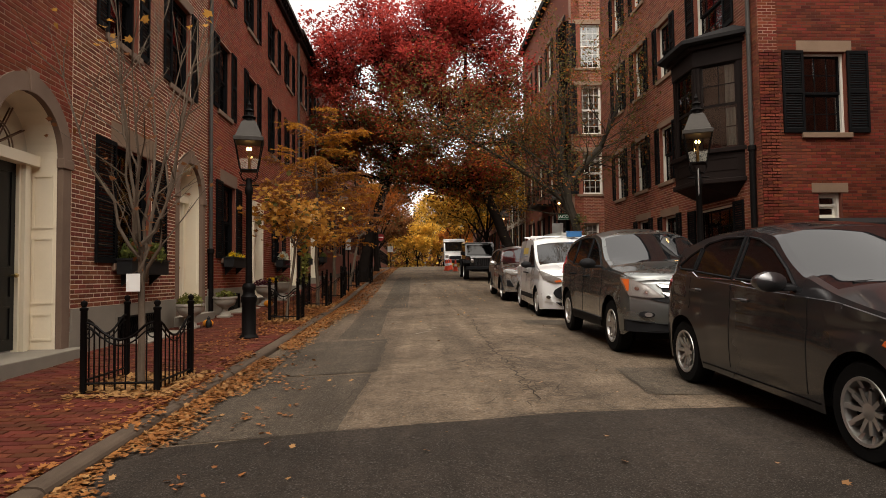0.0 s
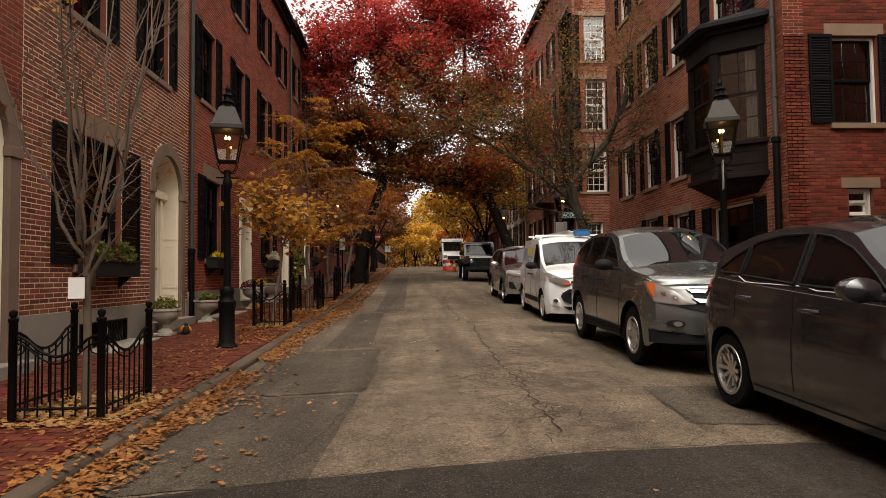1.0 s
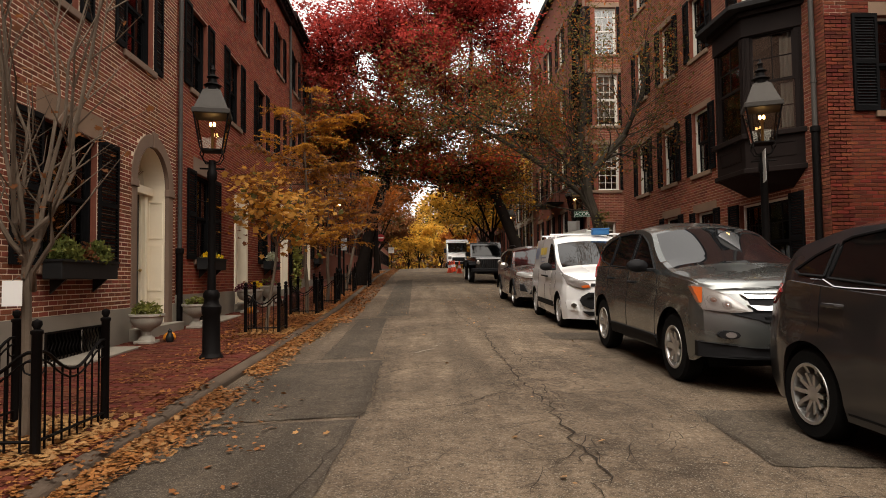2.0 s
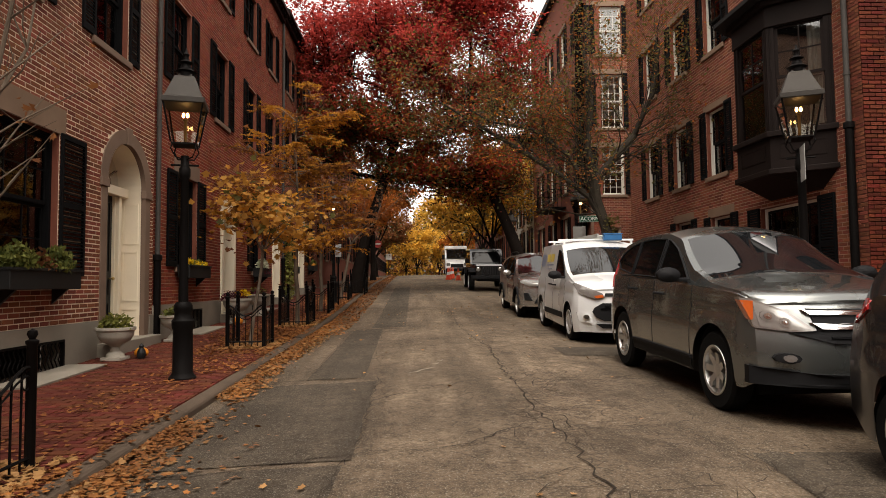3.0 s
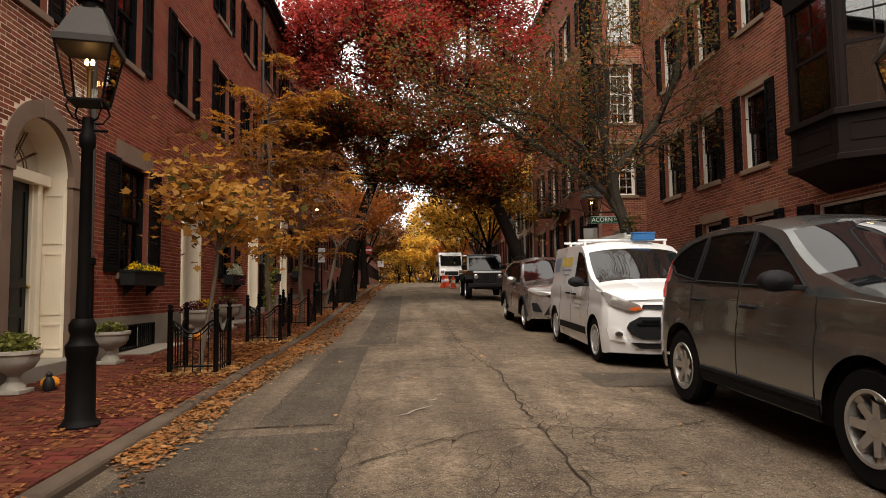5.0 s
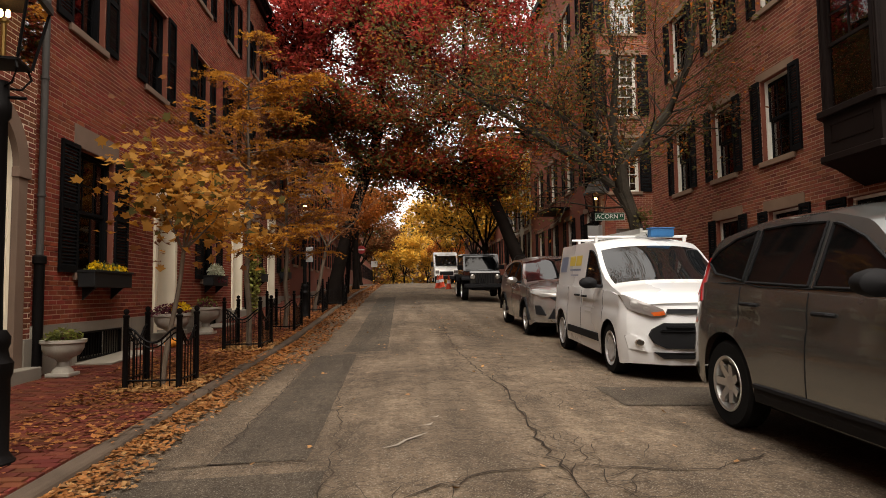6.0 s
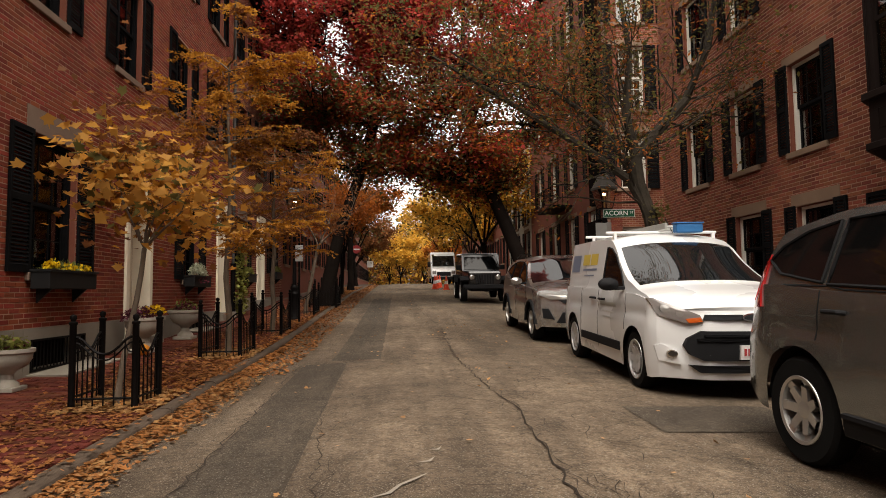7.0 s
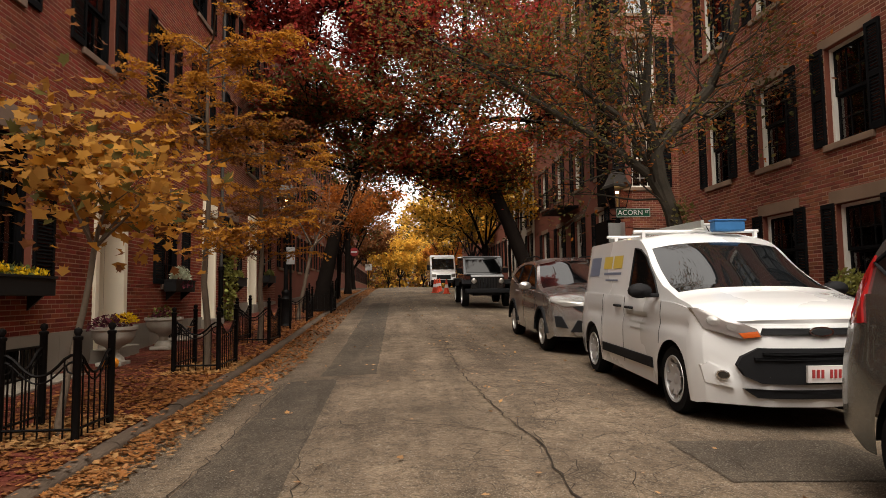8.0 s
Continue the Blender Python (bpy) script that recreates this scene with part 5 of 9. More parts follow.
def frond_tree(x, y, label, seed, girth, height, reach, sets):
    """A slim locust: a thin leader, wiry rising branches and flat feathery fronds of tiny leaflets along them."""
    rng, nrng = random.Random(seed), np.random.default_rng(seed)
    t = thing("locust_tree", pose(x, y, ground_z(y) + STEP), label, "tree", "trees along the street")
    wood, twigs, tips = Shape(), Shape(), []
    pts = [(0, 0, -0.1)]
    for k in range(1, 9):
        pts.append((pts[-1][0] + rng.gauss(0, 0.05), pts[-1][1] + rng.gauss(0, 0.05), height * 0.82 * k / 8))
    wood.tube(pts, [girth * (1.15 - 0.11 * k) for k in range(9)], 8)
    for k in range(26):
        f = rng.uniform(0.34, 0.98)
        i = min(7, int(f * 8))
        p = Vector(pts[i]).lerp(Vector(pts[i + 1]), f * 8 - i)
        a = k * 2.4 + rng.uniform(-0.4, 0.4)
        out = Vector((math.cos(a), math.sin(a), 0))
        ln = reach * rng.uniform(0.55, 1.05) * (1.1 - 0.35 * f)
        rise = rng.uniform(0.25, 0.75)
        run = [p + out * ln * s + Vector((0, 0, ln * (rise * s - 0.25 * s * s))) + Vector((rng.gauss(0, 0.04), rng.gauss(0, 0.04), rng.gauss(0, 0.04))) for s in (0, 0.25, 0.5, 0.75, 1.0)]
        twigs.tube(run, [0.016, 0.012, 0.009, 0.006, 0.003], 4)
        for s in (1, 2, 3, 3, 4, 4):
            q = run[s]
            d = (out + Vector((rng.gauss(0, 0.7), rng.gauss(0, 0.7), rng.gauss(0, 0.15)))).normalized()
            e = q + d * rng.uniform(0.2, 0.5)
            twigs.tube([q, q.lerp(e, 0.5) + Vector((0, 0, 0.03)), e], 0.004, 3)
            tips += [tuple(q), tuple(e), tuple(q.lerp(e, 0.5))]
    part("trunk", wood, M_BARK_GREY, t, smooth=True)
    tagged(part("twig_mass", twigs, M_BARK_GREY, t), kind="stuff")
    pool = np.array(tips)
    for mat, fronds in sets:
        spots = []
        for _ in range(fronds):
            c = pool[nrng.integers(0, len(pool))]
            for _ in range(3):
                a, ln, sag = nrng.uniform(0, 6.283), nrng.uniform(0.22, 0.42), nrng.uniform(-0.2, 0.05)
                for s in np.linspace(0.1, 1, 9):
                    w = 0.05 * (1 - 0.5 * s)
                    for sg in (-1, 1):
                        spots.append((c[0] + ln * s * math.cos(a) - sg * w * math.sin(a), c[1] + ln * s * math.sin(a) + sg * w * math.cos(a), c[2] + sag * s * s))
        me = leaf_cloud(nrng, spots, 0.068, (0.008, 0.008, 0.008), LEAF_OVAL, 0.1)
        me.materials.append(mat)
        tagged(part("crown", me, mat, t), kind="stuff")
    return t


def great_maple(x, y, label, seed, stem, radii, lobes, leaf_sets):
    """An old maple: a leaning stem, boughs that reach into the lobes of its crown, and clumps of leaves round their ends."""
    rng, nrng = random.Random(seed), np.random.default_rng(seed)
    t = thing("maple_tree", pose(x, y, ground_z(y) + STEP), label, "tree", "trees along the street")
    wood, twigs, knots = Shape(), Shape(), []
    wood.tube(stem, radii, 12)
    for cx, cy, cz, rx, ry, rz, n in lobes:
        fork = min(range(2, len(stem)), key=lambda i: abs(stem[i][2] - (cz - rz * 0.9)) + 0.3 * abs(stem[i][0] - cx))
        a, c = Vector(stem[fork]), Vector((cx, cy, cz))
        mid = a.lerp(c, 0.5) + Vector((rng.gauss(0, 0.25), rng.gauss(0, 0.3), -0.2))
        heart = c + Vector((0, 0, -rz * 0.35))
        wood.tube([a, a.lerp(mid, 0.5) + Vector((rng.gauss(0, 0.1), 0, 0.1)), mid, heart], [radii[fork] * 0.7, radii[fork] * 0.58, radii[fork] * 0.48, 0.04], 8)
        for _ in range(n):
            d = Vector((rng.gauss(0, 1), rng.gauss(0, 1), rng.gauss(0.15, 1))).normalized() * rng.uniform(0.35, 1.05)
            e = Vector((cx + d.x * rx, cy + d.y * ry, cz + d.z * rz))
            s = mid.lerp(heart, rng.uniform(0.1, 1.0))
            m = s.lerp(e, 0.55) + Vector((rng.gauss(0, 0.2), rng.gauss(0, 0.2), rng.gauss(-0.15, 0.15)))
            (wood if rng.random() < 0.3 else twigs).tube([s, s.lerp(m, 0.5) + Vector((rng.gauss(0, 0.08), rng.gauss(0, 0.08), 0.05)), m, e], [0.04, 0.032, 0.022, 0.008], 5)
            knots.append(tuple(e))
            for _ in range(3):
                f = m.lerp(e, rng.uniform(0.3, 1.0)) + Vector((rng.gauss(0, 0.42), rng.gauss(0, 0.42), rng.gauss(0.05, 0.34)))
                twigs.tube([m.lerp(e, 0.5), f], [0.012, 0.004], 3)
                knots.append(tuple(f))
    part("trunk", wood, M_BARK, t, smooth=True)
    tagged(part("twig_mass", twigs, M_BARK, t), kind="stuff")
    pool = np.array(knots)
    for mat, count, lo, hi in leaf_sets:
        near = pool[(pool[:, 2] > lo) & (pool[:, 2] < hi)]
        me = leaf_cloud(nrng, near[nrng.integers(0, len(near), count)], 0.17, (0.24, 0.24, 0.19), LEAF_OVAL)
        me.materials.append(mat)
        tagged(part("crown", me, mat, t), kind="stuff")
    return t



L_RED = leaf_material("crimson_leaves", (0.12, 0.013, 0.012), (0.54, 0.075, 0.058))
L_DARKRED = leaf_material("dark_red_green_leaves", (0.085, 0.026, 0.012), (0.34, 0.05, 0.024))
L_ORANGE = leaf_material("orange_leaves", (0.2, 0.06, 0.014), (0.5, 0.15, 0.025))
L_YELLOW = leaf_material("yellow_maple_leaves", (0.21, 0.09, 0.02), (0.60, 0.31, 0.07))
L_GOLD = leaf_material("gold_locust_leaves", (0.2, 0.085, 0.014), (0.52, 0.225, 0.03))
L_GREEN = leaf_material("olive_leaves", (0.035, 0.04, 0.013), (0.16, 0.13, 0.04))
L_FAR = leaf_material("bright_gold_leaves", (0.42, 0.2, 0.02), (0.8, 0.5, 0.09), 0.5)
L_BROWN = leaf_material("brown_leaves", (0.10, 0.037, 0.016), (0.28, 0.11, 0.038))


bare_tree(-2.95, 6.95)
tree("maple_tree", -2.82, 14.02, "young maple with yellow and orange leaves in a tree guard", 8, M_BARK_GREY, 1, 1.75, 0.034, 0.68, 2, 0.9, 0.1, [(L_YELLOW, 560, 0.14, (0.26, 0.3, 0.18), LEAF_STAR, None), (L_GOLD, 170, 0.13, (0.26, 0.28, 0.24), LEAF_STAR, None), (L_BROWN, 260, 0.1, (0.2, 0.2, 0.5), LEAF_STAR, lambda q: q[2] > 2.4), (L_GREEN, 90, 0.15, (0.2, 0.24, 0.14), LEAF_STAR, None)], limbs=7, forks=(2, 3))
frond_tree(-2.75, 18.0, "young honey locust with feathery golden fronds", 13, 0.05, 6.2, 1.75, ((L_GOLD, 230), (L_BROWN, 90)))
frond_tree(-2.75, 21.6, "young honey locust with thin brown and gold fronds", 21, 0.055, 5.4, 1.5, ((L_GOLD, 110), (L_BROWN, 120)))
tree("maple_tree", -2.7, 26.5, "small street tree with orange-brown leaves", 22, M_BARK_GREY, 1, 2.2, 0.06, 1.1, 3, 0.7, 0.12, [(L_BROWN, 420, 0.1, (0.3, 0.3, 0.25), LEAF_OVAL, None), (L_ORANGE, 160, 0.1, (0.3, 0.3, 0.25), LEAF_OVAL, None)], limbs=4)
tree("maple_tree", -2.6, 37.0, "small street tree with bright orange leaves", 23, M_BARK, 1, 2.0, 0.08, 1.3, 3, 0.7, 0.1, [(L_ORANGE, 4200, 0.14, (0.4, 0.4, 0.4), LEAF_OVAL, None)], limbs=5)
# the great red maples that meet over the street
great_maple(4.85, 29.5, "great red maple leaning over the street", 41,
            [(0, 0, -0.2), (-0.25, 0, 1.2), (-0.9, 0.1, 2.9), (-1.55, 0.1, 4.4), (-2.1, 0.0, 6.4), (-2.4, -0.1, 8.6), (-2.3, 0.1, 11.0)], [0.34, 0.26, 0.23, 0.21, 0.17, 0.12, 0.06],
            [(-2.6, 0.0, 12.4, 3.1, 2.8, 2.6, 90), (-4.6, -0.4, 10.4, 1.9, 2.4, 2.4, 46), (-1.2, 0.0, 9.2, 2.0, 2.6, 2.2, 48), (-3.4, -0.3, 7.6, 2.6, 2.6, 1.7, 52), (-2.2, 0.2, 5.4, 2.2, 2.6, 1.2, 40), (-4.6, 0.4, 5.5, 1.3, 2.2, 1.0, 20), (-2.0, 0.2, 4.5, 2.0, 2.2, 0.8, 26), (-3.9, 0.3, 4.9, 1.5, 2.0, 0.8, 20), (0.4, 0.2, 7.0, 1.6, 2.2, 1.6, 22)],
            [(L_RED, 33000, 8.4, 99), (L_DARKRED, 13000, 4.8, 9.6), (L_GREEN, 5200, 3, 7.6), (L_ORANGE, 5200, 3, 7.2), (L_RED, 2200, 3, 7.5)])
great_maple(-2.5, 29.8, "great red and dark maple leaning over the street", 47,
            [(0, 0, -0.2), (0.15, 0, 1.0), (0.55, 0, 2.8), (1.2, 0.0, 4.6), (1.75, -0.1, 6.4), (1.9, -0.1, 8.4), (1.6, 0.0, 10.6)], [0.33, 0.25, 0.2, 0.18, 0.15, 0.11, 0.05],
            [(-1.4, 0.0, 10.6, 1.6, 2.4, 2.3, 50), (0.6, -0.2, 11.4, 1.5, 2.4, 2.4, 46), (1.8, 0.2, 10.4, 1.6, 2.4, 2.0, 34), (-0.3, -0.3, 7.6, 2.2, 2.6, 1.6, 52), (-1.7, 0.2, 6.2, 1.2, 2.2, 0.9, 16), (1.6, -0.1, 6.8, 1.7, 2.4, 1.2, 28), (1.5, 0.2, 5.3, 1.2, 2.0, 0.7, 12)],
            [(L_RED, 18000, 8.2, 99), (L_DARKRED, 12500, 5.2, 10.0), (L_GREEN, 7000, 3, 7.8), (L_ORANGE, 1500, 3, 7.4)])
LEAFY[0] = 2
tree("street_tree", -2.6, 43, "street tree with dark trunk and yellow-green leaves", 53, M_BARK, 1, 4.0, 0.18, 2.2, 3, 0.6, 0.2, [(L_GREEN, 1800, 0.2, (0.7, 0.7, 0.6), LEAF_OVAL, None), (L_ORANGE, 3200, 0.18, (0.7, 0.7, 0.6), LEAF_OVAL, None)], lean=(0.12, 0), limbs=5)
tree("street_tree", 5.2, 41, "street tree with yellow leaves over parked cars", 54, M_BARK, 1, 2.6, 0.15, 2.2, 3, 0.85, 0.04, [(L_FAR, 9000, 0.22, (0.7, 0.7, 0.6), LEAF_OVAL, None), (L_GREEN, 2500, 0.2, (0.7, 0.7, 0.6), LEAF_OVAL, None)], lean=(-0.2, 0), limbs=6)
for i, (x, y, mat) in enumerate(((5.6, 54, L_FAR), (-3.0, 54, L_ORANGE), (5.0, 68, L_FAR), (-4.2, 68, L_BROWN), (0.5, 92, L_FAR), (-7, 96, L_BROWN), (8, 95, L_ORANGE), (-1.5, 108, L_FAR), (4, 104, L_FAR))):
    tree("street_tree", x, y, "distant street tree with golden autumn leaves", 60 + i, M_BARK, 1, 2.0, 0.14, 2.5, 3, 0.7, 0.15, [(mat, 9000, 0.3, (0.9, 0.9, 0.8), LEAF_OVAL, None), (L_GREEN, 900, 0.28, (0.8, 0.8, 0.7), LEAF_OVAL, None)], limbs=6)
LEAFY[0] = 1
r = np.random.default_rng(77)
for mat, n in ((L_BROWN, 9000), (L_FAR, 12000), (L_GREEN, 5000)):
    c = r.uniform(0, 1, (n, 3)) * (34, 14, 1) + (-15, 118, 0)
    c[:, 2] = ground_z(125) - 1 + r.uniform(0, 1, n) ** 1.3 * (12 + 3 * np.sin(c[:, 0] * 0.5) + 2 * np.sin(c[:, 0] * 1.3))
    me = leaf_cloud(r, c, 0.8, (0.3, 0.3, 0.3), LEAF_OVAL)
    me.materials.append(mat)
    tagged(new("far_woods", me), "distant autumn trees beyond the crest", "woods", kind="stuff")


M_BARK_OLD = material("mossy_grey_bark", (0.036, 0.029, 0.021), 0.95, vary=0.45, grain=25, stain=4, bump=0.7, depth=0.012)


def twisted_tree():
    """The kerbside tree with two crooked stems and long boughs reaching over the street."""
    rng, nrng = random.Random(31), np.random.default_rng(31)
    x, y = 5.0, 18.8
    t = thing("street_tree", pose(x, y, ground_z(y) + STEP), "twisted kerbside tree with sparse olive leaves and bare twigs", "tree", "trees along the street")
    wood, twigs, tips = Shape(), Shape(), []
    stems = (
        [(0, 0, -0.1), (0.03, 0, 0.9), (0.0, 0.02, 1.7), (-0.12, 0.05, 2.4), (-0.3, 0.1, 3.0), (-0.35, 0.1, 3.5)],
        [(-0.35, 0.1, 3.5), (0.1, 0.15, 4.0), (0.75, 0.2, 4.7), (1.3, 0.3, 5.8), (1.55, 0.3, 7.2)],
        [(-0.35, 0.1, 3.5), (-0.5, 0.1, 4.4), (-0.35, 0.2, 5.6), (-0.5, 0.3, 7.0)],
        [(-0.12, 0.05, 2.4), (-0.5, 0.1, 3.1), (-1.2, 0.3, 3.7), (-2.2, 0.5, 4.4), (-3.3, 0.6, 5.1), (-4.3, 0.6, 5.7)],
        [(-0.3, 0.1, 3.0), (-1.0, 0.2, 4.2), (-1.9, 0.3, 4.9), (-3.0, 0.3, 5.1), (-3.9, 0.2, 5.6)],
    )
    radii = ([0.2, 0.15, 0.14, 0.13, 0.13, 0.12], [0.1, 0.1, 0.09, 0.07, 0.04], [0.09, 0.08, 0.06, 0.04], [0.09, 0.085, 0.075, 0.06, 0.04, 0.02], [0.06, 0.05, 0.04, 0.03, 0.015])
    for pts, rad in zip(stems, radii):
        wood.tube(pts, rad, 9)
    for j, (pts, rad) in enumerate(zip(stems[1:], radii[1:])):
        for k in range(1, len(pts)):
            for _ in range(6):
                f = rng.random()
                p = Vector(pts[k - 1]).lerp(Vector(pts[k]), f)
                d = (Vector(pts[k]) - Vector(pts[k - 1])).normalized()
                h = (d + Vector((rng.gauss(0, 0.8), rng.gauss(0, 0.8), rng.gauss(0.25, 0.5)))).normalized()
                grow(rng, p, h, rng.uniform(0.8, 1.6), rad[k] * 0.2 + 0.005, 2, 0.8, 0.15, tips, wood, twigs, 5, 0.75, (2, 3), 0.5)
    part("trunk", wood, M_BARK_OLD, t, smooth=True)
    tagged(part("twig_mass", twigs, M_BARK_OLD, t), kind="stuff")
    where = np.array([tuple(q) for q, _ in tips])
    for mat, count in ((L_GREEN, 9000), (L_BROWN, 5000), (L_ORANGE, 1500)):
        me = leaf_cloud(nrng, where[nrng.integers(0, len(where), count)], 0.085, (0.22, 0.22, 0.22), LEAF_OVAL)
        me.materials.append(mat)
        tagged(part("crown", me, mat, t), kind="stuff")
    ivy = nrng.uniform(0, 1, (900, 3)) * (0.3, 0.3, 2.4) + (-0.15, -0.15, 0.2)
    me = leaf_cloud(nrng, ivy, 0.07, (0.06, 0.06, 0.05), LEAF_STAR)
    me.materials.append(L_GREEN)
    tagged(part("ivy", me, L_GREEN, t, "dark green ivy on the stem"), kind="stuff")


twisted_tree()

# ---- vehicles ----
M_TYRE = material("tyre_rubber", (0.01, 0.01, 0.01), 0.9, vary=0.25, grain=50, bump=0.2, spec=0.05)
M_ALLOY = plain("silver_alloy", (0.55, 0.54, 0.52), 0.32, 0.85)
M_TRIM = material("black_plastic_trim", (0.012, 0.012, 0.013), 0.65, vary=0.15, grain=80, bump=0.1, spec=0.1)
M_CHROME = plain("chrome", (0.75, 0.75, 0.75), 0.12, 1.0)
M_CARGLASS = plain("dark_car_glass", (0.006, 0.007, 0.008), 0.03)
M_CARGLASS.node_tree.nodes["Principled BSDF"].inputs["IOR"].default_value = 2.05
M_SIDEGLASS = plain("tinted_side_glass", (0.004, 0.004, 0.004), 0.04, spec=0.4)
# duller copy of the car glass: tree shade put into its weaker reflection
M_DIMGLASS = plain("shaded_car_glass", (0.006, 0.007, 0.008), 0.05, spec=0.3)
M_LENS = plain("headlamp_lens", (0.36, 0.35, 0.33), 0.22, 0.6, coat=1.0)
M_LENS_GREY = plain("smoked_headlamp_lens", (0.26, 0.24, 0.23), 0.15, 0.5, coat=1.0)
M_AMBER = plain("amber_lens", (0.42, 0.075, 0.012), 0.15, coat=1.0)
M_REDLENS = plain("red_lens", (0.32, 0.012, 0.012), 0.15, coat=1.0)
M_PLATE = plain("pale_plate", (0.6, 0.57, 0.55), 0.5)
M_PLATEBAR = plain("red_print", (0.35, 0.03, 0.03), 0.6)


def paint(name, colour, metal):
    return material(name, colour, 0.27, metal=metal, vary=0.08, grain=400, stain=0.8, bump=0.0, coat=1.0, spec=0.5)


def lerp(table, s):
    for (a, p), (b, q) in zip(table, table[1:]):
        if s <= b:
            t = 0 if b == a else (s - a) / (b - a)
            return p + (q - p) * max(0, t)
    return table[-1][1]


def smooth_lerp(table, s, r=0.06):
    return sum(lerp(table, s + r * k) for k in (-1, -0.5, 0, 0.5, 1)) / 5


def wheel(parent, x, y, z, r, spokes, rim_mat, side, width=0.2, rim=0.68, wide=0.2):
    """Tyre, rim barrel, spokes and hub. The outer face looks to side."""
    w = part("wheel", Shape().lathe([(r * 0.66, -width / 2), (r * 0.93, -width / 2), (r, -width / 2 + 0.03), (r, width / 2 - 0.03), (r * 0.93, width / 2), (r * (rim + 0.02), width / 2)], 36, axis=0, caps=False), M_TYRE, parent, smooth=True)
    w.matrix_basis = pose(x, y, z) @ Matrix.Diagonal((side, 1, 1, 1))
    part("wheel_well", Shape().lathe([(r * rim * 0.9, -0.02), (r * rim * 0.9, 0.0)], 24, axis=0), M_TRIM, w)
    part("rim", Shape().lathe([(r * rim, 0.02), (r * (rim + 0.03), width / 2), (r * (rim + 0.02), width / 2 + 0.006), (r * (rim - 0.04), width / 2), (r * (rim - 0.08), 0.02)], 36, axis=0, caps=False), rim_mat, w, smooth=True)
    s = Shape()
    for i in range(spokes):
        a = 6.2832 * i / spokes
        c, d = math.cos(a), math.sin(a)
        for r0, r1, w0, w1 in ((0.1, 0.45, wide, wide * 0.75), (0.45, rim - 0.03, wide * 0.75, wide)):
            n = len(s.v)
            for rr, ww, face in ((r0, w0, 0.052), (r1, w1, 0.075)):
                for sg in (-0.5, 0.5):
                    for xx in (face + 0.02, face - 0.03):
                        p, q = rr * r, sg * ww * r
                        s.v.append((xx, p * c - q * d, p * d + q * c))
            s.f += [(n, n + 2, n + 6, n + 4), (n + 1, n + 5, n + 7, n + 3), (n, n + 4, n + 5, n + 1), (n + 2, n + 3, n + 7, n + 6)]
    part("spokes", s, rim_mat, w)
    part("hub", Shape().lathe([(r * 0.17, 0.03), (r * 0.17, 0.075), (r * 0.1, 0.085), (0.0, 0.087)], 16, axis=0), rim_mat, w, smooth=True)
    return w


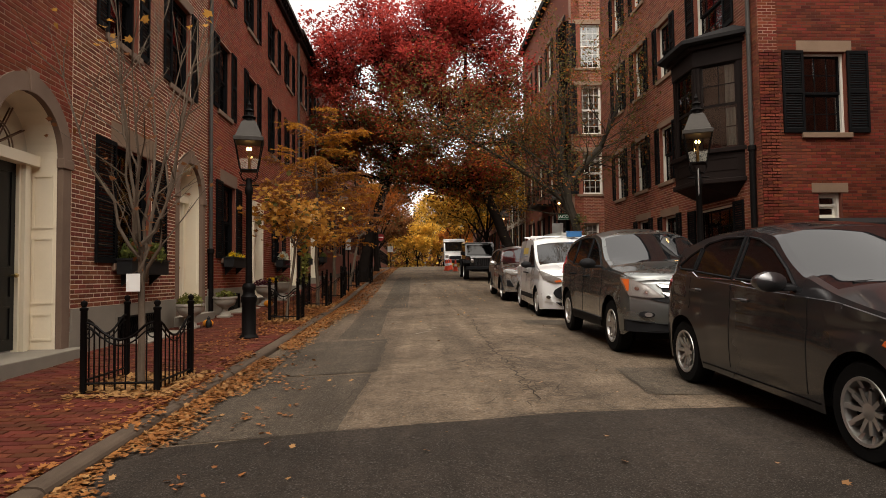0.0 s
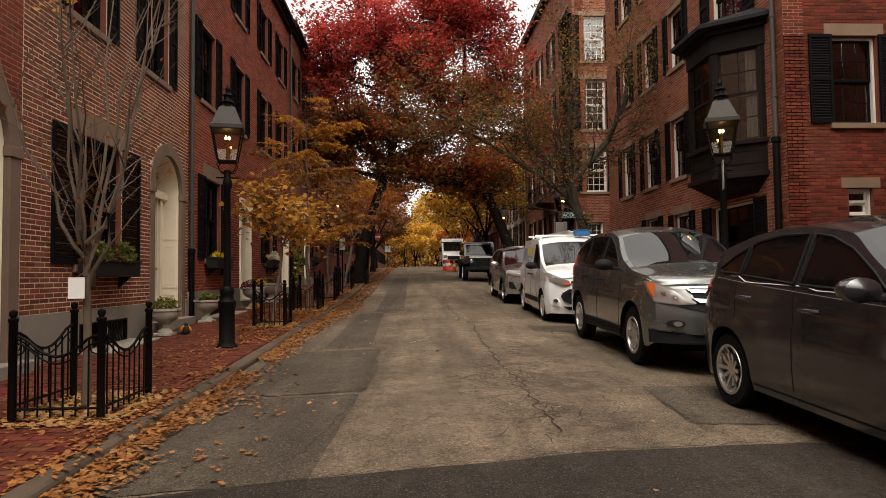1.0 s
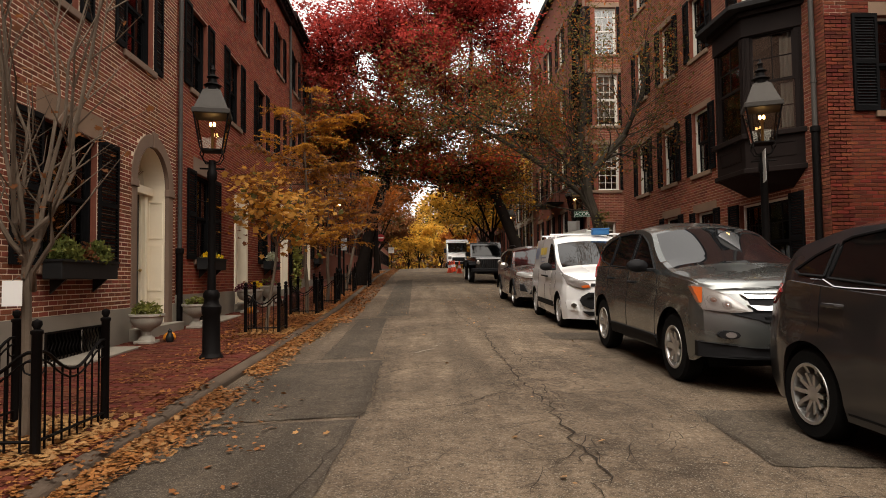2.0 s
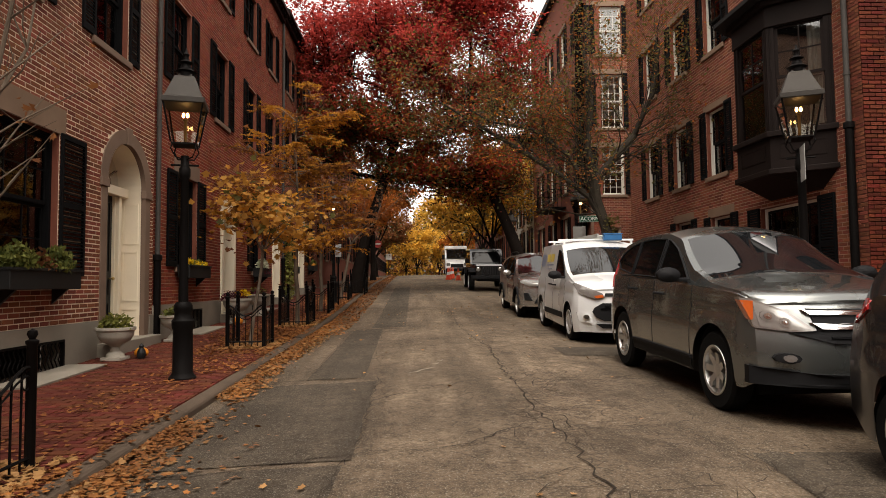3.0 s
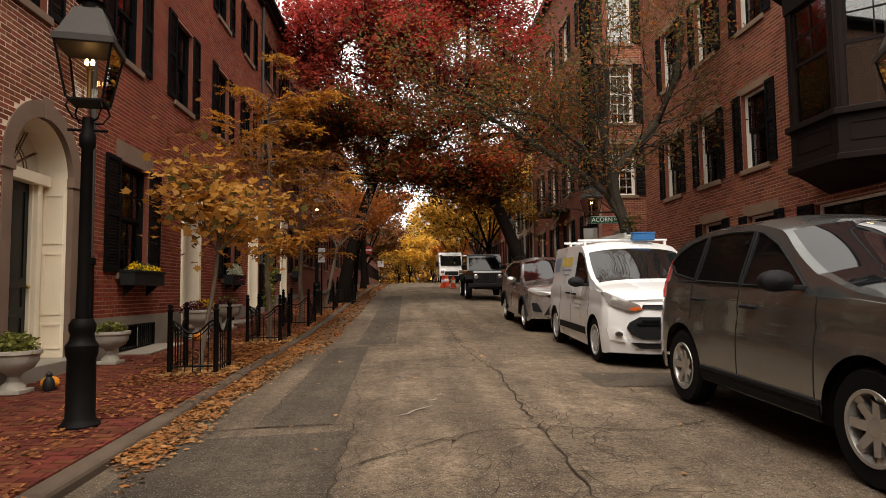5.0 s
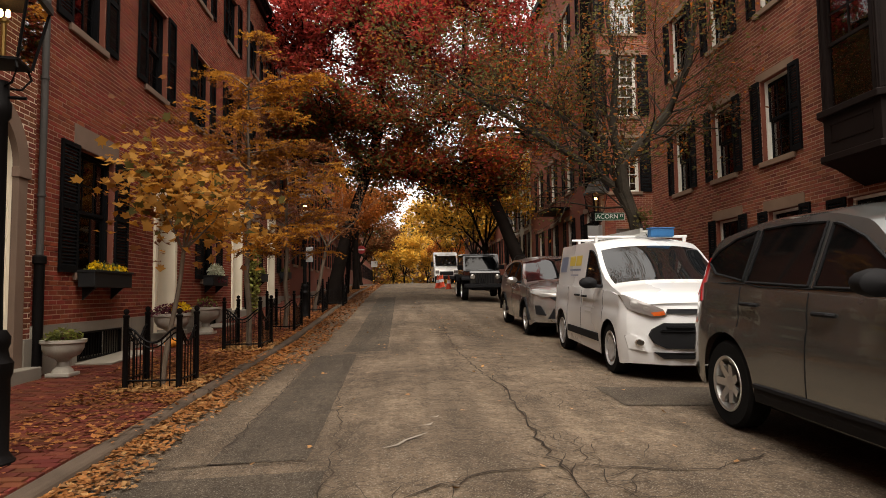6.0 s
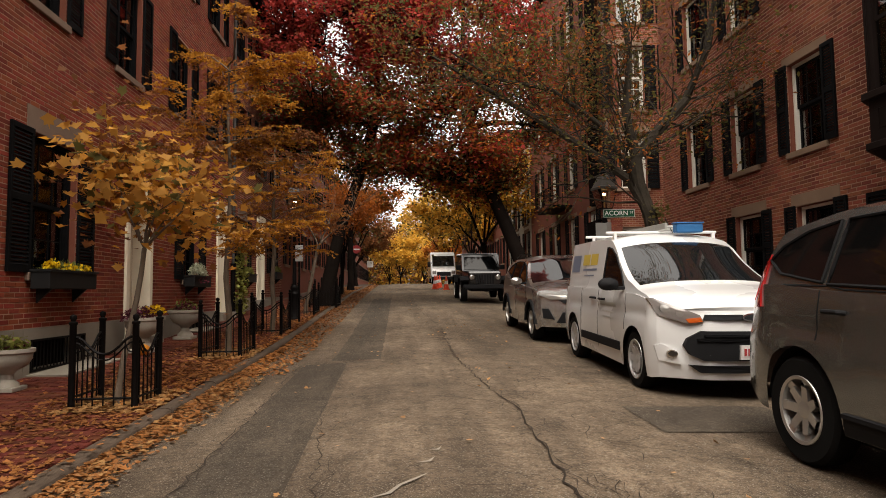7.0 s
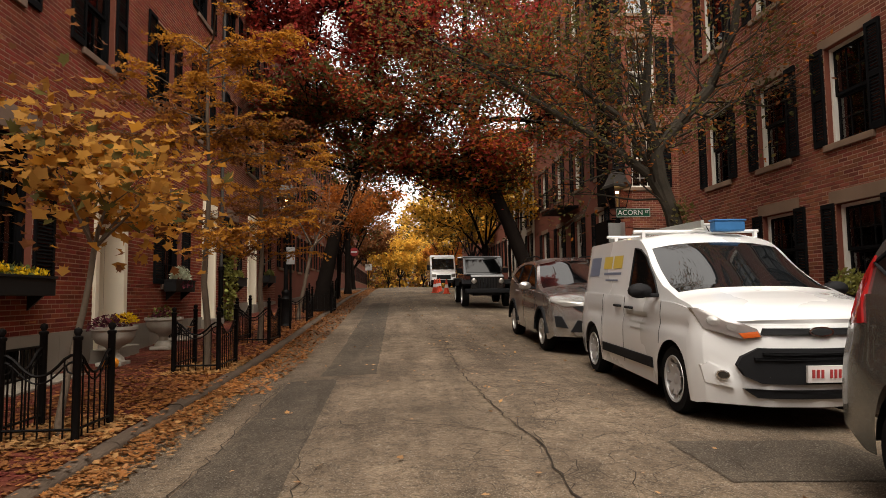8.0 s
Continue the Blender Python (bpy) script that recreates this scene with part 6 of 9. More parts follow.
def car(name, x, y_front, spec, label, turn=0.0):
    """A parked car facing down the street. s runs from the front to the rear, along +y.
    spec: L, W, wheels (s of the axles), r, top, belt, low tables, and what is glass."""
    L, W, r = spec["L"], spec["W"], spec["r"]
    yc = y_front + L / 2
    slope = math.degrees(math.atan2(ground_z(y_front + spec["axles"][1]) - ground_z(y_front + spec["axles"][0]), spec["axles"][1] - spec["axles"][0]))
    zc = road_z(x - W / 2, y_front + L / 2)
    c = thing(name, pose(x, yc, zc - 0.0, slope, 0, turn) @ Matrix.Translation((0, -L / 2, 0)), label, spec.get("category", "car"), "cars parked along the kerb")
    body = spec["paint"]
    top, belt = spec["top"], spec["belt"]
    arch = r + spec.get("arch", 0.055)
    stations = sorted({round(L * i / 64, 4) for i in range(65)} | {round(a + arch * math.sin(k * math.pi / 16), 4) for a in spec["axles"] for k in range(-8, 9)} | {0.04, 0.09, L - 0.04, L - 0.09} | set(spec["cuts"]))
    low = spec["low"]

    def low_z(s):
        z = smooth_lerp(low, s, 0.05)
        for a in spec["axles"]:
            if abs(s - a) < arch:
                z = max(z, r + math.sqrt(arch * arch - (s - a) ** 2) * 1.0)
        return z

    def half(s, z, zb, zt):
        """Half width of the body at height z."""
        nose = spec.get("nose", 0.55)
        end = 1.0
        if s < nose:
            end = 1 - spec.get("round_front", 0.07) * (1 - s / nose) ** 2.2
        tail = 0.5
        if s > L - tail:
            end = 1 - spec.get("round_rear", 0.06) * (1 - (L - s) / tail) ** 2.2
        w = W / 2 * end
        zm = 0.62
        if z <= zb:
            t = (z - zm) / 0.5
            w *= 1 - (0.05 * t * t if t < 0 else 0.045 * t * t)
            for a in spec["axles"]:
                flare = max(0, 1 - ((s - a) ** 2 + (z - r) ** 2) ** 0.5 / (arch + 0.22))
                w += 0.035 * flare
            crease = spec.get("crease", 0.0)
            if crease:
                w -= 0.014 * math.exp(-((z - crease - 0.05) / 0.05) ** 2)
        else:
            t0 = (zb - zm) / 0.5
            w *= 1 - 0.045 * t0 * t0
            w -= 0.02 + (z - zb) * spec.get("tumble", 0.34)
        return max(w, 0.05)

    bow, reach = spec.get("bow", 0.3), spec.get("reach", 0.6)

    def bowed(s, w, upper=0.0, z=0.55):
        """Where a point of the station s lies along the car: nose, windshield and tail are curved in plan, bumpers bulge in side view."""
        f = min(1, abs(w) / (W / 2))
        bulge = min(1.0, ((z - 0.56) / 0.45) ** 2)
        ahead = bow * f ** 2.6 * max(0, 1 - s / reach) ** 1.3
        behind = spec.get("bow_rear", 0.16) * f ** 3 * max(0, 1 - (L - s) / 0.7)
        mid = (spec["shield"][0] + spec["shield"][1]) / 2
        curve = upper * 0.3 * f ** 2.2 * math.exp(-((s - mid) / 0.6) ** 2)
        ahead += spec.get("rake", 0.09) * bulge * max(0, 1 - s / 0.5)
        behind += 0.07 * bulge * max(0, 1 - (L - s) / 0.5)
        return s + ahead + curve - behind

    NS, NG, NT = 12, 5, 14
    rows = []
    for s in stations:
        zt = smooth_lerp(top, s, 0.07)
        zb = min(smooth_lerp(belt, s, 0.05), zt - 0.02)
        zl = min(low_z(s), zb - 0.03)
        side = [(half(s, zl + (zb - zl) * k / NS, zb, zt), zl + (zb - zl) * k / NS) for k in range(NS + 1)]
        edge = zt - (0.06 if zt - zb > 0.2 else min(0.05, (zt - zb) * 0.6))
        gh = [(half(s, zb + 0.001 + (edge - zb - 0.001) * k / NG, zb, zt), zb + 0.001 + (edge - zb - 0.001) * k / NG) for k in range(NG + 1)]
        w0 = gh[-1][0]
        crown = spec.get("crown", 0.05)
        tp = [(w0 * (1 - k / NT), edge + (zt - edge) * (1 - (1 - k / NT) ** 3) + crown * 0.5 * (1 - (1 - k / NT) ** 2) - crown * 0.5 * 0) for k in range(1, NT + 1)]
        rows.append((s, side + gh + tp))
    n = len(rows[0][1])
    shield, rear, paintf = Shape(), Shape(), Shape()
    for sign in (-1, 1):
        for (s0, a), (s1, b) in zip(rows, rows[1:]):
            sm = (s0 + s1) / 2
            for k in range(n - 1):
                q = [(sign * w, bowed(s, w, min(1, max(0, (z - row[NS + 1][1]) / 0.15)), z), z) for s, (w, z), row in ((s0, a[k], a), (s0, a[k + 1], a), (s1, b[k + 1], b), (s1, b[k], b))]
                zone = paintf
                if k >= NS + 1 + NG:
                    if spec["shield"][0] < sm < spec["shield"][1] and k > NS + 1 + NG:
                        zone = shield
                    elif spec.get("rear") and spec["rear"][0] < sm < spec["rear"][1] and k > NS + 1 + NG:
                        zone = rear
                m = len(zone.v)
                zone.v += q
                zone.f.append((m, m + 1, m + 2, m + 3))
    for s, row in (rows[0], rows[-1]):
        m = len(paintf.v)
        ring = [(w, bowed(s, w, 0, z), z) for w, z in row]
        spine = [(0.0, bowed(s, 0, 0, z), z) for w, z in row]
        mid = [(w * 0.5, bowed(s, w * 0.5, 0, z), z) for w, z in row]
        for sign in (-1, 1):
            for p, q in ((ring, mid), (mid, spine)):
                for k in range(n - 1):
                    m = len(paintf.v)
                    paintf.v += [(sign * v[0], v[1], v[2]) for v in (p[k], p[k + 1], q[k + 1], q[k])]
                    paintf.f.append((m, m + 1, m + 2, m + 3))

    def finish(nm, shape, mat, lab=""):
        if not shape.f:
            return None
        me = bpy.data.meshes.new(nm)
        me.from_pydata(shape.v, [], shape.f)
        bm = bmesh.new()
        bm.from_mesh(me)
        bmesh.ops.remove_doubles(bm, verts=bm.verts, dist=0.0015)
        bmesh.ops.recalc_face_normals(bm, faces=bm.faces)
        for f in bm.faces:
            f.smooth = True
        for e in bm.edges:
            e.smooth = len(e.link_faces) == 2 and e.calc_face_angle(0) < radians(32)
        bm.to_mesh(me)
        bm.free()
        me.materials.append(mat)
        return part(nm, me, mat, c, lab)

    shell = finish("body", paintf, body)
    finish("windshield", shield, M_CARGLASS, "windshield reflecting the pale sky")
    finish("rear_window", rear, M_CARGLASS)

    def skin(y, z, lift=0.0):
        """A point on the flank at a place along the car and a height."""
        s = y
        for _ in range(8):
            zt = smooth_lerp(top, s, 0.07)
            zb = min(smooth_lerp(belt, s, 0.05), zt - 0.02)
            zz = min(z, zt - 0.095) if z > zb + 0.02 else z
            w = half(s, zz, zb, zt)
            s = y - (bowed(s, w, min(1, max(0, (zz - zb) / 0.15)), zz) - s)
        return w + lift, y, zz

    def side_piece(nm, outline, mat, sign, lab="", lift=0.006, parent=None):
        """A piece that lies on the flank: outline of (y, z), cut into strips that follow the curved side."""
        ys = [q[0] for q in outline]
        y0, y1 = min(ys) + 0.001, max(ys) - 0.001
        rows_ = []
        for k in range(25):
            y = y0 + (y1 - y0) * k / 24
            hit = []
            for (a0, b0), (a1, b1) in zip(outline, outline[1:] + outline[:1]):
                if (a0 - y) * (a1 - y) <= 0 and a0 != a1:
                    hit.append(b0 + (b1 - b0) * (y - a0) / (a1 - a0))
            lo, hi = min(hit), max(hit)
            pts = [skin(y, lo + (hi - lo) * m / 6, lift) for m in range(7)]
            back = [skin(y, lo, -0.01), *pts, skin(y, hi, -0.01)]
            rows_.append([(sign * a, b, c_) for a, b, c_ in back])
        return part(nm, Shape().grid(rows_), mat, parent or c, lab, smooth=True)

    for sign in (-1, 1):
        for outline in spec["dlo"]:
            pane = side_piece("side_window", outline, M_SIDEGLASS, sign, "dark side glass")
            ring = [skin(y, z, 0.008) for (a0, b0), (a1, b1) in zip(outline, outline[1:] + outline[:1]) for y, z in [(a0 + (a1 - a0) * m / 5, b0 + (b1 - b0) * m / 5) for m in range(5)]]
            ring.append(ring[0])
            part("window_seal", Shape().tube([(sign * a, b, c_) for a, b, c_ in ring], 0.011, 5), spec.get("seal", M_TRIM), pane)
    # underside and wheel wells
    part("underbody", Shape().box(-W / 2 + 0.24, W / 2 - 0.24, 0.6, L - 0.6, 0.2, 0.6), M_TRIM, c)
    for a in spec["axles"]:
        for sign in (-1, 1):
            s = Shape()
            p, q = sorted((sign * (W / 2 - 0.3), sign * (W / 2 - 0.06)))
            for k in range(12):
                t0, t1 = math.pi * k / 12, math.pi * (k + 1) / 12
                m = len(s.v)
                rr = arch + 0.004
                s.v += [(p, a + rr * math.cos(t0), r + rr * math.sin(t0)), (q, a + rr * math.cos(t0), r + rr * math.sin(t0)), (q, a + rr * math.cos(t1), r + rr * math.sin(t1)), (p, a + rr * math.cos(t1), r + rr * math.sin(t1))]
                s.f.append((m, m + 1, m + 2, m + 3))
            part("wheel_arch", s, M_TRIM, c)
    for a in spec["axles"]:
        for sign in (-1, 1):
            wheel(c, sign * (W / 2 - 0.115), a, r, r, spec["spokes"], spec.get("rim", M_ALLOY), sign, rim=spec.get("rim_size", 0.65), wide=spec.get("spoke_wide", 0.2))

    def on_side(s, z):
        zt = smooth_lerp(top, s, 0.07)
        return half(s, z, min(smooth_lerp(belt, s, 0.05), zt - 0.02), zt)
    # door seams, handles, mirrors
    for sign in (-1, 1):
        for s in spec["seams"]:
            sh = Shape()
            z0, z1 = low_z(s) + 0.1, lerp(belt, s)
            pts = [(sign * w_, y_, z_) for w_, y_, z_ in [skin(s, z0 + (z1 - z0) * k / 10, 0.0005) for k in range(11)]]
            sh.tube(pts, 0.004, 4)
            part("door_seam", sh, M_TRIM, c)
        for s in spec["handles"]:
            z = lerp(belt, s) - spec.get("handle_drop", 0.13)
            w = on_side(s, z)
            sh = Shape().tube([(sign * (w - 0.005), s - 0.1, z), (sign * (w + 0.03), s - 0.07, z + 0.005), (sign * (w + 0.035), s + 0.06, z + 0.005), (sign * (w - 0.005), s + 0.1, z)], 0.016, 8)
            part("door_handle", sh, spec.get("handle_mat", body), c, smooth=True)
        s = spec["mirror"]
        z = lerp(belt, s + 0.1) + 0.1
        w = on_side(s, z - 0.12)
        mm = part("mirror", Shape().lathe([(0.03, -0.06), (0.085, -0.055), (0.1, 0.0), (0.095, 0.05), (0.05, 0.085), (0.0, 0.095)], 14, axis=1), spec.get("mirror_mat", body), c, smooth=True)
        mm.matrix_basis = pose(sign * (w + 0.17), s + 0.05, z, 180) @ Matrix.Diagonal((1.25, 1, 0.8, 1))
        part("mirror_stalk", Shape().box(min(sign * (w - 0.04), sign * (w + 0.12)), max(sign * (w - 0.04), sign * (w + 0.12)), s + 0.02, s + 0.09, z - 0.07, z - 0.03), M_TRIM, c, bevel=0.01)
        # belt line strip
        sh = Shape()
        a, b = min(q[0] for q in spec["dlo"][0]), max(q[0] for q in spec["dlo"][-1])
        pts = []
        for k in range(15):
            q = a + (b - a) * 0.9 * k / 14
            w_, y_, z_ = skin(q, min(p_[1] for o_ in spec["dlo"] for p_ in o_ if abs(p_[0] - q) < 0.7) - 0.012, 0.004)
            pts.append((sign * w_, y_, z_))
        sh.tube(pts, 0.006, 4)
        part("belt_strip", sh, spec.get("strip", M_TRIM), c)

    def nose(z):
        """How far back the middle of the nose lies at a height."""
        if z <= top[0][1]:
            return 0.0
        for k in range(200):
            if smooth_lerp(top, k * 0.01, 0.07) > z:
                return k * 0.01
        return 2.0

    def panel(nm, outline, mat, lab="", lift=0.012, depth=0.05, rings=1, parent=None):
        """A piece that lies on the front: outline of (x, z), finely cut so that it follows the bowed nose."""
        fine = []
        for (x0, z0), (x1, z1) in zip(outline, outline[1:] + outline[:1]):
            m = max(1, int(abs(x1 - x0) / 0.08))
            fine += [(x0 + (x1 - x0) * k / m, z0 + (z1 - z0) * k / m) for k in range(m)]
        cx, cz = sum(p[0] for p in fine) / len(fine), sum(p[1] for p in fine) / len(fine)
        sh = Shape()
        k = len(fine)
        levels = []
        for f in (1.0, 0.66, 0.33):
            levels.append([(cx + (x - cx) * f, cz + (z - cz) * f) for x, z in fine])
        put = lambda x, z, out: (x, bowed(nose(z), x, 0, z) - out, z)
        sh.v = [put(x, z, -depth) for x, z in fine] + [put(x, z, lift) for lv in levels for x, z in lv] + [put(cx, cz, lift + 0.003)]
        for r_ in range(3):
            for i in range(k):
                a, b2 = r_ * k + i, r_ * k + (i + 1) % k
                sh.f.append((a, b2, b2 + k, a + k))
        sh.f += [(3 * k + i, 3 * k + (i + 1) % k, 4 * k) for i in range(k)]
        return part(nm, sh, mat, parent or c, lab, smooth=True)
    for nm, outline, mat, lab, lift, both in spec["front"]:
        ob = panel(nm, outline, mat, lab, lift)
        if both:
            panel(nm, mirrored(outline), mat, lab, lift)
    return c, on_side, side_piece, panel


def mirrored(outline):
    return [(-x, z) for x, z in outline]


GREY_PAINT = paint("graphite_metallic_paint", (0.034, 0.034, 0.037), 0.55)
GREEN_GREY = paint("grey_green_metallic_paint", (0.20, 0.212, 0.206), 0.85)
WHITE_PAINT = paint("white_van_paint", (0.66, 0.66, 0.655), 0.0)
SILVER_PAINT = paint("silver_grey_metallic_paint", (0.48, 0.47, 0.455), 0.85)
BLACK_PAINT = paint("black_car_paint", (0.006, 0.006, 0.006), 0.0)

def bar(x0, x1, z0, z1):
    return [(x0, z0), (x1, z0), (x1, z1), (x0, z1)]


def side_window_trim(c, spec, on_side, sign, s0, s1, z, radius, mat, name):
    s = Shape()
    s.tube([(sign * (on_side(s0 + (s1 - s0) * k / 16, z) + 0.004), s0 + (s1 - s0) * k / 16, z) for k in range(17)], radius, 5)
    part(name, s, mat, c)


# compact hatchback
HATCH = dict(L=4.5, W=1.77, r=0.325, axles=(0.93, 3.57), paint=GREY_PAINT, spokes=10, spoke_wide=0.11, tumble=0.36, rake=0.1,
             top=[(0, 0.70), (0.06, 0.78), (0.3, 0.90), (1.22, 1.1), (2.1, 1.54), (2.6, 1.605), (3.4, 1.57), (3.95, 1.43), (4.3, 1.13), (4.5, 0.98)],
             belt=[(0, 0.68), (0.3, 0.86), (1.2, 1.0), (2.0, 1.03), (3.2, 1.09), (3.9, 1.14), (4.5, 0.95)],
             low=[(0, 0.26), (0.3, 0.21), (4.2, 0.23), (4.5, 0.36)], cuts=(1.45, 2.55, 2.62, 3.35),
             dlo=[[(1.72, 1.09), (1.9, 1.22), (2.15, 1.37), (2.4, 1.46), (2.58, 1.485), (2.6, 1.115)],
                  [(2.68, 1.12), (2.66, 1.49), (3.0, 1.49), (3.3, 1.45), (3.38, 1.42), (3.42, 1.165)],
                  [(3.47, 1.175), (3.44, 1.4), (3.62, 1.33), (3.82, 1.215), (3.76, 1.185)]],
             shield=(1.24, 2.1), rear=(3.97, 4.3), seams=(1.5, 2.62, 3.45), handles=(2.42, 3.3), handle_drop=0.12, mirror=1.66, crease=0.78, bow_rear=0.42, round_rear=0.1, strip=M_CHROME,
             front=[("headlight", [(0.42, 0.72), (0.72, 0.76), (0.82, 0.88), (0.66, 0.88), (0.42, 0.8)], M_LENS, "clear headlight", 0.015, True),
                    ("grille", bar(-0.4, 0.4, 0.32, 0.54), M_TRIM, "black grille", 0.01, False)])
hatch, on_side, side_piece, panel = car("hatchback_car", 3.70, 2.97, HATCH, "dark graphite hatchback car parked at the kerb")
part("wiper", Shape().tube([(-0.62, 1.36, 1.125), (-0.15, 1.33, 1.155), (0.2, 1.37, 1.175)], 0.012, 5), M_TRIM, hatch)
for sign in (-1, 1):
    side_piece("tail_light", [(3.92, 1.04), (4.06, 0.96), (4.1, 1.02), (4.04, 1.12), (3.94, 1.1)], M_REDLENS, sign, "red tail light", 0.014)
    side_piece("side_marker", [(0.62, 0.74), (0.74, 0.77), (0.72, 0.80), (0.6, 0.78)], M_AMBER, sign, "amber side marker", 0.012)
    # thin black strip laid on the flank as the sill's shadow line
    side_piece("sill_shadow_gap", [(1.35, 0.27), (3.15, 0.27), (3.15, 0.285), (1.35, 0.285)], M_TRIM, sign, "", 0.004)

def disc(x, z, r, flat=1.0, n=10):
    return [(x + r * math.cos(6.2832 * k / n), z + r * flat * math.sin(6.2832 * k / n)) for k in range(n)]


SUV = dict(L=4.52, W=1.82, r=0.36, axles=(0.95, 3.55), paint=GREEN_GREY, spokes=7, spoke_wide=0.2, arch=0.07, rim_size=0.61, handle_mat=M_TRIM, mirror_mat=M_TRIM, tumble=0.34, rake=0.13,
           top=[(0, 0.99), (0.03, 1.04), (0.14, 1.08), (0.3, 1.105), (1.12, 1.215), (2.0, 1.67), (2.5, 1.755), (3.4, 1.745), (4.0, 1.64), (4.4, 1.27), (4.52, 1.02)],
           belt=[(0, 0.97), (0.14, 1.05), (1.1, 1.12), (2.0, 1.13), (3.4, 1.17), (3.8, 1.2), (4.2, 1.2), (4.57, 1.0)],
           low=[(0, 0.36), (0.3, 0.29), (4.2, 0.3), (4.57, 0.42)], cuts=(1.35, 2.45, 2.53, 3.4),
           dlo=[[(1.62, 1.18), (1.85, 1.34), (2.1, 1.5), (2.35, 1.6), (2.44, 1.62), (2.46, 1.185)],
                [(2.53, 1.19), (2.51, 1.63), (2.9, 1.645), (3.28, 1.63), (3.32, 1.21)],
                [(3.38, 1.22), (3.35, 1.625), (3.65, 1.575), (3.9, 1.48), (4.02, 1.38), (3.85, 1.28)]],
           shield=(1.14, 2.0), rear=(4.04, 4.4), seams=(1.45, 2.48, 3.36), handles=(2.3, 3.2), mirror=1.6, bow_rear=0.33, round_rear=0.08,
           bow=0.36, reach=0.62, crease=0.86,
           front=[("headlight", [(0.48, 0.80), (0.64, 0.785), (0.85, 0.81), (0.905, 1.05), (0.84, 1.045), (0.64, 0.95)], M_LENS_GREY, "clear headlight with amber corner", 0.02, True),
                  ("headlamp_glass", [(0.52, 0.81), (0.66, 0.797), (0.82, 0.825), (0.83, 1.02), (0.66, 0.94)], M_LENS, "", 0.026, True),
                  ("indicator", [(0.85, 0.88), (0.865, 0.87), (0.904, 1.03), (0.825, 1.025)], M_AMBER, "amber indicator lens", 0.03, True),
                  ("headlamp_bulb", disc(0.765, 0.905, 0.046), M_LENS_GREY, "", 0.034, True), ("headlamp_bulb", disc(0.67, 0.86, 0.036), M_LENS_GREY, "", 0.034, True),
                  ("headlamp_core", disc(0.765, 0.905, 0.024), M_CHROME, "", 0.04, True), ("headlamp_core", disc(0.67, 0.86, 0.018), M_CHROME, "", 0.04, True),
                  ("grille", [(-0.36, 0.7), (0.4, 0.7), (0.64, 0.775), (0.46, 0.8), (0.5, 0.97), (-0.5, 0.97), (-0.46, 0.8), (-0.64, 0.775)], M_TRIM, "black grille", 0.012, False),
                  ("grille_bar", [(-0.5, 0.925), (0.5, 0.925), (0.54, 0.96), (-0.54, 0.96)], M_CHROME, "chrome bar", 0.03, False),
                  ("grille_bar", [(-0.44, 0.815), (0.44, 0.815), (0.5, 0.86), (-0.5, 0.86)], M_CHROME, "chrome bar", 0.034, False),
                  ("badge", bar(-0.075, 0.075, 0.83, 0.95), M_CHROME, "plain chrome badge", 0.045, False),
                  ("grille_slat", bar(-0.38, 0.38, 0.74, 0.755), M_SHUTTER, "", 0.02, False),
                  ("lower_bumper", [(-0.89, 0.35), (0.89, 0.35), (0.9, 0.5), (0.5, 0.46), (-0.5, 0.46), (-0.9, 0.5)], M_TRIM, "black lower bumper", 0.02, False),
                  ("fog_bezel", disc(0.67, 0.575, 0.085, 0.5), M_TRIM, "black oval fog light bezel", 0.012, True),
                  ("fog_light", disc(0.66, 0.575, 0.042, 0.7), M_LENS_GREY, "", 0.02, True),
                  ("number_plate", bar(-0.16, 0.16, 0.53, 0.66), M_PLATE, "pale plate with unreadable bars", 0.03, False),
                  ("plate_bar", bar(-0.12, 0.12, 0.57, 0.62), M_PLATEBAR, "", 0.04, False)])
suv, on_side, side_piece, panel = car("suv_car", 3.66, 7.8, SUV, "grey-green SUV with amber corner lights parked at the kerb", -0.6)
for sign in (-1, 1):
    side_window_trim(suv, SUV, on_side, sign, 1.4, 3.1, 0.42, 0.022, M_TRIM, "sill_moulding")
    s = Shape()
    s.grid([[(sign * (on_side(1.4 + 1.7 * k / 16, z) + off), 1.4 + 1.7 * k / 16, z) for k in range(17)] for z, off in ((0.415, -0.01), (0.41, 0.009), (0.36, 0.011), (0.3, 0.006), (0.295, -0.02))])
    part("sill_cladding", s, M_TRIM, suv, "black plastic sill cladding")
    side_piece("tail_light", [(4.0, 1.03), (4.14, 1.02), (4.15, 1.25), (4.08, 1.5), (4.03, 1.5), (4.06, 1.27)], M_REDLENS, sign, "tall red tail light", 0.014)
part("wiper", Shape().tube([(-0.62, 1.27, 1.225), (-0.2, 1.2, 1.25), (0.15, 1.23, 1.27)], 0.012, 5), M_TRIM, suv)

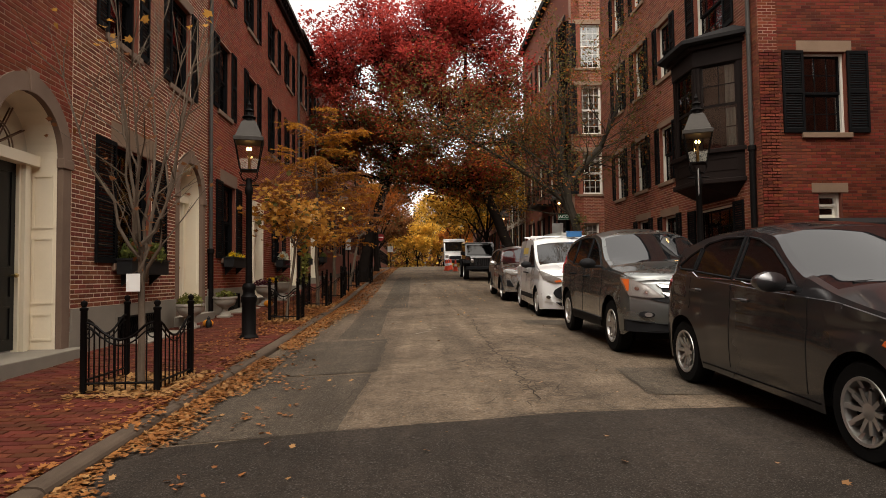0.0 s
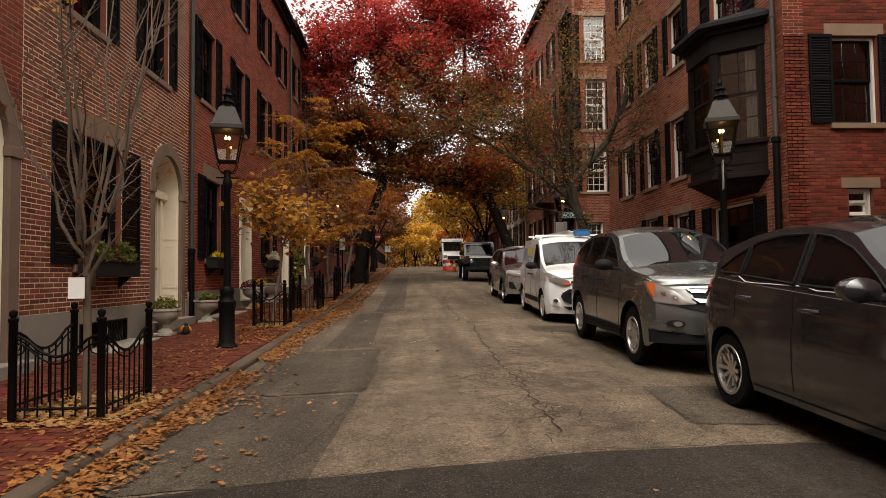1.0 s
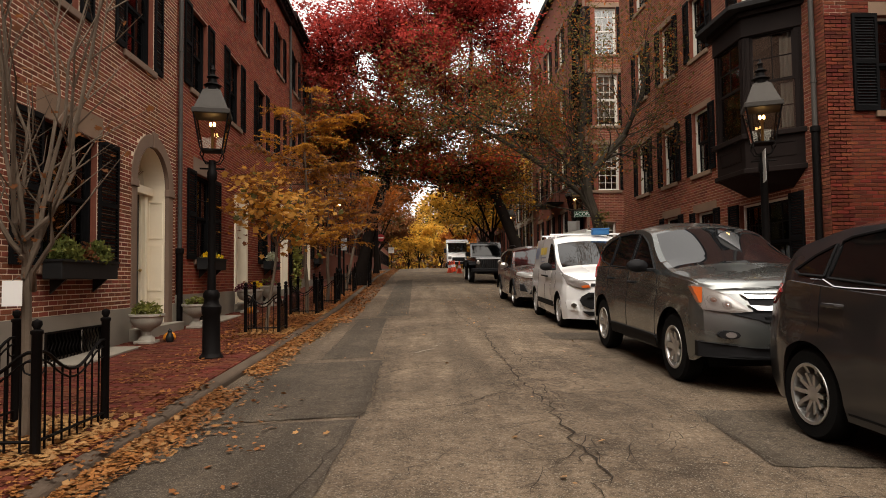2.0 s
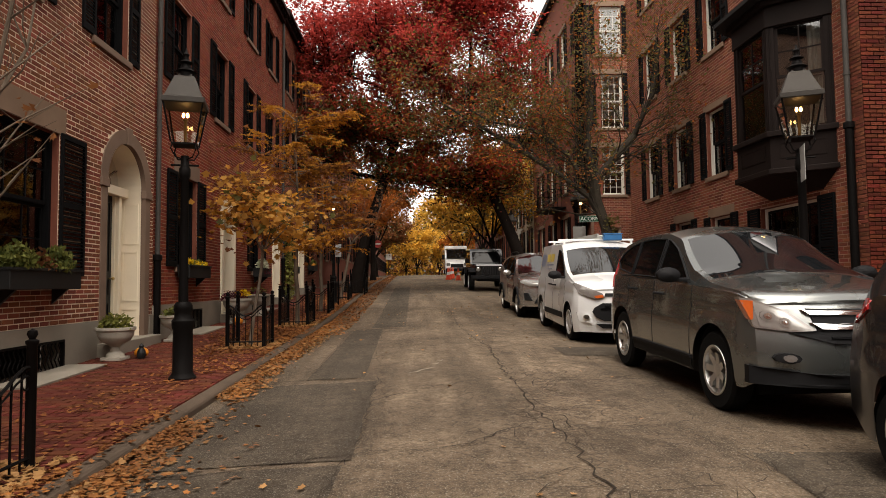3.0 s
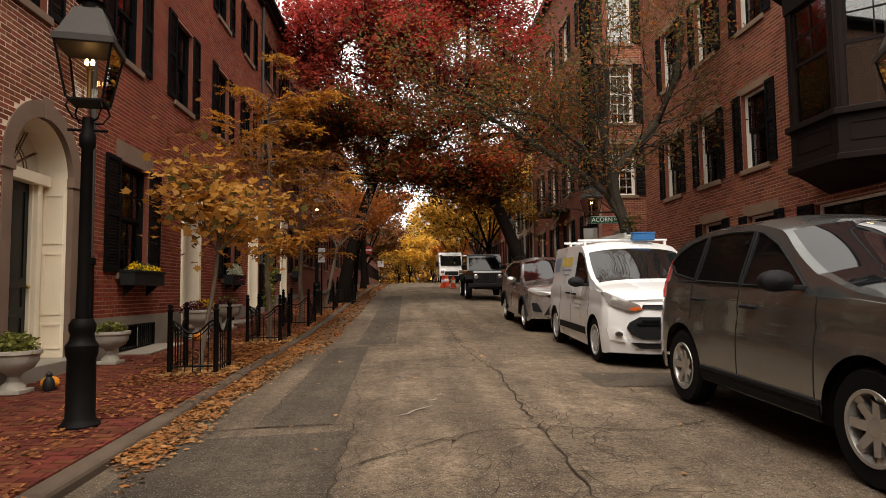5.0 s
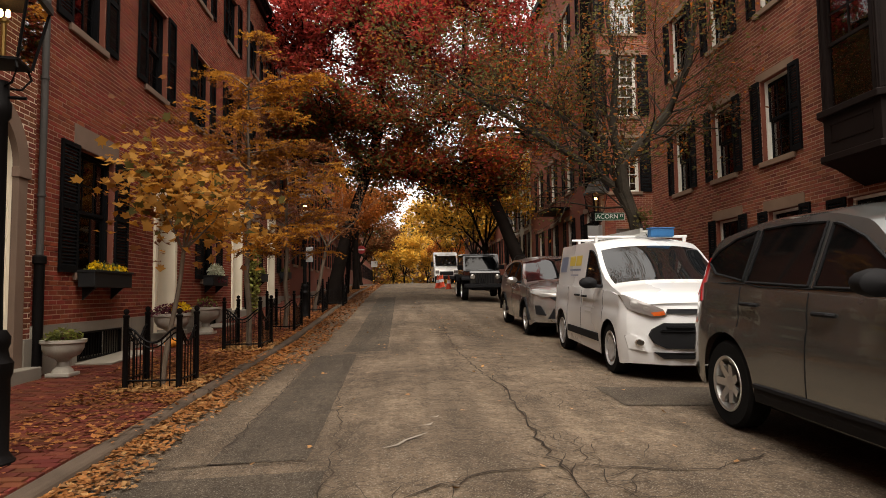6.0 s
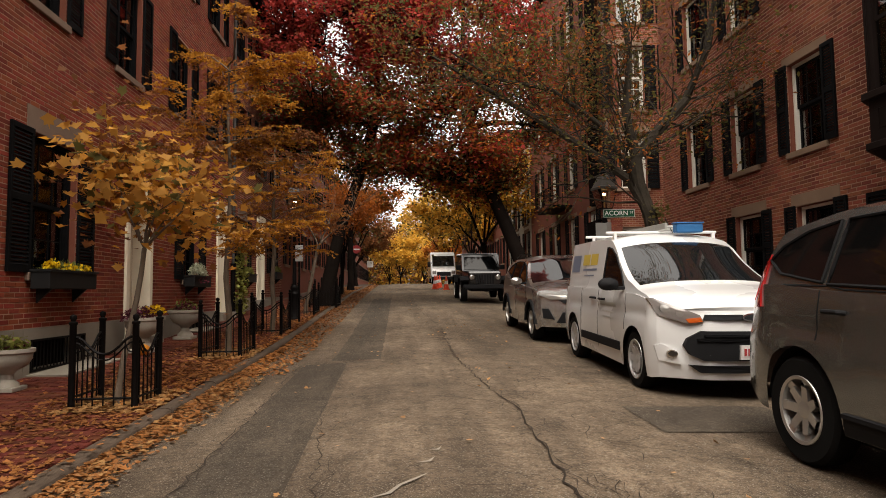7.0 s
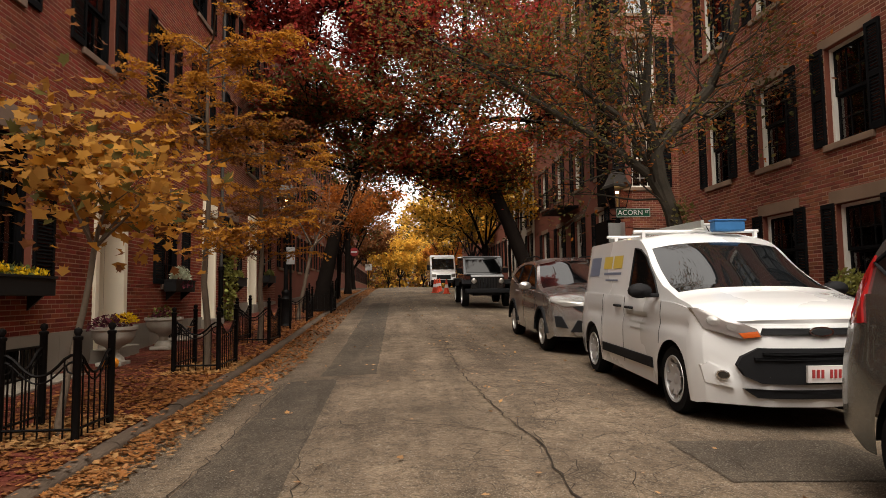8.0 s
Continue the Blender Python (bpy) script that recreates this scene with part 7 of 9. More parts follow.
VAN = dict(L=4.45, W=1.835, r=0.325, axles=(0.89, 3.56), paint=WHITE_PAINT, spokes=8, spoke_wide=0.3, rim_size=0.66, arch=0.05, handle_mat=M_TRIM, mirror_mat=M_TRIM, category="van", tumble=0.17,
           top=[(0, 0.9), (0.04, 0.96), (0.2, 1.03), (0.85, 1.16), (1.7, 1.66), (2.05, 1.8), (2.7, 1.84), (4.25, 1.82), (4.39, 1.72), (4.45, 0.9)],
           belt=[(0, 0.88), (0.2, 0.98), (0.9, 1.06), (2.4, 1.08), (4.25, 1.1), (4.45, 0.88)],
           low=[(0, 0.2), (0.3, 0.18), (4.15, 0.24), (4.45, 0.35)], cuts=(1.2, 2.28),
           dlo=[[(1.34, 1.13), (1.5, 1.3), (1.8, 1.53), (2.0, 1.62), (2.2, 1.65), (2.22, 1.12)]], shield=(0.9, 1.72), seams=(1.2, 2.3, 3.15), handles=(2.1, 2.5), handle_drop=0.12, mirror=1.3, crown=0.03, bow=0.42, reach=0.62, crease=0.8,
           rim=plain("silver_hubcap", (0.5, 0.5, 0.5), 0.4, 0.5),
           front=[("headlight", [(0.47, 0.79), (0.60, 0.77), (0.84, 0.85), (0.905, 1.03), (0.86, 1.03), (0.5, 0.86)], M_LENS_GREY, "long clear headlight", 0.016, True),
                  ("headlamp_bulb", disc(0.78, 0.92, 0.042), M_LENS, "", 0.024, True), ("headlamp_bulb", disc(0.67, 0.872, 0.034), M_LENS, "", 0.024, True),
                  ("indicator", [(0.485, 0.795), (0.6, 0.778), (0.63, 0.82), (0.5, 0.84)], M_AMBER, "amber indicator", 0.024, True),
                  ("upper_grille", [(-0.47, 0.81), (0.47, 0.81), (0.45, 0.865), (-0.45, 0.865)], M_TRIM, "narrow black upper grille", 0.014, False),
                  ("badge", [(0.11 * math.cos(a * 0.52), 0.838 + 0.042 * math.sin(a * 0.52)) for a in range(12)], M_CHROME, "plain oval badge", 0.03, False),
                  ("badge_face", [(0.09 * math.cos(a * 0.52), 0.838 + 0.03 * math.sin(a * 0.52)) for a in range(12)], M_TRIM, "", 0.038, False),
                  ("grille", [(-0.48, 0.40), (0.48, 0.40), (0.6, 0.46), (0.65, 0.55), (0.62, 0.62), (0.5, 0.7), (-0.5, 0.7), (-0.62, 0.62), (-0.65, 0.55), (-0.6, 0.46)], M_TRIM, "large black grille", 0.012, False),
                  ("grille_slat", bar(-0.48, 0.48, 0.645, 0.665), M_SHUTTER, "", 0.03, False),
                  ("grille_slat", bar(-0.54, 0.54, 0.6, 0.62), M_SHUTTER, "", 0.03, False),
                  ("lower_intake", [(-0.5, 0.275), (0.5, 0.275), (0.6, 0.35), (-0.6, 0.35)], M_TRIM, "black lower intake", 0.012, False),
                  ("fog_recess", [(0.66, 0.35), (0.85, 0.38), (0.88, 0.53), (0.83, 0.56), (0.72, 0.49)], WHITE_PAINT, "", 0.007, True),
                  ("fog_light", [(0.75 + 0.045 * math.cos(a * 0.63), 0.46 + 0.042 * math.sin(a * 0.63)) for a in range(10)], M_CHROME, "round fog light", 0.032, True),
                  ("fog_lens", [(0.75 + 0.034 * math.cos(a * 0.63), 0.46 + 0.031 * math.sin(a * 0.63)) for a in range(10)], M_CARGLASS, "", 0.04, True),
                  ("number_plate", bar(-0.155, 0.155, 0.42, 0.56), M_PLATE, "pale plate with red bars", 0.042, False),
                  *[("plate_bar", bar(q + 0.004, q + 0.024, 0.46, 0.53), M_PLATEBAR, "", 0.052, False) for q in (-0.128, -0.09, -0.052, 0.022, 0.06, 0.098)]])
van, on_side, side_piece, panel = car("delivery_van", 3.70, 13.38, VAN, "white delivery van with roof rack and blue box", -1.3)
M_LADDER = material("weathered_aluminium", (0.45, 0.45, 0.42), 0.5, metal=0.6, vary=0.2, grain=30)
M_BLUE = material("blue_plastic_box", (0.03, 0.13, 0.30), 0.45, vary=0.2, grain=30)
M_PRINT_Y = plain("gold_print", (0.5, 0.36, 0.06), 0.6)
M_PRINT_B = plain("grey_blue_print", (0.12, 0.14, 0.2), 0.6)
for at in (2.2, 3.2):
    part("roof_bar", Shape().tube([(-0.8, at, 1.845), (0.72, at, 1.845)], 0.02, 8), WHITE_PAINT, van, "white tubular roof bar", smooth=True)
    for sx in (-0.68, 0.68):
        part("roof_bar_foot", Shape().box(sx - 0.02, sx + 0.02, at - 0.02, at + 0.02, 1.74, 1.86), WHITE_PAINT, van)
part("antenna", Shape().tube([(0.1, 2.15, 1.84), (0.06, 2.3, 2.05)], 0.006, 5), M_TRIM, van)
part("black_cladding", Shape().box(-0.93, -0.9, 1.38, 3.1, 0.36, 0.47), M_TRIM, van, "dark lower door cladding", bevel=0.01)
for sign in (-1,):
    for nm, s0, s1, z0, z1, mat in (("lettering", 2.6, 2.95, 1.42, 1.58, M_PRINT_Y), ("lettering", 3.0, 3.35, 1.42, 1.58, M_PRINT_Y), ("lettering", 2.6, 3.3, 1.34, 1.37, M_PRINT_B), ("lettering", 2.7, 3.2, 1.26, 1.28, M_PRINT_B), ("lettering", 3.5, 3.95, 1.32, 1.58, M_PRINT_B),
                                ("lettering", 1.55, 2.2, 0.88, 0.93, M_LADDER), ("lettering", 1.6, 2.1, 0.8, 0.82, M_LADDER), ("lettering", 1.65, 2.05, 0.73, 0.75, M_LADDER)):
        zm = (z0 + z1) / 2
        sh = Shape()
        sh.grid([[(sign * (on_side(s, z) + 0.004), s, z) for s in (s0, (s0 + s1) / 2, s1)] for z in (z0, zm, z1)])
        part(nm, sh, mat, van, "unreadable printed lettering as plain bars")
ladder = thing("ladder", van.matrix_world @ Matrix.Translation((0.15, 2.0, 1.88)), "aluminium ladder lying on the van's roof rack", "ladder")
for dx in (-0.2, 0.2):
    part("rail", Shape().box(dx - 0.02, dx + 0.02, 0, 2.3, 0, 0.08), M_LADDER, ladder, bevel=0.005)
for k in range(7):
    part("rung", Shape().tube([(-0.2, 0.15 + k * 0.32, 0.04), (0.2, 0.15 + k * 0.32, 0.04)], 0.018, 8), M_LADDER, ladder)
bx = thing("blue_box", van.matrix_world @ Matrix.Translation((0.22, 1.92, 1.825)), "faded blue plastic box strapped on the roof rack", "box")
part("box_body", Shape().box(-0.17, 0.19, -0.02, 0.12, 0, 0.12), M_BLUE, bx, bevel=0.02)
part("box_lid", Shape().box(-0.18, 0.2, -0.03, 0.13, 0.12, 0.14), M_BLUE, bx, bevel=0.012)

CROSS = dict(L=4.6, W=1.845, r=0.345, axles=(0.94, 3.6), paint=SILVER_PAINT, spokes=5, spoke_wide=0.24, arch=0.065, tumble=0.36,
             top=[(0, 0.88), (0.04, 0.95), (0.3, 1.02), (1.2, 1.12), (2.05, 1.58), (2.5, 1.66), (3.5, 1.64), (4.2, 1.5), (4.5, 1.1), (4.6, 0.95)],
             belt=[(0, 0.82), (0.3, 0.95), (1.1, 1.02), (2.0, 1.05), (3.4, 1.12), (4.2, 1.25), (4.6, 0.93)],
             low=[(0, 0.32), (0.3, 0.25), (4.2, 0.28), (4.6, 0.4)], cuts=(1.4, 2.5, 3.4),
             dlo=[[(1.66, 1.1), (1.85, 1.25), (2.2, 1.45), (2.44, 1.52), (2.46, 1.11)], [(2.52, 1.12), (2.5, 1.53), (3.0, 1.54), (3.3, 1.52), (3.35, 1.16)], [(3.4, 1.18), (3.38, 1.51), (3.7, 1.44), (3.95, 1.3)]], shield=(1.22, 2.05), rear=(4.22, 4.5), seams=(1.5, 2.5), handles=(2.3, 3.2), mirror=1.6, bow=0.36, crease=0.75,
             front=[("headlight", [(0.4, 0.84), (0.7, 0.83), (0.88, 0.9), (0.88, 0.98), (0.6, 0.93), (0.4, 0.9)], M_LENS, "slim clear headlight", 0.018, True),
                    ("grille", [(-0.4, 0.72), (0.4, 0.72), (0.56, 0.82), (0.4, 0.86), (-0.4, 0.86), (-0.56, 0.82)], M_TRIM, "slim black grille", 0.014, False),
                    ("lower_grille", [(-0.6, 0.4), (0.6, 0.4), (0.5, 0.6), (-0.5, 0.6)], M_TRIM, "black lower grille", 0.014, False),
                    ("corner_intake", [(0.64, 0.46), (0.82, 0.48), (0.84, 0.66), (0.74, 0.66)], M_TRIM, "", 0.014, True),
                    ("skid_plate", [(-0.5, 0.34), (0.5, 0.34), (0.55, 0.4), (-0.55, 0.4)], M_ALLOY, "", 0.02, False)])
cross, on_side, side_piece, panel = car("crossover_car", 3.6, 18.62, CROSS, "silver grey crossover car parked behind the van")
for sign in (-1, 1):
    part("roof_rail", Shape().tube([(sign * 0.6, 2.3, 1.66), (sign * 0.61, 2.6, 1.71), (sign * 0.6, 3.6, 1.69), (sign * 0.58, 4.0, 1.62)], 0.015, 6), M_TRIM, cross, smooth=True)
    for a in CROSS["axles"]:
        s = Shape()
        s.tube([(sign * 0.935, a + 0.425 * math.cos(math.pi * k / 20), 0.345 + 0.425 * math.sin(math.pi * k / 20)) for k in range(21)], 0.028, 6)
        part("arch_lip", s, M_TRIM, cross, smooth=True)


def jeep(x, y):
    """A boxy black off-roader: flat hood, upright windscreen, round headlights, slotted grille, separate wings."""
    c = thing("off_road_car", pose(x, y, road_z(x, y + 1) + 0.0, 2.9), "boxy black off-road car with round headlights", "car", "cars parked along the kerb")
    part("tub", Shape().box(-0.72, 0.72, 1.2, 3.7, 0.55, 1.15), BLACK_PAINT, c, bevel=0.05)
    part("hood", Shape().prism([(-0.6, 0.25), (0.6, 0.25), (0.72, 1.25), (-0.72, 1.25)], 0.6, 1.14), BLACK_PAINT, c, bevel=0.05)
    part("grille", Shape().box(-0.6, 0.6, 0.17, 0.27, 0.62, 1.1), BLACK_PAINT, c, bevel=0.03)
    for k in range(7):
        part("grille_slot", Shape().box(-0.3 + k * 0.1 - 0.03, -0.3 + k * 0.1 + 0.03, 0.15, 0.175, 0.68, 1.02), M_TRIM, c)
    for sign in (-1, 1):
        part("headlight", Shape().lathe([(0.09, 0.2), (0.095, 0.14), (0.07, 0.125), (0.0, 0.12)], 16, (sign * 0.48, 0, 0.92), axis=1), M_LENS, c, "round headlight", smooth=True)
        part("wing", Shape().prism([(0.1, 0.82), (0.3, 0.95), (1.1, 0.95), (1.35, 0.6), (1.25, 0.6), (1.05, 0.88), (0.35, 0.88), (0.15, 0.76)], min(sign * 0.6, sign * 0.9), max(sign * 0.6, sign * 0.9), 0), M_TRIM, c, "black wing flare")
        part("wing", Shape().prism([(2.5, 0.7), (2.75, 0.95), (3.5, 0.95), (3.7, 0.7), (3.6, 0.7), (3.45, 0.88), (2.8, 0.88), (2.6, 0.68)], min(sign * 0.6, sign * 0.9), max(sign * 0.6, sign * 0.9), 0), M_TRIM, c)
        part("mirror", Shape().box(min(sign * 0.74, sign * 0.95), max(sign * 0.74, sign * 0.95), 1.4, 1.48, 1.18, 1.36), M_TRIM, c, bevel=0.03)
        part("side_glass", Shape().box(sign * 0.7 - 0.005, sign * 0.7 + 0.005, 1.6, 3.5, 1.2, 1.68), M_CARGLASS, c)
        for a in (0.72, 3.1):
            wheel(c, sign * 0.74, a, 0.37, 0.37, 5, M_ALLOY, sign, width=0.24)
    part("windscreen_frame", Shape().prism([(1.3, 1.14), (1.36, 1.14), (1.56, 1.74), (1.5, 1.74)], -0.72, 0.72, 0), BLACK_PAINT, c)
    part("windshield", Shape().prism([(1.29, 1.2), (1.3, 1.2), (1.48, 1.68), (1.47, 1.68)], -0.64, 0.64, 0), M_DIMGLASS, c, "upright windshield")
    part("roof", Shape().box(-0.72, 0.72, 1.5, 3.7, 1.72, 1.8), BLACK_PAINT, c, bevel=0.04)
    part("rear_panel", Shape().box(-0.72, 0.72, 3.62, 3.7, 1.1, 1.75), BLACK_PAINT, c)
    part("bumper", Shape().box(-0.8, 0.8, -0.02, 0.16, 0.5, 0.66), M_TRIM, c, "black steel bumper", bevel=0.03)
    part("underbody", Shape().box(-0.5, 0.5, 0.3, 3.6, 0.4, 0.62), M_TRIM, c)
    return c


jeep(3.25, 30.0)


def box_truck(x, y):
    """A tall white panel van with a steep hood and a dark windscreen."""
    c = thing("panel_van", pose(x, y, road_z(1.3, y + 2) - 0.05, 1.5), "tall white panel van on the crest", "van", "cars parked along the kerb")
    part("body", Shape().prism([(0.75, 0.4), (5.5, 0.4), (5.5, 2.5), (1.7, 2.55), (1.45, 2.4), (0.8, 1.45)], -1.0, 1.0, 0), WHITE_PAINT, c, bevel=0.08)
    part("hood", Shape().prism([(0, 0.45), (0.8, 0.4), (0.85, 1.42), (0.3, 1.2), (0.03, 1.0)], -0.95, 0.95, 0), WHITE_PAINT, c, bevel=0.08)
    part("windshield", Shape().prism([(0.7, 1.42), (0.83, 1.42), (1.4, 2.25), (1.2, 2.25)], -0.86, 0.86, 0), M_DIMGLASS, c, "dark windshield")
    part("grille", Shape().prism([(-0.02, 0.62), (0.2, 0.62), (0.2, 0.95), (-0.02, 0.95)], -0.55, 0.55, 0), M_TRIM, c, bevel=0.02)
    part("bumper", Shape().box(-0.97, 0.97, -0.04, 0.3, 0.32, 0.58), M_TRIM, c, bevel=0.04)
    for sign in (-1, 1):
        part("headlight", Shape().box(min(sign * 0.6, sign * 0.9), max(sign * 0.6, sign * 0.9), -0.02, 0.3, 0.78, 1.05), M_LENS, c, bevel=0.04)
        part("mirror", Shape().box(min(sign * 1.02, sign * 1.25), max(sign * 1.02, sign * 1.25), 0.9, 1.05, 1.35, 1.75), M_TRIM, c, bevel=0.04)
        for a in (0.9, 4.4):
            wheel(c, sign * 0.86, a, 0.36, 0.36, 6, M_ALLOY, sign)
    return c


box_truck(3.7, 57)

M_CONE = plain("orange_red_cone", (0.6, 0.06, 0.02), 0.5)
cone = thing("traffic_cone", pose(2.45, 45.5, road_z(2.45, 45.5)), "orange traffic cone standing on the road", "traffic cone", "cones by the parked van")
part("cone", Shape().lathe([(0.16, 0.03), (0.03, 0.78), (0.0, 0.79)], 14), M_CONE, cone, smooth=True)
part("base", Shape().box(-0.2, 0.2, -0.2, 0.2, 0, 0.035), M_CONE, cone, bevel=0.01)
part("white_band", Shape().lathe([(0.112, 0.32), (0.083, 0.5)], 14, caps=False), WHITE_PAINT, cone)
for x, y in ((2.2, 43.6), (2.7, 47), (2.75, 42.2)):
    copy_thing(cone, pose(x, y, road_z(x, y)))

# ---- road patches and cracks ----
def patch(name, edge0, edge1, y0, y1, mat, label, lift=0.008, n=14, ragged=0.03):
    """A thin layer of other asphalt; edges are functions of y, or numbers."""
    rows = []
    for y in np.arange(y0, y1 + 0.001, 0.25):
        a, b = edge0(y), edge1(y)
        a, b = a + ragged * noise.noise((y * 2, 1, 0)), b + ragged * noise.noise((y * 2, 5, 0))
        rows.append([(a + (b - a) * k / n, y + ragged * noise.noise((k * 0.7, y0 if y - y0 < 1 else 9, 2)) , 0) for k in range(n + 1)])
    s = Shape().grid([[(x, y, road_z(x, y) + lift) for x, y, _ in r] for r in rows])
    tagged(new(name, s.mesh(name, mat, True)), label, "road patch", kind="structure")


def cross_patch():
    rows = []
    for k in range(36):
        x = KERB_L + 0.02 + (KERB_R - KERB_L - 0.04) * k / 35
        far = 5.08 + 0.13 * (x - 0.3) + 0.05 * noise.noise((x * 1.3, 0, 4))
        if x > 2.6:
            far = 5.45 - (x - 2.6) * 0.25
        rows.append([(x, y, road_z(x, y) + 0.008) for y in np.linspace(-8, far, 30)])
    tagged(new("road_patch_near", Shape().grid(rows).mesh("road_patch", M_ASPHALT_NEW, True)), "dark newer asphalt laid across the road", "road patch", kind="structure")


cross_patch()
patch("road_patch_gutter", lambda y: -2.12, lambda y: -0.62 + 0.05 * (y - 5), 4.9, 7.45, M_ASPHALT_MID, "darker asphalt along the leafy gutter", 0.006)
patch("road_patch_strip", lambda y: -1.95, lambda y: -0.46, 7.5, 10.72, M_ASPHALT_MID, "darker rectangular asphalt repair in the road")
patch("road_patch_lane", lambda y: -1.32, lambda y: -0.62 - 0.012 * (y - 10.8), 10.8, 17.0, M_ASPHALT_MID, "darker narrow asphalt repair in the road", 0.006)
patch("road_patch_wheel", lambda y: -0.95, lambda y: -0.2, 17.1, 34.0, M_ASPHALT_MID, "darker narrow asphalt repair in the road", 0.006)
patch("road_patch_right", lambda y: 2.2 + 0.1 * (y - 6), lambda y: 3.4, 5.9, 7.6, M_ASPHALT_MID, "darker asphalt repair beside the parked car", 0.006)
patch("road_patch_bay", lambda y: 2.2, lambda y: 3.6, 12.2, 13.4, M_ASPHALT_MID, "darker asphalt repair beside the van", 0.006)


def crack(points, width, seed, jitter=0.035, lift=0.011):
    """A ragged tar-dark ribbon along the road."""
    rng = random.Random(seed)
    pts = []
    for (x0, y0), (x1, y1) in zip(points, points[1:]):
        m = max(2, int(math.hypot(x1 - x0, y1 - y0) / 0.12))
        pts += [(x0 + (x1 - x0) * k / m, y0 + (y1 - y0) * k / m) for k in range(m)]
    pts.append(points[-1])
    row_a, row_b = [], []
    for i, (x, y) in enumerate(pts):
        p, q = pts[max(0, i - 1)], pts[min(len(pts) - 1, i + 1)]
        dx, dy = q[0] - p[0], q[1] - p[1]
        ln = math.hypot(dx, dy) or 1
        nx, ny = -dy / ln, dx / ln
        j = rng.gauss(0, jitter)
        w = width * rng.uniform(0.25, 1.3) * (0.2 if i in (0, len(pts) - 1) else 1)
        a, b = (x + nx * (j + w / 2), y + ny * (j + w / 2)), (x + nx * (j - w / 2), y + ny * (j - w / 2))
        row_a.append((*a, road_z(*a) + lift))
        row_b.append((*b, road_z(*b) + lift))
    return row_a, row_b


def cracks():
    runs = [([(1.11, 5.65), (1.15, 7.6), (1.09, 9.5), (1.1, 11.1), (1.2, 13.3), (1.1, 14.2), (0.95, 17), (1.05, 22), (0.7, 28), (0.6, 38)], 0.035),
            ([(-0.81, 5.25), (-0.6, 6.4), (-0.44, 8.2), (-0.45, 11.3), (-0.7, 14), (-0.8, 16)], 0.022),
            ([(-2.0, 7.3), (-1.6, 7.33), (-0.9, 7.5), (-0.45, 7.65), (0.3, 7.7), (0.9, 8.3)], 0.028),
            ([(-1.95, 10.74), (-1.3, 10.78), (-0.57, 10.74)], 0.032),
            ([(-0.45, 9.4), (-0.1, 9.76), (0.5, 10.25), (1.06, 10.36), (2.1, 10.2), (2.7, 10.6)], 0.034),
            ([(-1.34, 14.0), (-0.6, 14.1), (0.0, 14.13), (0.5, 13.9), (0.94, 13.53), (1.2, 13.2)], 0.026),
            ([(-1.3, 11.0), (-1.33, 13.9), (-1.4, 17.0), (0.0, 17.15), (1.4, 17.0), (2.6, 16.6)], 0.028),
            ([(1.2, 12.6), (1.6, 12.0), (2.4, 11.4), (2.8, 10.9)], 0.02), ([(1.13, 8.4), (0.8, 9.0), (0.3, 9.2), (-0.2, 8.9)], 0.018),
            ([(1.12, 6.4), (0.8, 6.0), (0.6, 5.5)], 0.016), ([(2.2, 5.5), (2.3, 7.0), (2.1, 8.2)], 0.016), ([(1.2, 14.4), (1.9, 15.0), (2.6, 15.2)], 0.018),
            ([(-2.0, 9.2), (-1.2, 9.3)], 0.018), ([(0.2, 20.2), (1.0, 20.4), (2.4, 20.0)], 0.03), ([(-1.9, 21), (-0.5, 21.3), (0.8, 21.1)], 0.03), ([(-1.8, 26), (0.5, 26.4), (2.5, 26)], 0.03),
            ([(-1.9, 12.1), (-1.3, 12.2)], 0.016), ([(1.1, 11.4), (1.35, 10.8), (1.3, 10.0), (1.5, 9.4)], 0.02),
            ([(-2.05, 4.62), (-1.29, 4.82), (0.29, 5.1), (2.55, 5.42), (2.75, 4.6), (2.9, 3.6)], 0.022)]
    s = Shape()
    for i, (pts, w) in enumerate(runs):
        a, b = crack(pts, w * 0.42, i, 0.022)
        s.grid([a, b])
        a, b = crack([(x + 0.05, y + 0.03) for x, y in pts], w * 0.25, i + 50, 0.06)
        s.grid([a, b])
    rng = random.Random(4)
    for i in range(190):
        x, y = rng.gauss(1.3, 0.6), rng.uniform(5.8, 17)
        a = rng.uniform(0, 6.28)
        pts = [(x, y)]
        for _ in range(3):
            a += rng.gauss(0, 0.6)
            pts.append((pts[-1][0] + 0.22 * math.cos(a), pts[-1][1] + 0.22 * math.sin(a)))
        r0, r1 = crack(pts, 0.007, 200 + i, 0.02, 0.012)
        s.grid([r0, r1])
    ob = new("road_cracks", s.mesh("road_cracks", M_CRACK))
    tagged(ob, "tar-dark ragged cracks across the worn asphalt", "crack", kind="stuff")


cracks()
M_CHALK = material("pale_scuff", (0.24, 0.21, 0.17), 0.9, vary=0.3, grain=60)
s = Shape()
for pts in ([(-0.1, 10.95), (0.1, 11.15), (0.28, 11.35)], [(0.2, 11.6), (0.34, 11.7)], [(0.3, 11.9), (0.4, 11.95)]):
    s.grid(list(crack(pts, 0.03, 77, 0.03, 0.011)))
tagged(new("road_scuff", s.mesh("road_scuff", M_CHALK)), "pale chalky scuff mark on the asphalt", "road mark", kind="stuff")

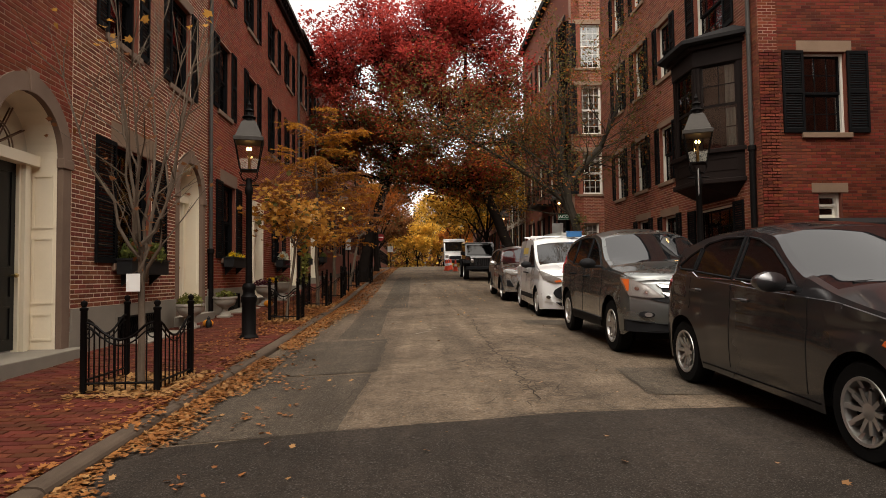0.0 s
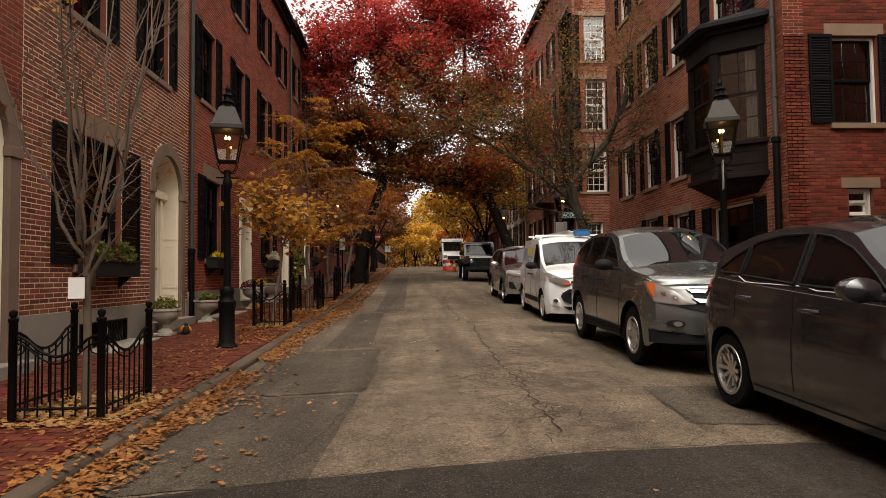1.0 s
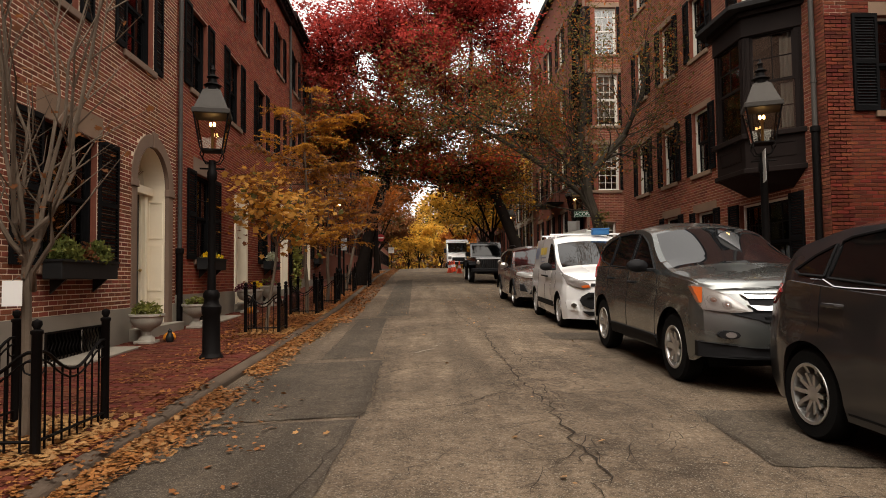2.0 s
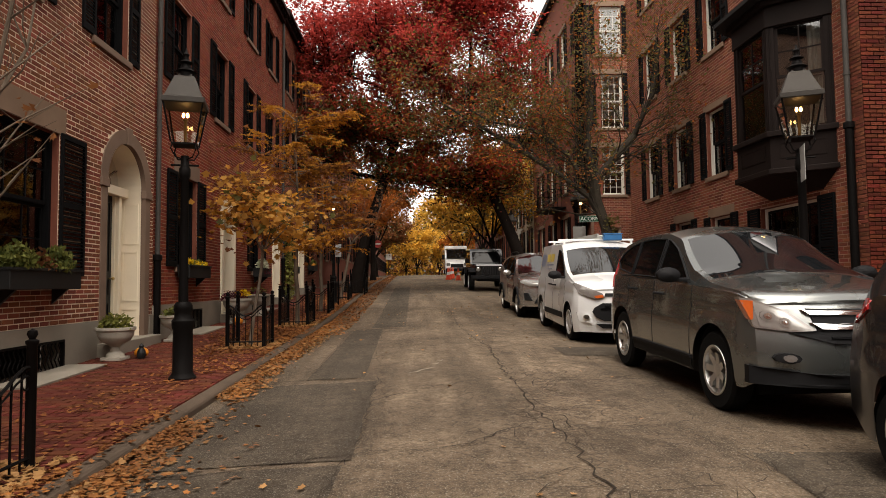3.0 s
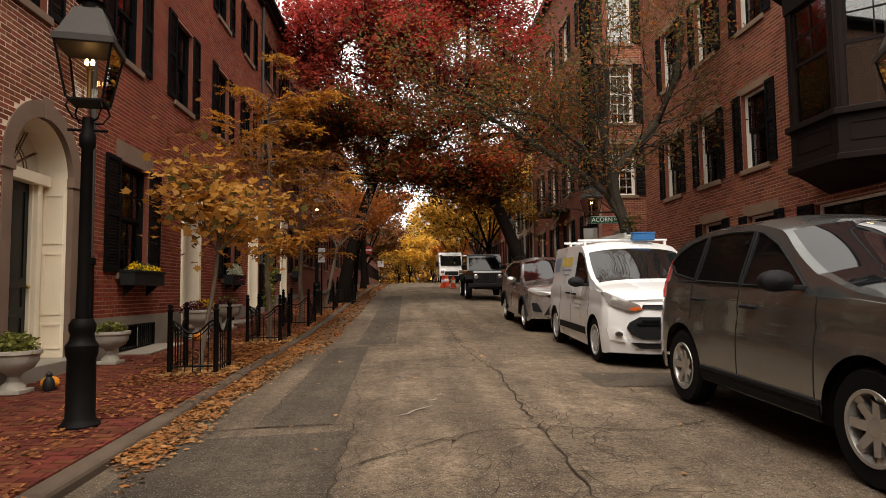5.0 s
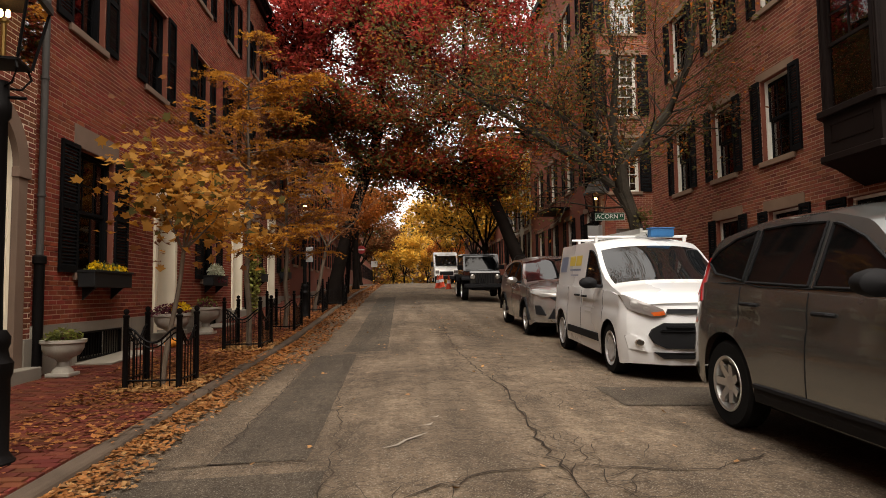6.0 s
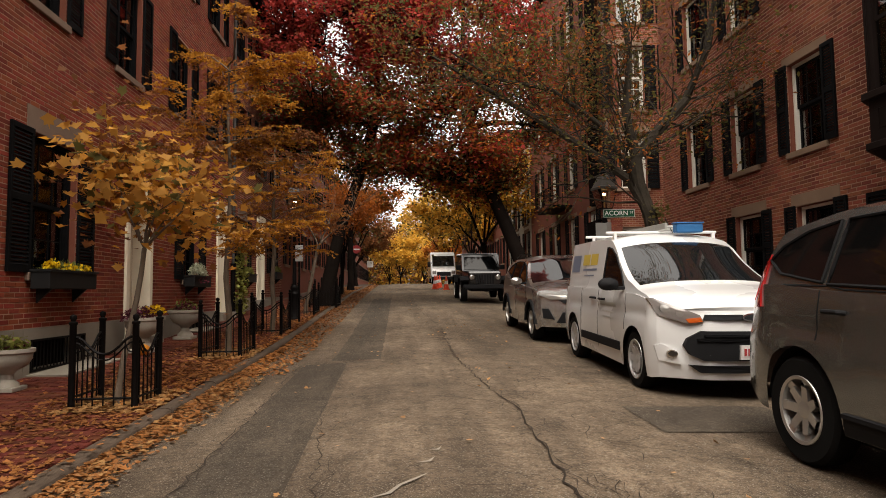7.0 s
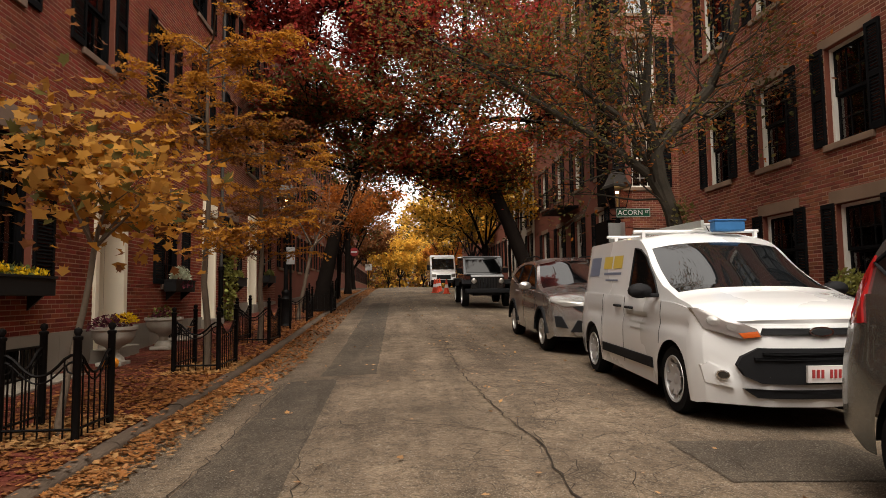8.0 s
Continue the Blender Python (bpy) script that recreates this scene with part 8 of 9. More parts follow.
# ---- sidewalk bricks ----
def pavers(parent, x0, x1, y0, y1, singles, gaps=()):
    rng = random.Random(12)
    V, F, alone = [], [], []
    bl, bw = 0.203, 0.1
    row, y = 0, y0
    while y < y1:
        x = x0 - (bl / 2 if row % 2 else 0)
        while x < x1:
            a, b = max(x, x0) + 0.004, min(x + bl, x1) - 0.004
            mx, my = (a + b) / 2, y + bw / 2
            if b - a > 0.03 and not any(g[0] < mx < g[1] and g[2] < my < g[3] for g in gaps):
                top = 0.014 + rng.uniform(-0.003, 0.004) + 0.006 * noise.noise((mx * 0.9, my * 0.9, 0))
                z = ground_z(my) + STEP
                if len(alone) < 300 and singles and singles[0] < mx < singles[1] and singles[2] < my < singles[3] and b - a > bl - 0.02:
                    alone.append((mx, my, z + top))
                else:
                    n, e = len(V), 0.004
                    c, d = y + 0.004, y + bw - 0.004
                    zc, zd = ground_z(c) + STEP, ground_z(d) + STEP
                    V += [(a, c, zc - 0.01), (b, c, zc - 0.01), (b, d, zd - 0.01), (a, d, zd - 0.01), (a + e, c + e, zc + top), (b - e, c + e, zc + top), (b - e, d - e, zd + top), (a + e, d - e, zd + top)]
                    F += [(n + 4, n + 5, n + 6, n + 7), (n, n + 1, n + 5, n + 4), (n + 1, n + 2, n + 6, n + 5), (n + 2, n + 3, n + 7, n + 6), (n + 3, n, n + 4, n + 7)]
            x += bl
        y += bw
        row += 1
    me = bpy.data.meshes.new("paving_bricks")
    me.from_pydata(V, [], F)
    me.materials.append(M_PAVER)
    ob = new("paving_bricks", me)
    ob.parent = parent
    tagged(ob, kind="stuff")
    piece = Shape()
    a, b, e = bl / 2 - 0.004, bw / 2 - 0.004, 0.004
    piece.v = [(-a, -b, -0.02), (a, -b, -0.02), (a, b, -0.02), (-a, b, -0.02), (-a + e, -b + e, 0), (a - e, -b + e, 0), (a - e, b - e, 0), (-a + e, b - e, 0)]
    piece.f = [(4, 5, 6, 7), (0, 1, 5, 4), (1, 2, 6, 5), (2, 3, 7, 6), (3, 0, 4, 7)]
    pm = piece.mesh("paving_brick", M_PAVER_ONE)
    for p in alone:
        o = new("paving_brick", pm)
        o.parent = parent
        o.matrix_basis = pose(*p, 1.6)


pits = [(-3.25, -2.62, 6.5, 7.4), (-3.05, -2.55, 13.75, 14.45), (-3.0, -2.5, 17.6, 18.4)]
pavers(pave_l, WALL_L + 0.02, KERB_L - 0.15, 2.0, 34.0, (-4.3, -2.3, 8.4, 11.9), pits)
pavers(pave_r, KERB_R + 0.15, WALL_R - 0.02, 11.5, 24.0, None)

# ---- single bricks of the near walls ----
piece = brick_piece(M_BRICK_ONE)
# single bricks follow the end wall's darkened base
piece_red = brick_piece(material("single_red_brick", (0.135, 0.03, 0.015), 0.85, vary=0.4, grain=60, stain=1.1, bump=0.3, object_random=0.3, hue=0.008))
for wall, alone in LATER:
    for u, v, h in alone:
        o = new("brick", piece_red if wall is wall_f else piece)
        o.parent = wall
        o.matrix_basis = pose(u, v, h - 0.006)

# ---- fallen leaves ----
L_FALLEN = leaf_material("fallen_orange_leaves", (0.10, 0.036, 0.013), (0.36, 0.145, 0.042), 0.15)
L_FALLEN_PALE = leaf_material("fallen_tan_leaves", (0.13, 0.062, 0.025), (0.42, 0.23, 0.09), 0.15)
L_FALLEN_BROWN = leaf_material("fallen_brown_leaves", (0.08, 0.038, 0.016), (0.30, 0.14, 0.055), 0.1)


def litter(name, label, spots, size, outline, mat, seed, curl=0.16):
    rng = np.random.default_rng(seed)
    me = leaf_cloud(rng, spots, size, (0.001, 0.001, 0.004), outline, 0.0, True)
    me.materials.append(mat)
    tagged(new(name, me), label, "leaves", kind="stuff")


def scatter(rng, n, x0, x1, y0, y1, power=1.0, clump=0.0):
    out = []
    while len(out) < n:
        x, y = x0 + (x1 - x0) * rng.random() ** power, rng.uniform(y0, y1)
        if clump and noise.noise((x * 1.5, y * 0.8, 8)) < rng.uniform(-0.4, clump):
            continue
        z = (ground_z(y) + STEP + 0.016 if x < KERB_L - 0.14 or x > KERB_R + 0.14 else (ground_z(y) + STEP + 0.02 if x < KERB_L else road_z(x, y) + 0.015))
        if KERB_L <= x < KERB_L + 0.5:
            z += 0.022 * math.exp((KERB_L - x) / 0.14)  # drifted against the kerb
        out.append((x, y, z + rng.random() * 0.02))
    return out


rng = random.Random(3)
gutter = scatter(rng, 3400, KERB_L + 0.0, KERB_L + 0.26, 1.5, 17, 1.5, 0.1) + scatter(rng, 2600, KERB_L + 0.01, KERB_L + 0.4, 1.5, 17, 2.4, 0.3) + scatter(rng, 420, KERB_L, KERB_L + 1.1, 2, 9.0, 2.2, 0.3)
litter("gutter_leaves", "tan and brown fallen leaves drifted along the kerb", scatter(rng, 3000, KERB_L + 0.01, KERB_L + 0.36, 1.5, 17, 2.6, 0.2), 0.05, LEAF_OVAL, L_FALLEN_BROWN, 11)
litter("gutter_leaves", "tan and brown fallen leaves drifted along the kerb", scatter(rng, 1500, KERB_L + 0.01, KERB_L + 0.5, 1.5, 17, 2.6, 0.3), 0.052, LEAF_STAR, L_FALLEN_PALE, 12)
litter("gutter_leaves", "orange fallen leaves drifted along the kerb", gutter, 0.05, LEAF_STAR, L_FALLEN, 1)
litter("gutter_leaves", "orange fallen leaves drifted along the kerb", scatter(rng, 11000, KERB_L + 0.02, KERB_L + 0.7, 16, 60, 2.0), 0.08, LEAF_OVAL, L_FALLEN, 2)
walkway = scatter(rng, 1150, -2.3, -4.0, 2.0, 8.6, 1.8, 0.35) + scatter(rng, 700, -2.3, -3.4, 9.0, 13.4, 1.3, 0.3) + scatter(rng, 2600, -2.3, -3.6, 12.8, 17, 1.4) + scatter(rng, 300, -2.3, -4.7, 8, 17) + scatter(rng, 620, KERB_L - 0.005, KERB_L - 0.3, 5, 17, 1.0, 0.25)
litter("sidewalk_leaves", "orange and tan fallen leaves on brick sidewalk", walkway, 0.05, LEAF_STAR, L_FALLEN, 3)
litter("sidewalk_leaves", "orange and tan fallen leaves on brick sidewalk", scatter(rng, 13000, -2.3, -3.9, 15, 50, 1.6), 0.08, LEAF_OVAL, L_FALLEN, 4)
pit = []
for x0, x1, y0, y1 in pits:
    pit += scatter(rng, 800, x0 - 0.15, x1 + 0.25, y0 - 0.3, y1 + 0.2)
litter("tree_pit_leaves", "thick layer of fallen leaves at the tree base", pit, 0.075, LEAF_STAR, L_FALLEN_PALE, 5)
litter("road_leaves", "scattered fallen leaves on the asphalt", scatter(rng, 70, -1.6, 2.6, 2.5, 16) + scatter(rng, 260, -1.6, 2.9, 14, 45) + scatter(rng, 110, 0.9, 2.8, 15, 24), 0.05, LEAF_STAR, L_FALLEN_PALE, 6)

# ---- planters and plants ----
M_URN = material("weathered_cast_stone", (0.34, 0.31, 0.26), 0.9, vary=0.25, grain=60, stain=5, bump=0.4)
M_BOX = material("black_window_box", (0.008, 0.008, 0.008), 0.6, vary=0.3, grain=40, spec=0.3)
L_SHRUB = leaf_material("shrub_leaves", (0.05, 0.07, 0.018), (0.26, 0.25, 0.06), 0.3)
L_BLOOM_Y = leaf_material("yellow_blooms", (0.6, 0.36, 0.01), (0.85, 0.6, 0.03), 0.2)
L_BLOOM_W = leaf_material("white_green_blooms", (0.3, 0.32, 0.2), (0.7, 0.7, 0.55), 0.2)
L_BLOOM_P = leaf_material("purple_blooms", (0.07, 0.015, 0.025), (0.22, 0.05, 0.07), 0.2)


def tuft(parent, name, at, size, n, leaf, mat, seed, label=""):
    """A plant as a mound of small leaves."""
    r = np.random.default_rng(seed)
    d = r.normal(0, 1, (n, 3))
    d /= np.linalg.norm(d, axis=1)[:, None]
    d[:, 2] = np.abs(d[:, 2])
    c = np.asarray(at) + d * np.asarray(size) * (r.uniform(0.25, 1, (n, 1)) ** 0.5)
    me = leaf_cloud(r, c, leaf, (0.012, 0.012, 0.012), LEAF_OVAL)
    me.materials.append(mat)
    return tagged(part(name, me, mat, parent, label), kind="stuff")


def urn(x, y, label, plants, scale=1.0):
    z = ground_z(y) + STEP + 0.012
    u = thing("urn_planter", pose(x, y, z), label, "planter", "stone urns beside the doors")
    k = scale
    part("foot", Shape().box(-0.15 * k, 0.15 * k, -0.15 * k, 0.15 * k, 0, 0.05 * k), M_URN, u, bevel=0.008)
    part("bowl", Shape().lathe([(0.13 * k, 0.05 * k), (0.12 * k, 0.09 * k), (0.075 * k, 0.13 * k), (0.065 * k, 0.19 * k), (0.1 * k, 0.23 * k), (0.2 * k, 0.28 * k), (0.245 * k, 0.36 * k), (0.25 * k, 0.42 * k), (0.275 * k, 0.44 * k), (0.275 * k, 0.48 * k), (0.23 * k, 0.48 * k), (0.2 * k, 0.42 * k)], 24), M_URN, u, smooth=True)
    part("soil", Shape().lathe([(0.215 * k, 0.42 * k), (0.21 * k, 0.44 * k)], 20), M_EARTH, u)
    for i, (nm, mat, n, leaf, sz, off) in enumerate(plants):
        tuft(u, nm, (off[0], off[1], 0.44 * k + off[2]), sz, n, leaf, mat, int(y * 10) + i)
    return u


GREENS = ("shrub", L_SHRUB, 520, 0.07, (0.26, 0.26, 0.26), (0, 0, 0))
urn(-4.38, 12.5, "stone urn with bushy green plant beside the step", [GREENS])
urn(-4.4, 14.85, "stone urn with trailing green plant beside the step", [("shrub", L_SHRUB, 330, 0.07, (0.24, 0.26, 0.2), (0, 0, 0)), ("purple_flower", L_BLOOM_P, 120, 0.06, (0.12, 0.15, 0.1), (0, 0.12, 0.04))])
urn(-4.3, 18.5, "wide stone urn with yellow and purple chrysanthemums", [("purple_flower", L_BLOOM_P, 420, 0.07, (0.32, 0.34, 0.24), (-0.05, -0.05, 0)), ("yellow_flower", L_BLOOM_Y, 300, 0.06, (0.2, 0.22, 0.16), (0.1, 0.1, 0.1))], 1.25)
urn(-4.3, 20.6, "wide stone urn with dark autumn plants", [("purple_flower", L_BLOOM_P, 320, 0.07, (0.26, 0.3, 0.2), (0, 0, 0)), ("shrub", L_SHRUB, 160, 0.07, (0.28, 0.3, 0.26), (0, 0, 0))], 1.25)

M_PUMPKIN = material("orange_pumpkin", (0.55, 0.2, 0.02), 0.5, vary=0.2, grain=20, bump=0.1)


def pumpkin(x, y, r, label):
    p = thing("pumpkin", pose(x, y, ground_z(y) + STEP + 0.012 + r * 0.75), label, "pumpkin")
    s = Shape()
    rows = []
    for i in range(13):
        t = math.pi * i / 12
        rows.append([(r * math.sin(t) * (1 + 0.06 * math.cos(8 * a)) * math.cos(a), r * math.sin(t) * (1 + 0.06 * math.cos(8 * a)) * math.sin(a), -0.78 * r * math.cos(t)) for a in [6.2832 * k / 32 for k in range(33)]])
    part("rind", s.grid(rows), M_PUMPKIN, p, smooth=True)
    part("stem", Shape().tube([(0, 0, r * 0.7), (0.01, 0, r * 0.95), (0.03, 0, r * 1.1)], [0.018, 0.012, 0.014], 6), M_BARK_GREY, p)


pumpkin(-4.1, 12.72, 0.1, "small orange pumpkin by the doorstep")
pumpkin(-4.15, 18.05, 0.12, "small orange pumpkin beside the flower urn")
ornament = thing("garden_ornament", pose(-4.05, 12.6, ground_z(12.6) + STEP + 0.012), "small black carved bird ornament by the step", "ornament")
part("figure", Shape().lathe([(0.045, 0), (0.065, 0.05), (0.055, 0.12), (0.03, 0.16), (0.036, 0.19), (0.0, 0.23)], 12), M_BOX, ornament, smooth=True)


def window_box(m, u, v, w, label, plants):
    b = thing("window_box", m @ Matrix.Translation((u, v, 0.05)), label, "window box", "planted window boxes")
    part("trough", Shape().box(-w / 2, w / 2, -0.26, -0.02, 0.012, 0.26), M_BOX, b, bevel=0.012)
    part("rim", Shape().box(-w / 2 - 0.015, w / 2 + 0.015, -0.03, 0.0, 0.008, 0.28), M_BOX, b)
    for sx in (-1, 1):
        part("bracket", Shape().prism([(-0.45, 0.0), (-0.26, 0.2), (-0.26, 0.0)], sx * w * 0.36 - 0.02, sx * w * 0.36 + 0.02, 0), M_BOX, b)
    for i, (nm, mat, n, leaf, sz, at) in enumerate(plants):
        r = np.random.default_rng(int(abs(u) * 7) + i)
        d = r.normal(0, 1, (n, 3))
        d /= np.linalg.norm(d, axis=1)[:, None]
        d[:, 1] = np.abs(d[:, 1]) - 0.25
        c = np.asarray(at) + d * np.asarray(sz) * (r.uniform(0.2, 1, (n, 1)) ** 0.5)
        me = leaf_cloud(r, c, leaf, (0.015, 0.015, 0.015), LEAF_OVAL)
        me.materials.append(mat)
        tagged(part(nm, me, mat, b), kind="stuff")
    return b


window_box(LEFT, 10.98, 1.66, 1.5, "black window box with full green shrubs", [("shrub", L_SHRUB, 420, 0.075, (0.32, 0.34, 0.18), (-0.42, 0.05, 0.14)), ("shrub", L_SHRUB, 520, 0.075, (0.36, 0.34, 0.18), (0.36, 0.05, 0.14)), ("shrub", L_BROWN, 160, 0.07, (0.25, 0.25, 0.15), (0, 0.05, 0.14))])
window_box(LEFT, 16.5, 1.86, 1.3, "black window box with yellow flowers", [("yellow_flower", L_BLOOM_Y, 110, 0.06, (0.16, 0.09, 0.1), (-0.4, 0.05, 0.16)), ("yellow_flower", L_BLOOM_Y, 110, 0.06, (0.16, 0.09, 0.1), (0.0, 0.03, 0.18)), ("yellow_flower", L_BLOOM_Y, 110, 0.06, (0.16, 0.09, 0.1), (0.42, 0.02, 0.16)), ("shrub", L_SHRUB, 240, 0.06, (0.6, 0.15, 0.14), (0, 0.02, 0.12))])
window_box(LEFT, 22.4, 1.95, 1.25, "black window box with white and green flowers", [("white_flower", L_BLOOM_W, 420, 0.08, (0.5, 0.3, 0.16), (0, 0.08, 0.14)), ("purple_flower", L_BLOOM_P, 160, 0.07, (0.5, 0.2, 0.16), (0, -0.15, 0.2))])
window_box(LEFT, 27.4, 2.15, 1.2, "black window box with dark green plants", [("shrub", L_SHRUB, 260, 0.08, (0.5, 0.25, 0.15), (0, 0.05, 0.14))])
window_box(LEFT, 32.0, 2.35, 1.2, "black window box with dark green plants", [("shrub", L_SHRUB, 260, 0.08, (0.5, 0.25, 0.15), (0, 0.05, 0.14))])
window_box(RIGHT, -17.5, 1.5, 1.1, "black window box with olive green shrub", [("shrub", L_SHRUB, 520, 0.075, (0.45, 0.42, 0.2), (0, 0.06, 0.16))])
window_box(RIGHT, -14.6, 1.2, 1.1, "black window box with olive green shrub", [("shrub", L_SHRUB, 420, 0.075, (0.45, 0.42, 0.2), (0, 0.06, 0.16))])

ivy = thing("ivy_plant", pose(-4.68, 26.4, ground_z(26.4) + STEP), "green and yellow ivy climbing by the door", "climbing plant")
r = np.random.default_rng(9)
me = leaf_cloud(r, r.uniform(0, 1, (900, 3)) * (0.2, 0.9, 2.6) + (0, -0.45, 0), 0.1, (0.05, 0.1, 0.1), LEAF_STAR)
me.materials.append(L_SHRUB)
tagged(part("foliage", me, L_SHRUB, ivy), kind="stuff")
part("stem", Shape().tube([(0.03, 0, 0), (0.02, 0.1, 1), (0.03, -0.1, 2.4)], 0.015, 5), M_BARK, ivy)


# ---- cellar grates ----
def grate(u0, u1, v0, v1, lattice):
    g = thing("cellar_grate", LEFT @ Matrix.Translation((0, 0, 0.0)), "black iron grate over a cellar opening", "grate", "cellar grates")
    part("frame", Shape().box(u0, u1, v1 - 0.03, v1, 0.0, 0.05).box(u0, u1, v0, v0 + 0.03, 0.0, 0.05).box(u0, u0 + 0.03, v0 + 0.03, v1 - 0.03, 0.0, 0.05).box(u1 - 0.03, u1, v0 + 0.03, v1 - 0.03, 0.0, 0.05), M_IRON, g)
    # near-black sheet paints the cellar's darkness behind the bars
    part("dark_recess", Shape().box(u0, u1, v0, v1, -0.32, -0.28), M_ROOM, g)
    n = int((u1 - u0) / 0.085)
    for k in range(1, n):
        u = u0 + (u1 - u0) * k / n
        if lattice:
            pts = [(u + 0.03 * math.sin(q * 1.57), v0 + 0.02 + (v1 - v0 - 0.04) * q / 8, 0.03) for q in range(9)]
        else:
            pts = [(u, v0 + 0.02, 0.03), (u, v1 - 0.02, 0.03)]
        part("bar", Shape().tube(pts, 0.009, 5), M_IRON, g)
    y = (u0 + u1) / 2
    slab = thing("stone_slab", pose(WALL_L + 0.32, y, ground_z(y) + STEP + 0.012, 1.6), "pale granite slab set in the brick sidewalk", "slab")
    part("slab", Shape().box(-0.28, 0.25, -(u1 - u0) / 2 - 0.1, (u1 - u0) / 2 + 0.1, 0, 0.03), M_GRANITE, slab, bevel=0.006)


grate(10.35, 11.85, 0.3, 0.72, True)
grate(15.95, 17.4, 0.5, 0.93, False)
grate(21.8, 22.9, 0.68, 1.02, False)

# ---- signs ----
M_SIGN_GREEN = material("green_sign_enamel", (0.008, 0.07, 0.035), 0.4, vary=0.15, grain=30, bump=0.02)
M_SIGN_WHITE = plain("white_sign_print", (0.75, 0.75, 0.72), 0.5)
M_SIGN_GREY = material("grey_sign_back", (0.42, 0.42, 0.4), 0.45, metal=0.4, vary=0.15, grain=30, bump=0.02)


def text_mesh(words, size, depth):
    cu = bpy.data.curves.new("words", "FONT")
    cu.body, cu.size, cu.extrude, cu.align_x, cu.align_y = words, size, depth, "CENTER", "CENTER"
    ob = new("words", cu)
    bpy.context.view_layer.update()
    me = bpy.data.meshes.new_from_object(ob.evaluated_get(bpy.context.evaluated_depsgraph_get()))
    bpy.data.objects.remove(ob)
    return me


sign = thing("street_sign", pose(5.62, 22.55, 3.42, 0, 0, -4), "green street name sign with white letters on lamp post", "street sign")
part("board", Shape().box(-0.4, 0.4, 0, 0.02, -0.105, 0.105), M_SIGN_GREEN, sign, bevel=0.004)
s = Shape()
for a, b, c, d in ((-0.39, 0.39, 0.09, 0.097), (-0.39, 0.39, -0.097, -0.09), (-0.39, -0.383, -0.09, 0.09), (0.383, 0.39, -0.09, 0.09)):
    s.box(a, b, -0.004, 0.0, c, d)
part("border", s, M_SIGN_WHITE, sign)
for words, size, at in (("ACORN", 0.165, (-0.07, -0.004, 0)), ("ST", 0.09, (0.315, -0.004, 0.02))):
    me = text_mesh(words, size, 0.002)
    me.materials.append(M_SIGN_WHITE)
    part("letters", me, M_SIGN_WHITE, sign, "white letters").matrix_basis = pose(*at, 90)
part("bracket", Shape().box(-0.34, -0.28, 0.02, 0.12, -0.03, 0.03), M_IRON, sign)


def post_sign(x, y, z, w, h, turn, mat, label, post=False, bars=True):
    p = thing("parking_sign", pose(x, y, z, 0, 0, turn), label, "sign", "small street signs")
    part("plate", Shape().box(-w / 2, w / 2, -0.004, 0.004, 0, h), mat, p, bevel=0.002)
    if bars:
        for k in range(4):
            part("print_bar", Shape().box(-w * 0.35, w * 0.35, -0.009, -0.004, h * (0.2 + 0.18 * k), h * (0.26 + 0.18 * k)), M_PLATEBAR, p)
    if post:
        g = ground_z(y) + STEP
        part("pole", Shape().lathe([(0.028, g - z), (0.028, h + 0.05)], 10, (0, 0.035, 0)), M_IRON, p, smooth=True)
    return p


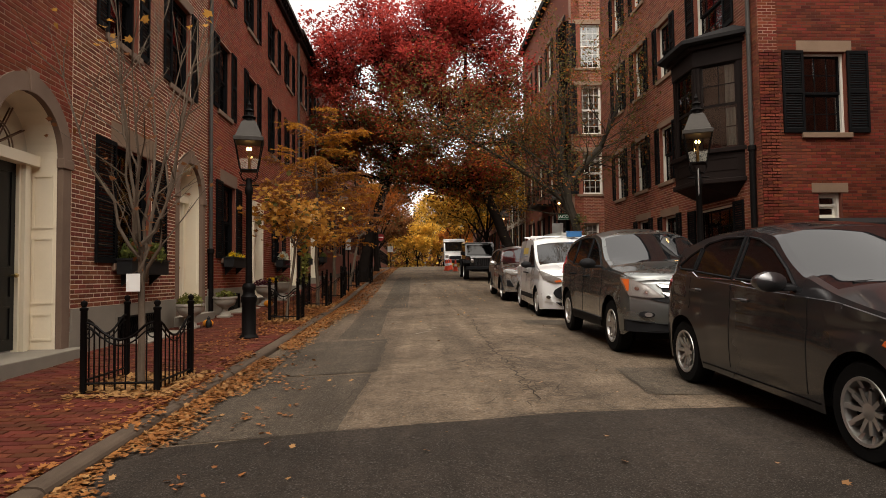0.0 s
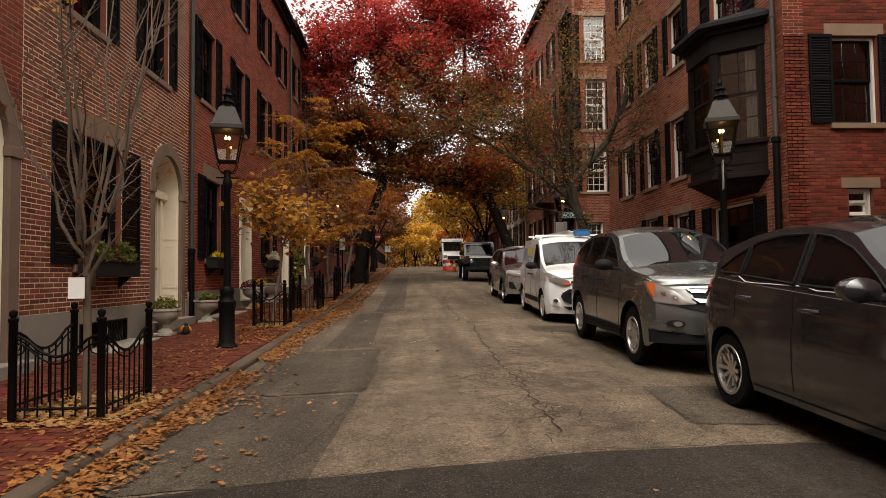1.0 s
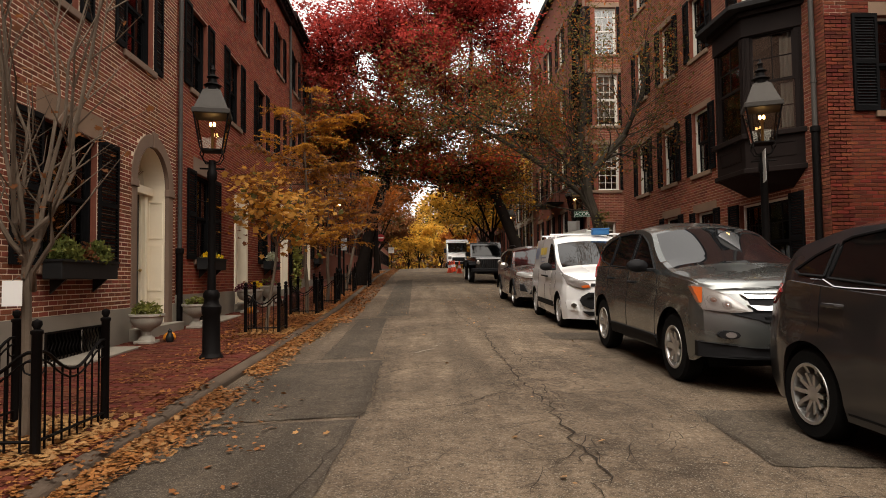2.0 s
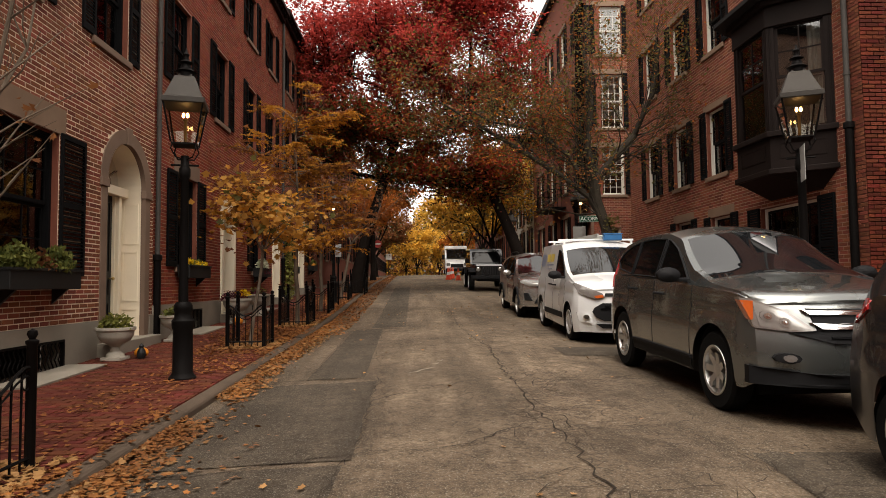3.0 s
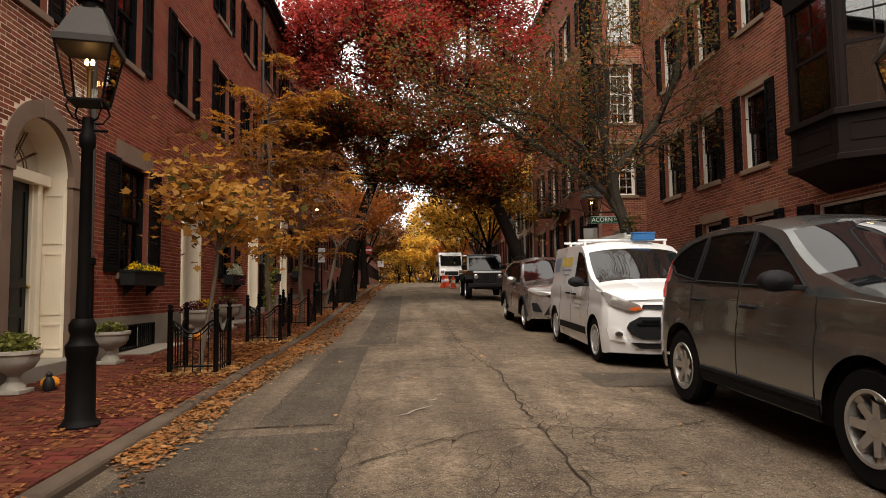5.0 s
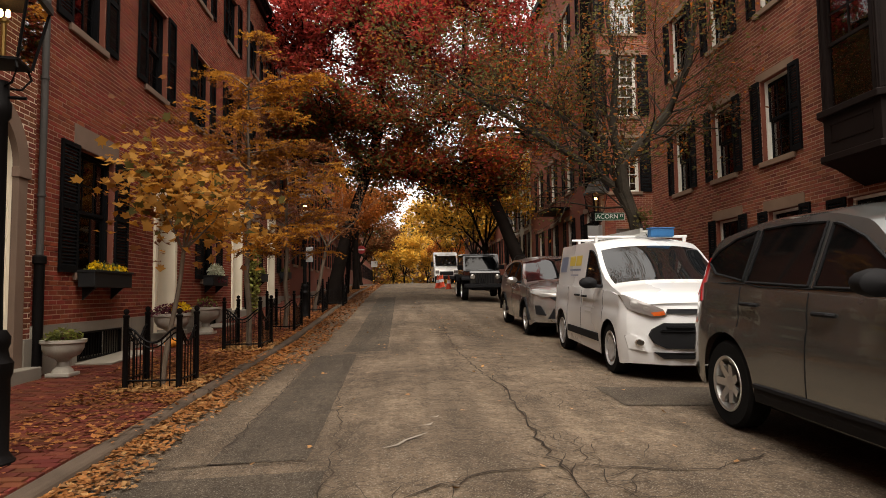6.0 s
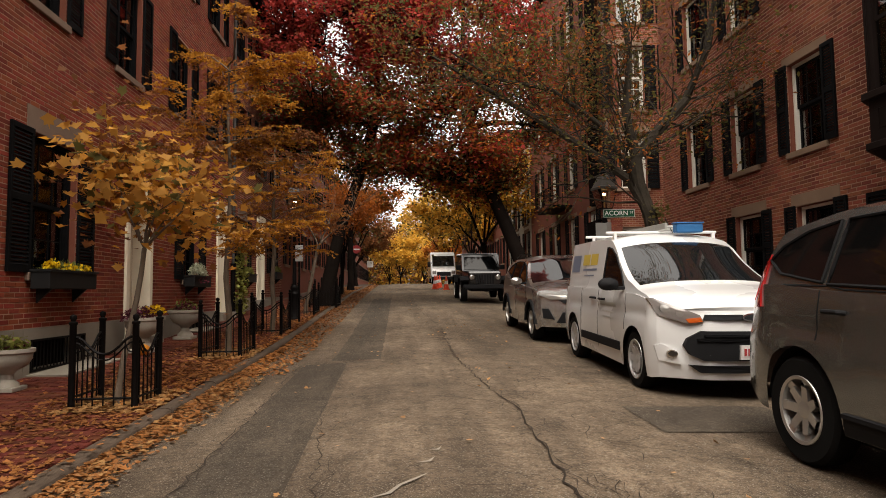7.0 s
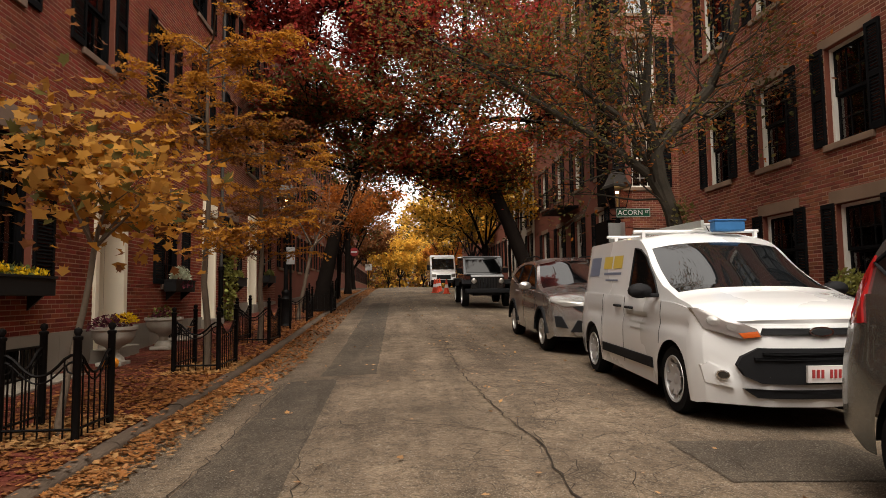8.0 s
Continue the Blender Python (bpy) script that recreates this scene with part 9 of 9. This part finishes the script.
post_sign(5.12, 22.45, 2.72, 0.3, 0.45, 8, M_SIGN_GREY, "grey back of a small sign on lamp post", bars=False)
post_sign(5.3, 22.4, 2.78, 0.16, 0.4, 30, M_SIGN_GREY, "narrow grey sign on lamp post", bars=False)
post_sign(5.05, 10.9, 2.7, 0.3, 0.46, 68, M_SIGN_GREY, "grey parking sign seen edge-on at lamp post")
post_sign(-2.5, 23.9, 2.35, 0.2, 0.42, 6, M_SIGN_GREY, "pale grey parking sign on a thin black pole", True, False)
post_sign(-2.6, 68, 4.0, 0.6, 0.6, 0, M_SIGN_WHITE, "white square sign far up the street", True, False)
disc = thing("round_sign", pose(-2.45, 45.98, 4.2), "red and white round sign on a pole", "sign")
part("disc", Shape().lathe([(0.26, 0), (0.26, 0.006)], 24, axis=1), M_PLATEBAR, disc)
part("bar", Shape().box(-0.18, 0.18, -0.006, 0, -0.04, 0.04), M_SIGN_WHITE, disc)

tag = thing("paper_tag", pose(-2.98, 6.86, ground_z(6.95) + STEP + 1.0, 0, 0, 6), "white paper notice tied to a young trunk", "notice")
part("sheet", Shape().box(-0.09, 0.05, -0.002, 0.0, 0, 0.19), M_SIGN_WHITE, tag)
part("string", Shape().tube([(-0.02, 0, 0.19), (0.03, 0.04, 0.24)], 0.003, 4), M_BARK_GREY, tag)

# ---- lean-to beside the red end wall, balcony up the street ----
shed = thing("bin_shed", pose(10.3, 12.3, ground_z(12) + 0.0), "low dark lean-to against the red end wall", "shed")
part("roof", Shape().prism([(-0.5, 1.95), (0.38, 2.12), (0.38, 2.18), (-0.5, 2.01)], -1.9, 1.9, 0), M_SLATE, shed, "dark sloping roof")
for k in range(20):
    part("board", Shape().box(-1.85 + k * 0.185, -1.68 + k * 0.185, -0.42, -0.4, 0, 1.96), M_DARKWOOD, shed)
balcony = thing("iron_balcony", pose(7.15, 33.5, 4.9), "black wrought-iron balcony on the tall house", "balcony")
part("floor", Shape().box(-0.8, 0, -1.4, 1.4, 0, 0.08), M_IRON, balcony)
part("rail", Shape().tube([(0, -1.4, 0.9), (-0.8, -1.4, 0.9), (-0.8, 1.4, 0.9), (0, 1.4, 0.9)], 0.02, 6), M_IRON, balcony)
for k in range(15):
    part("baluster", Shape().tube([(-0.8, -1.4 + 0.2 * k, 0.08), (-0.8, -1.4 + 0.2 * k + 0.08, 0.5), (-0.8, -1.4 + 0.2 * k, 0.9)], 0.012, 5), M_IRON, balcony)
for k in range(1, 4):
    part("baluster", Shape().tube([(-0.2 * k, -1.4, 0.08), (-0.2 * k, -1.4, 0.9)], 0.012, 5), M_IRON, balcony)
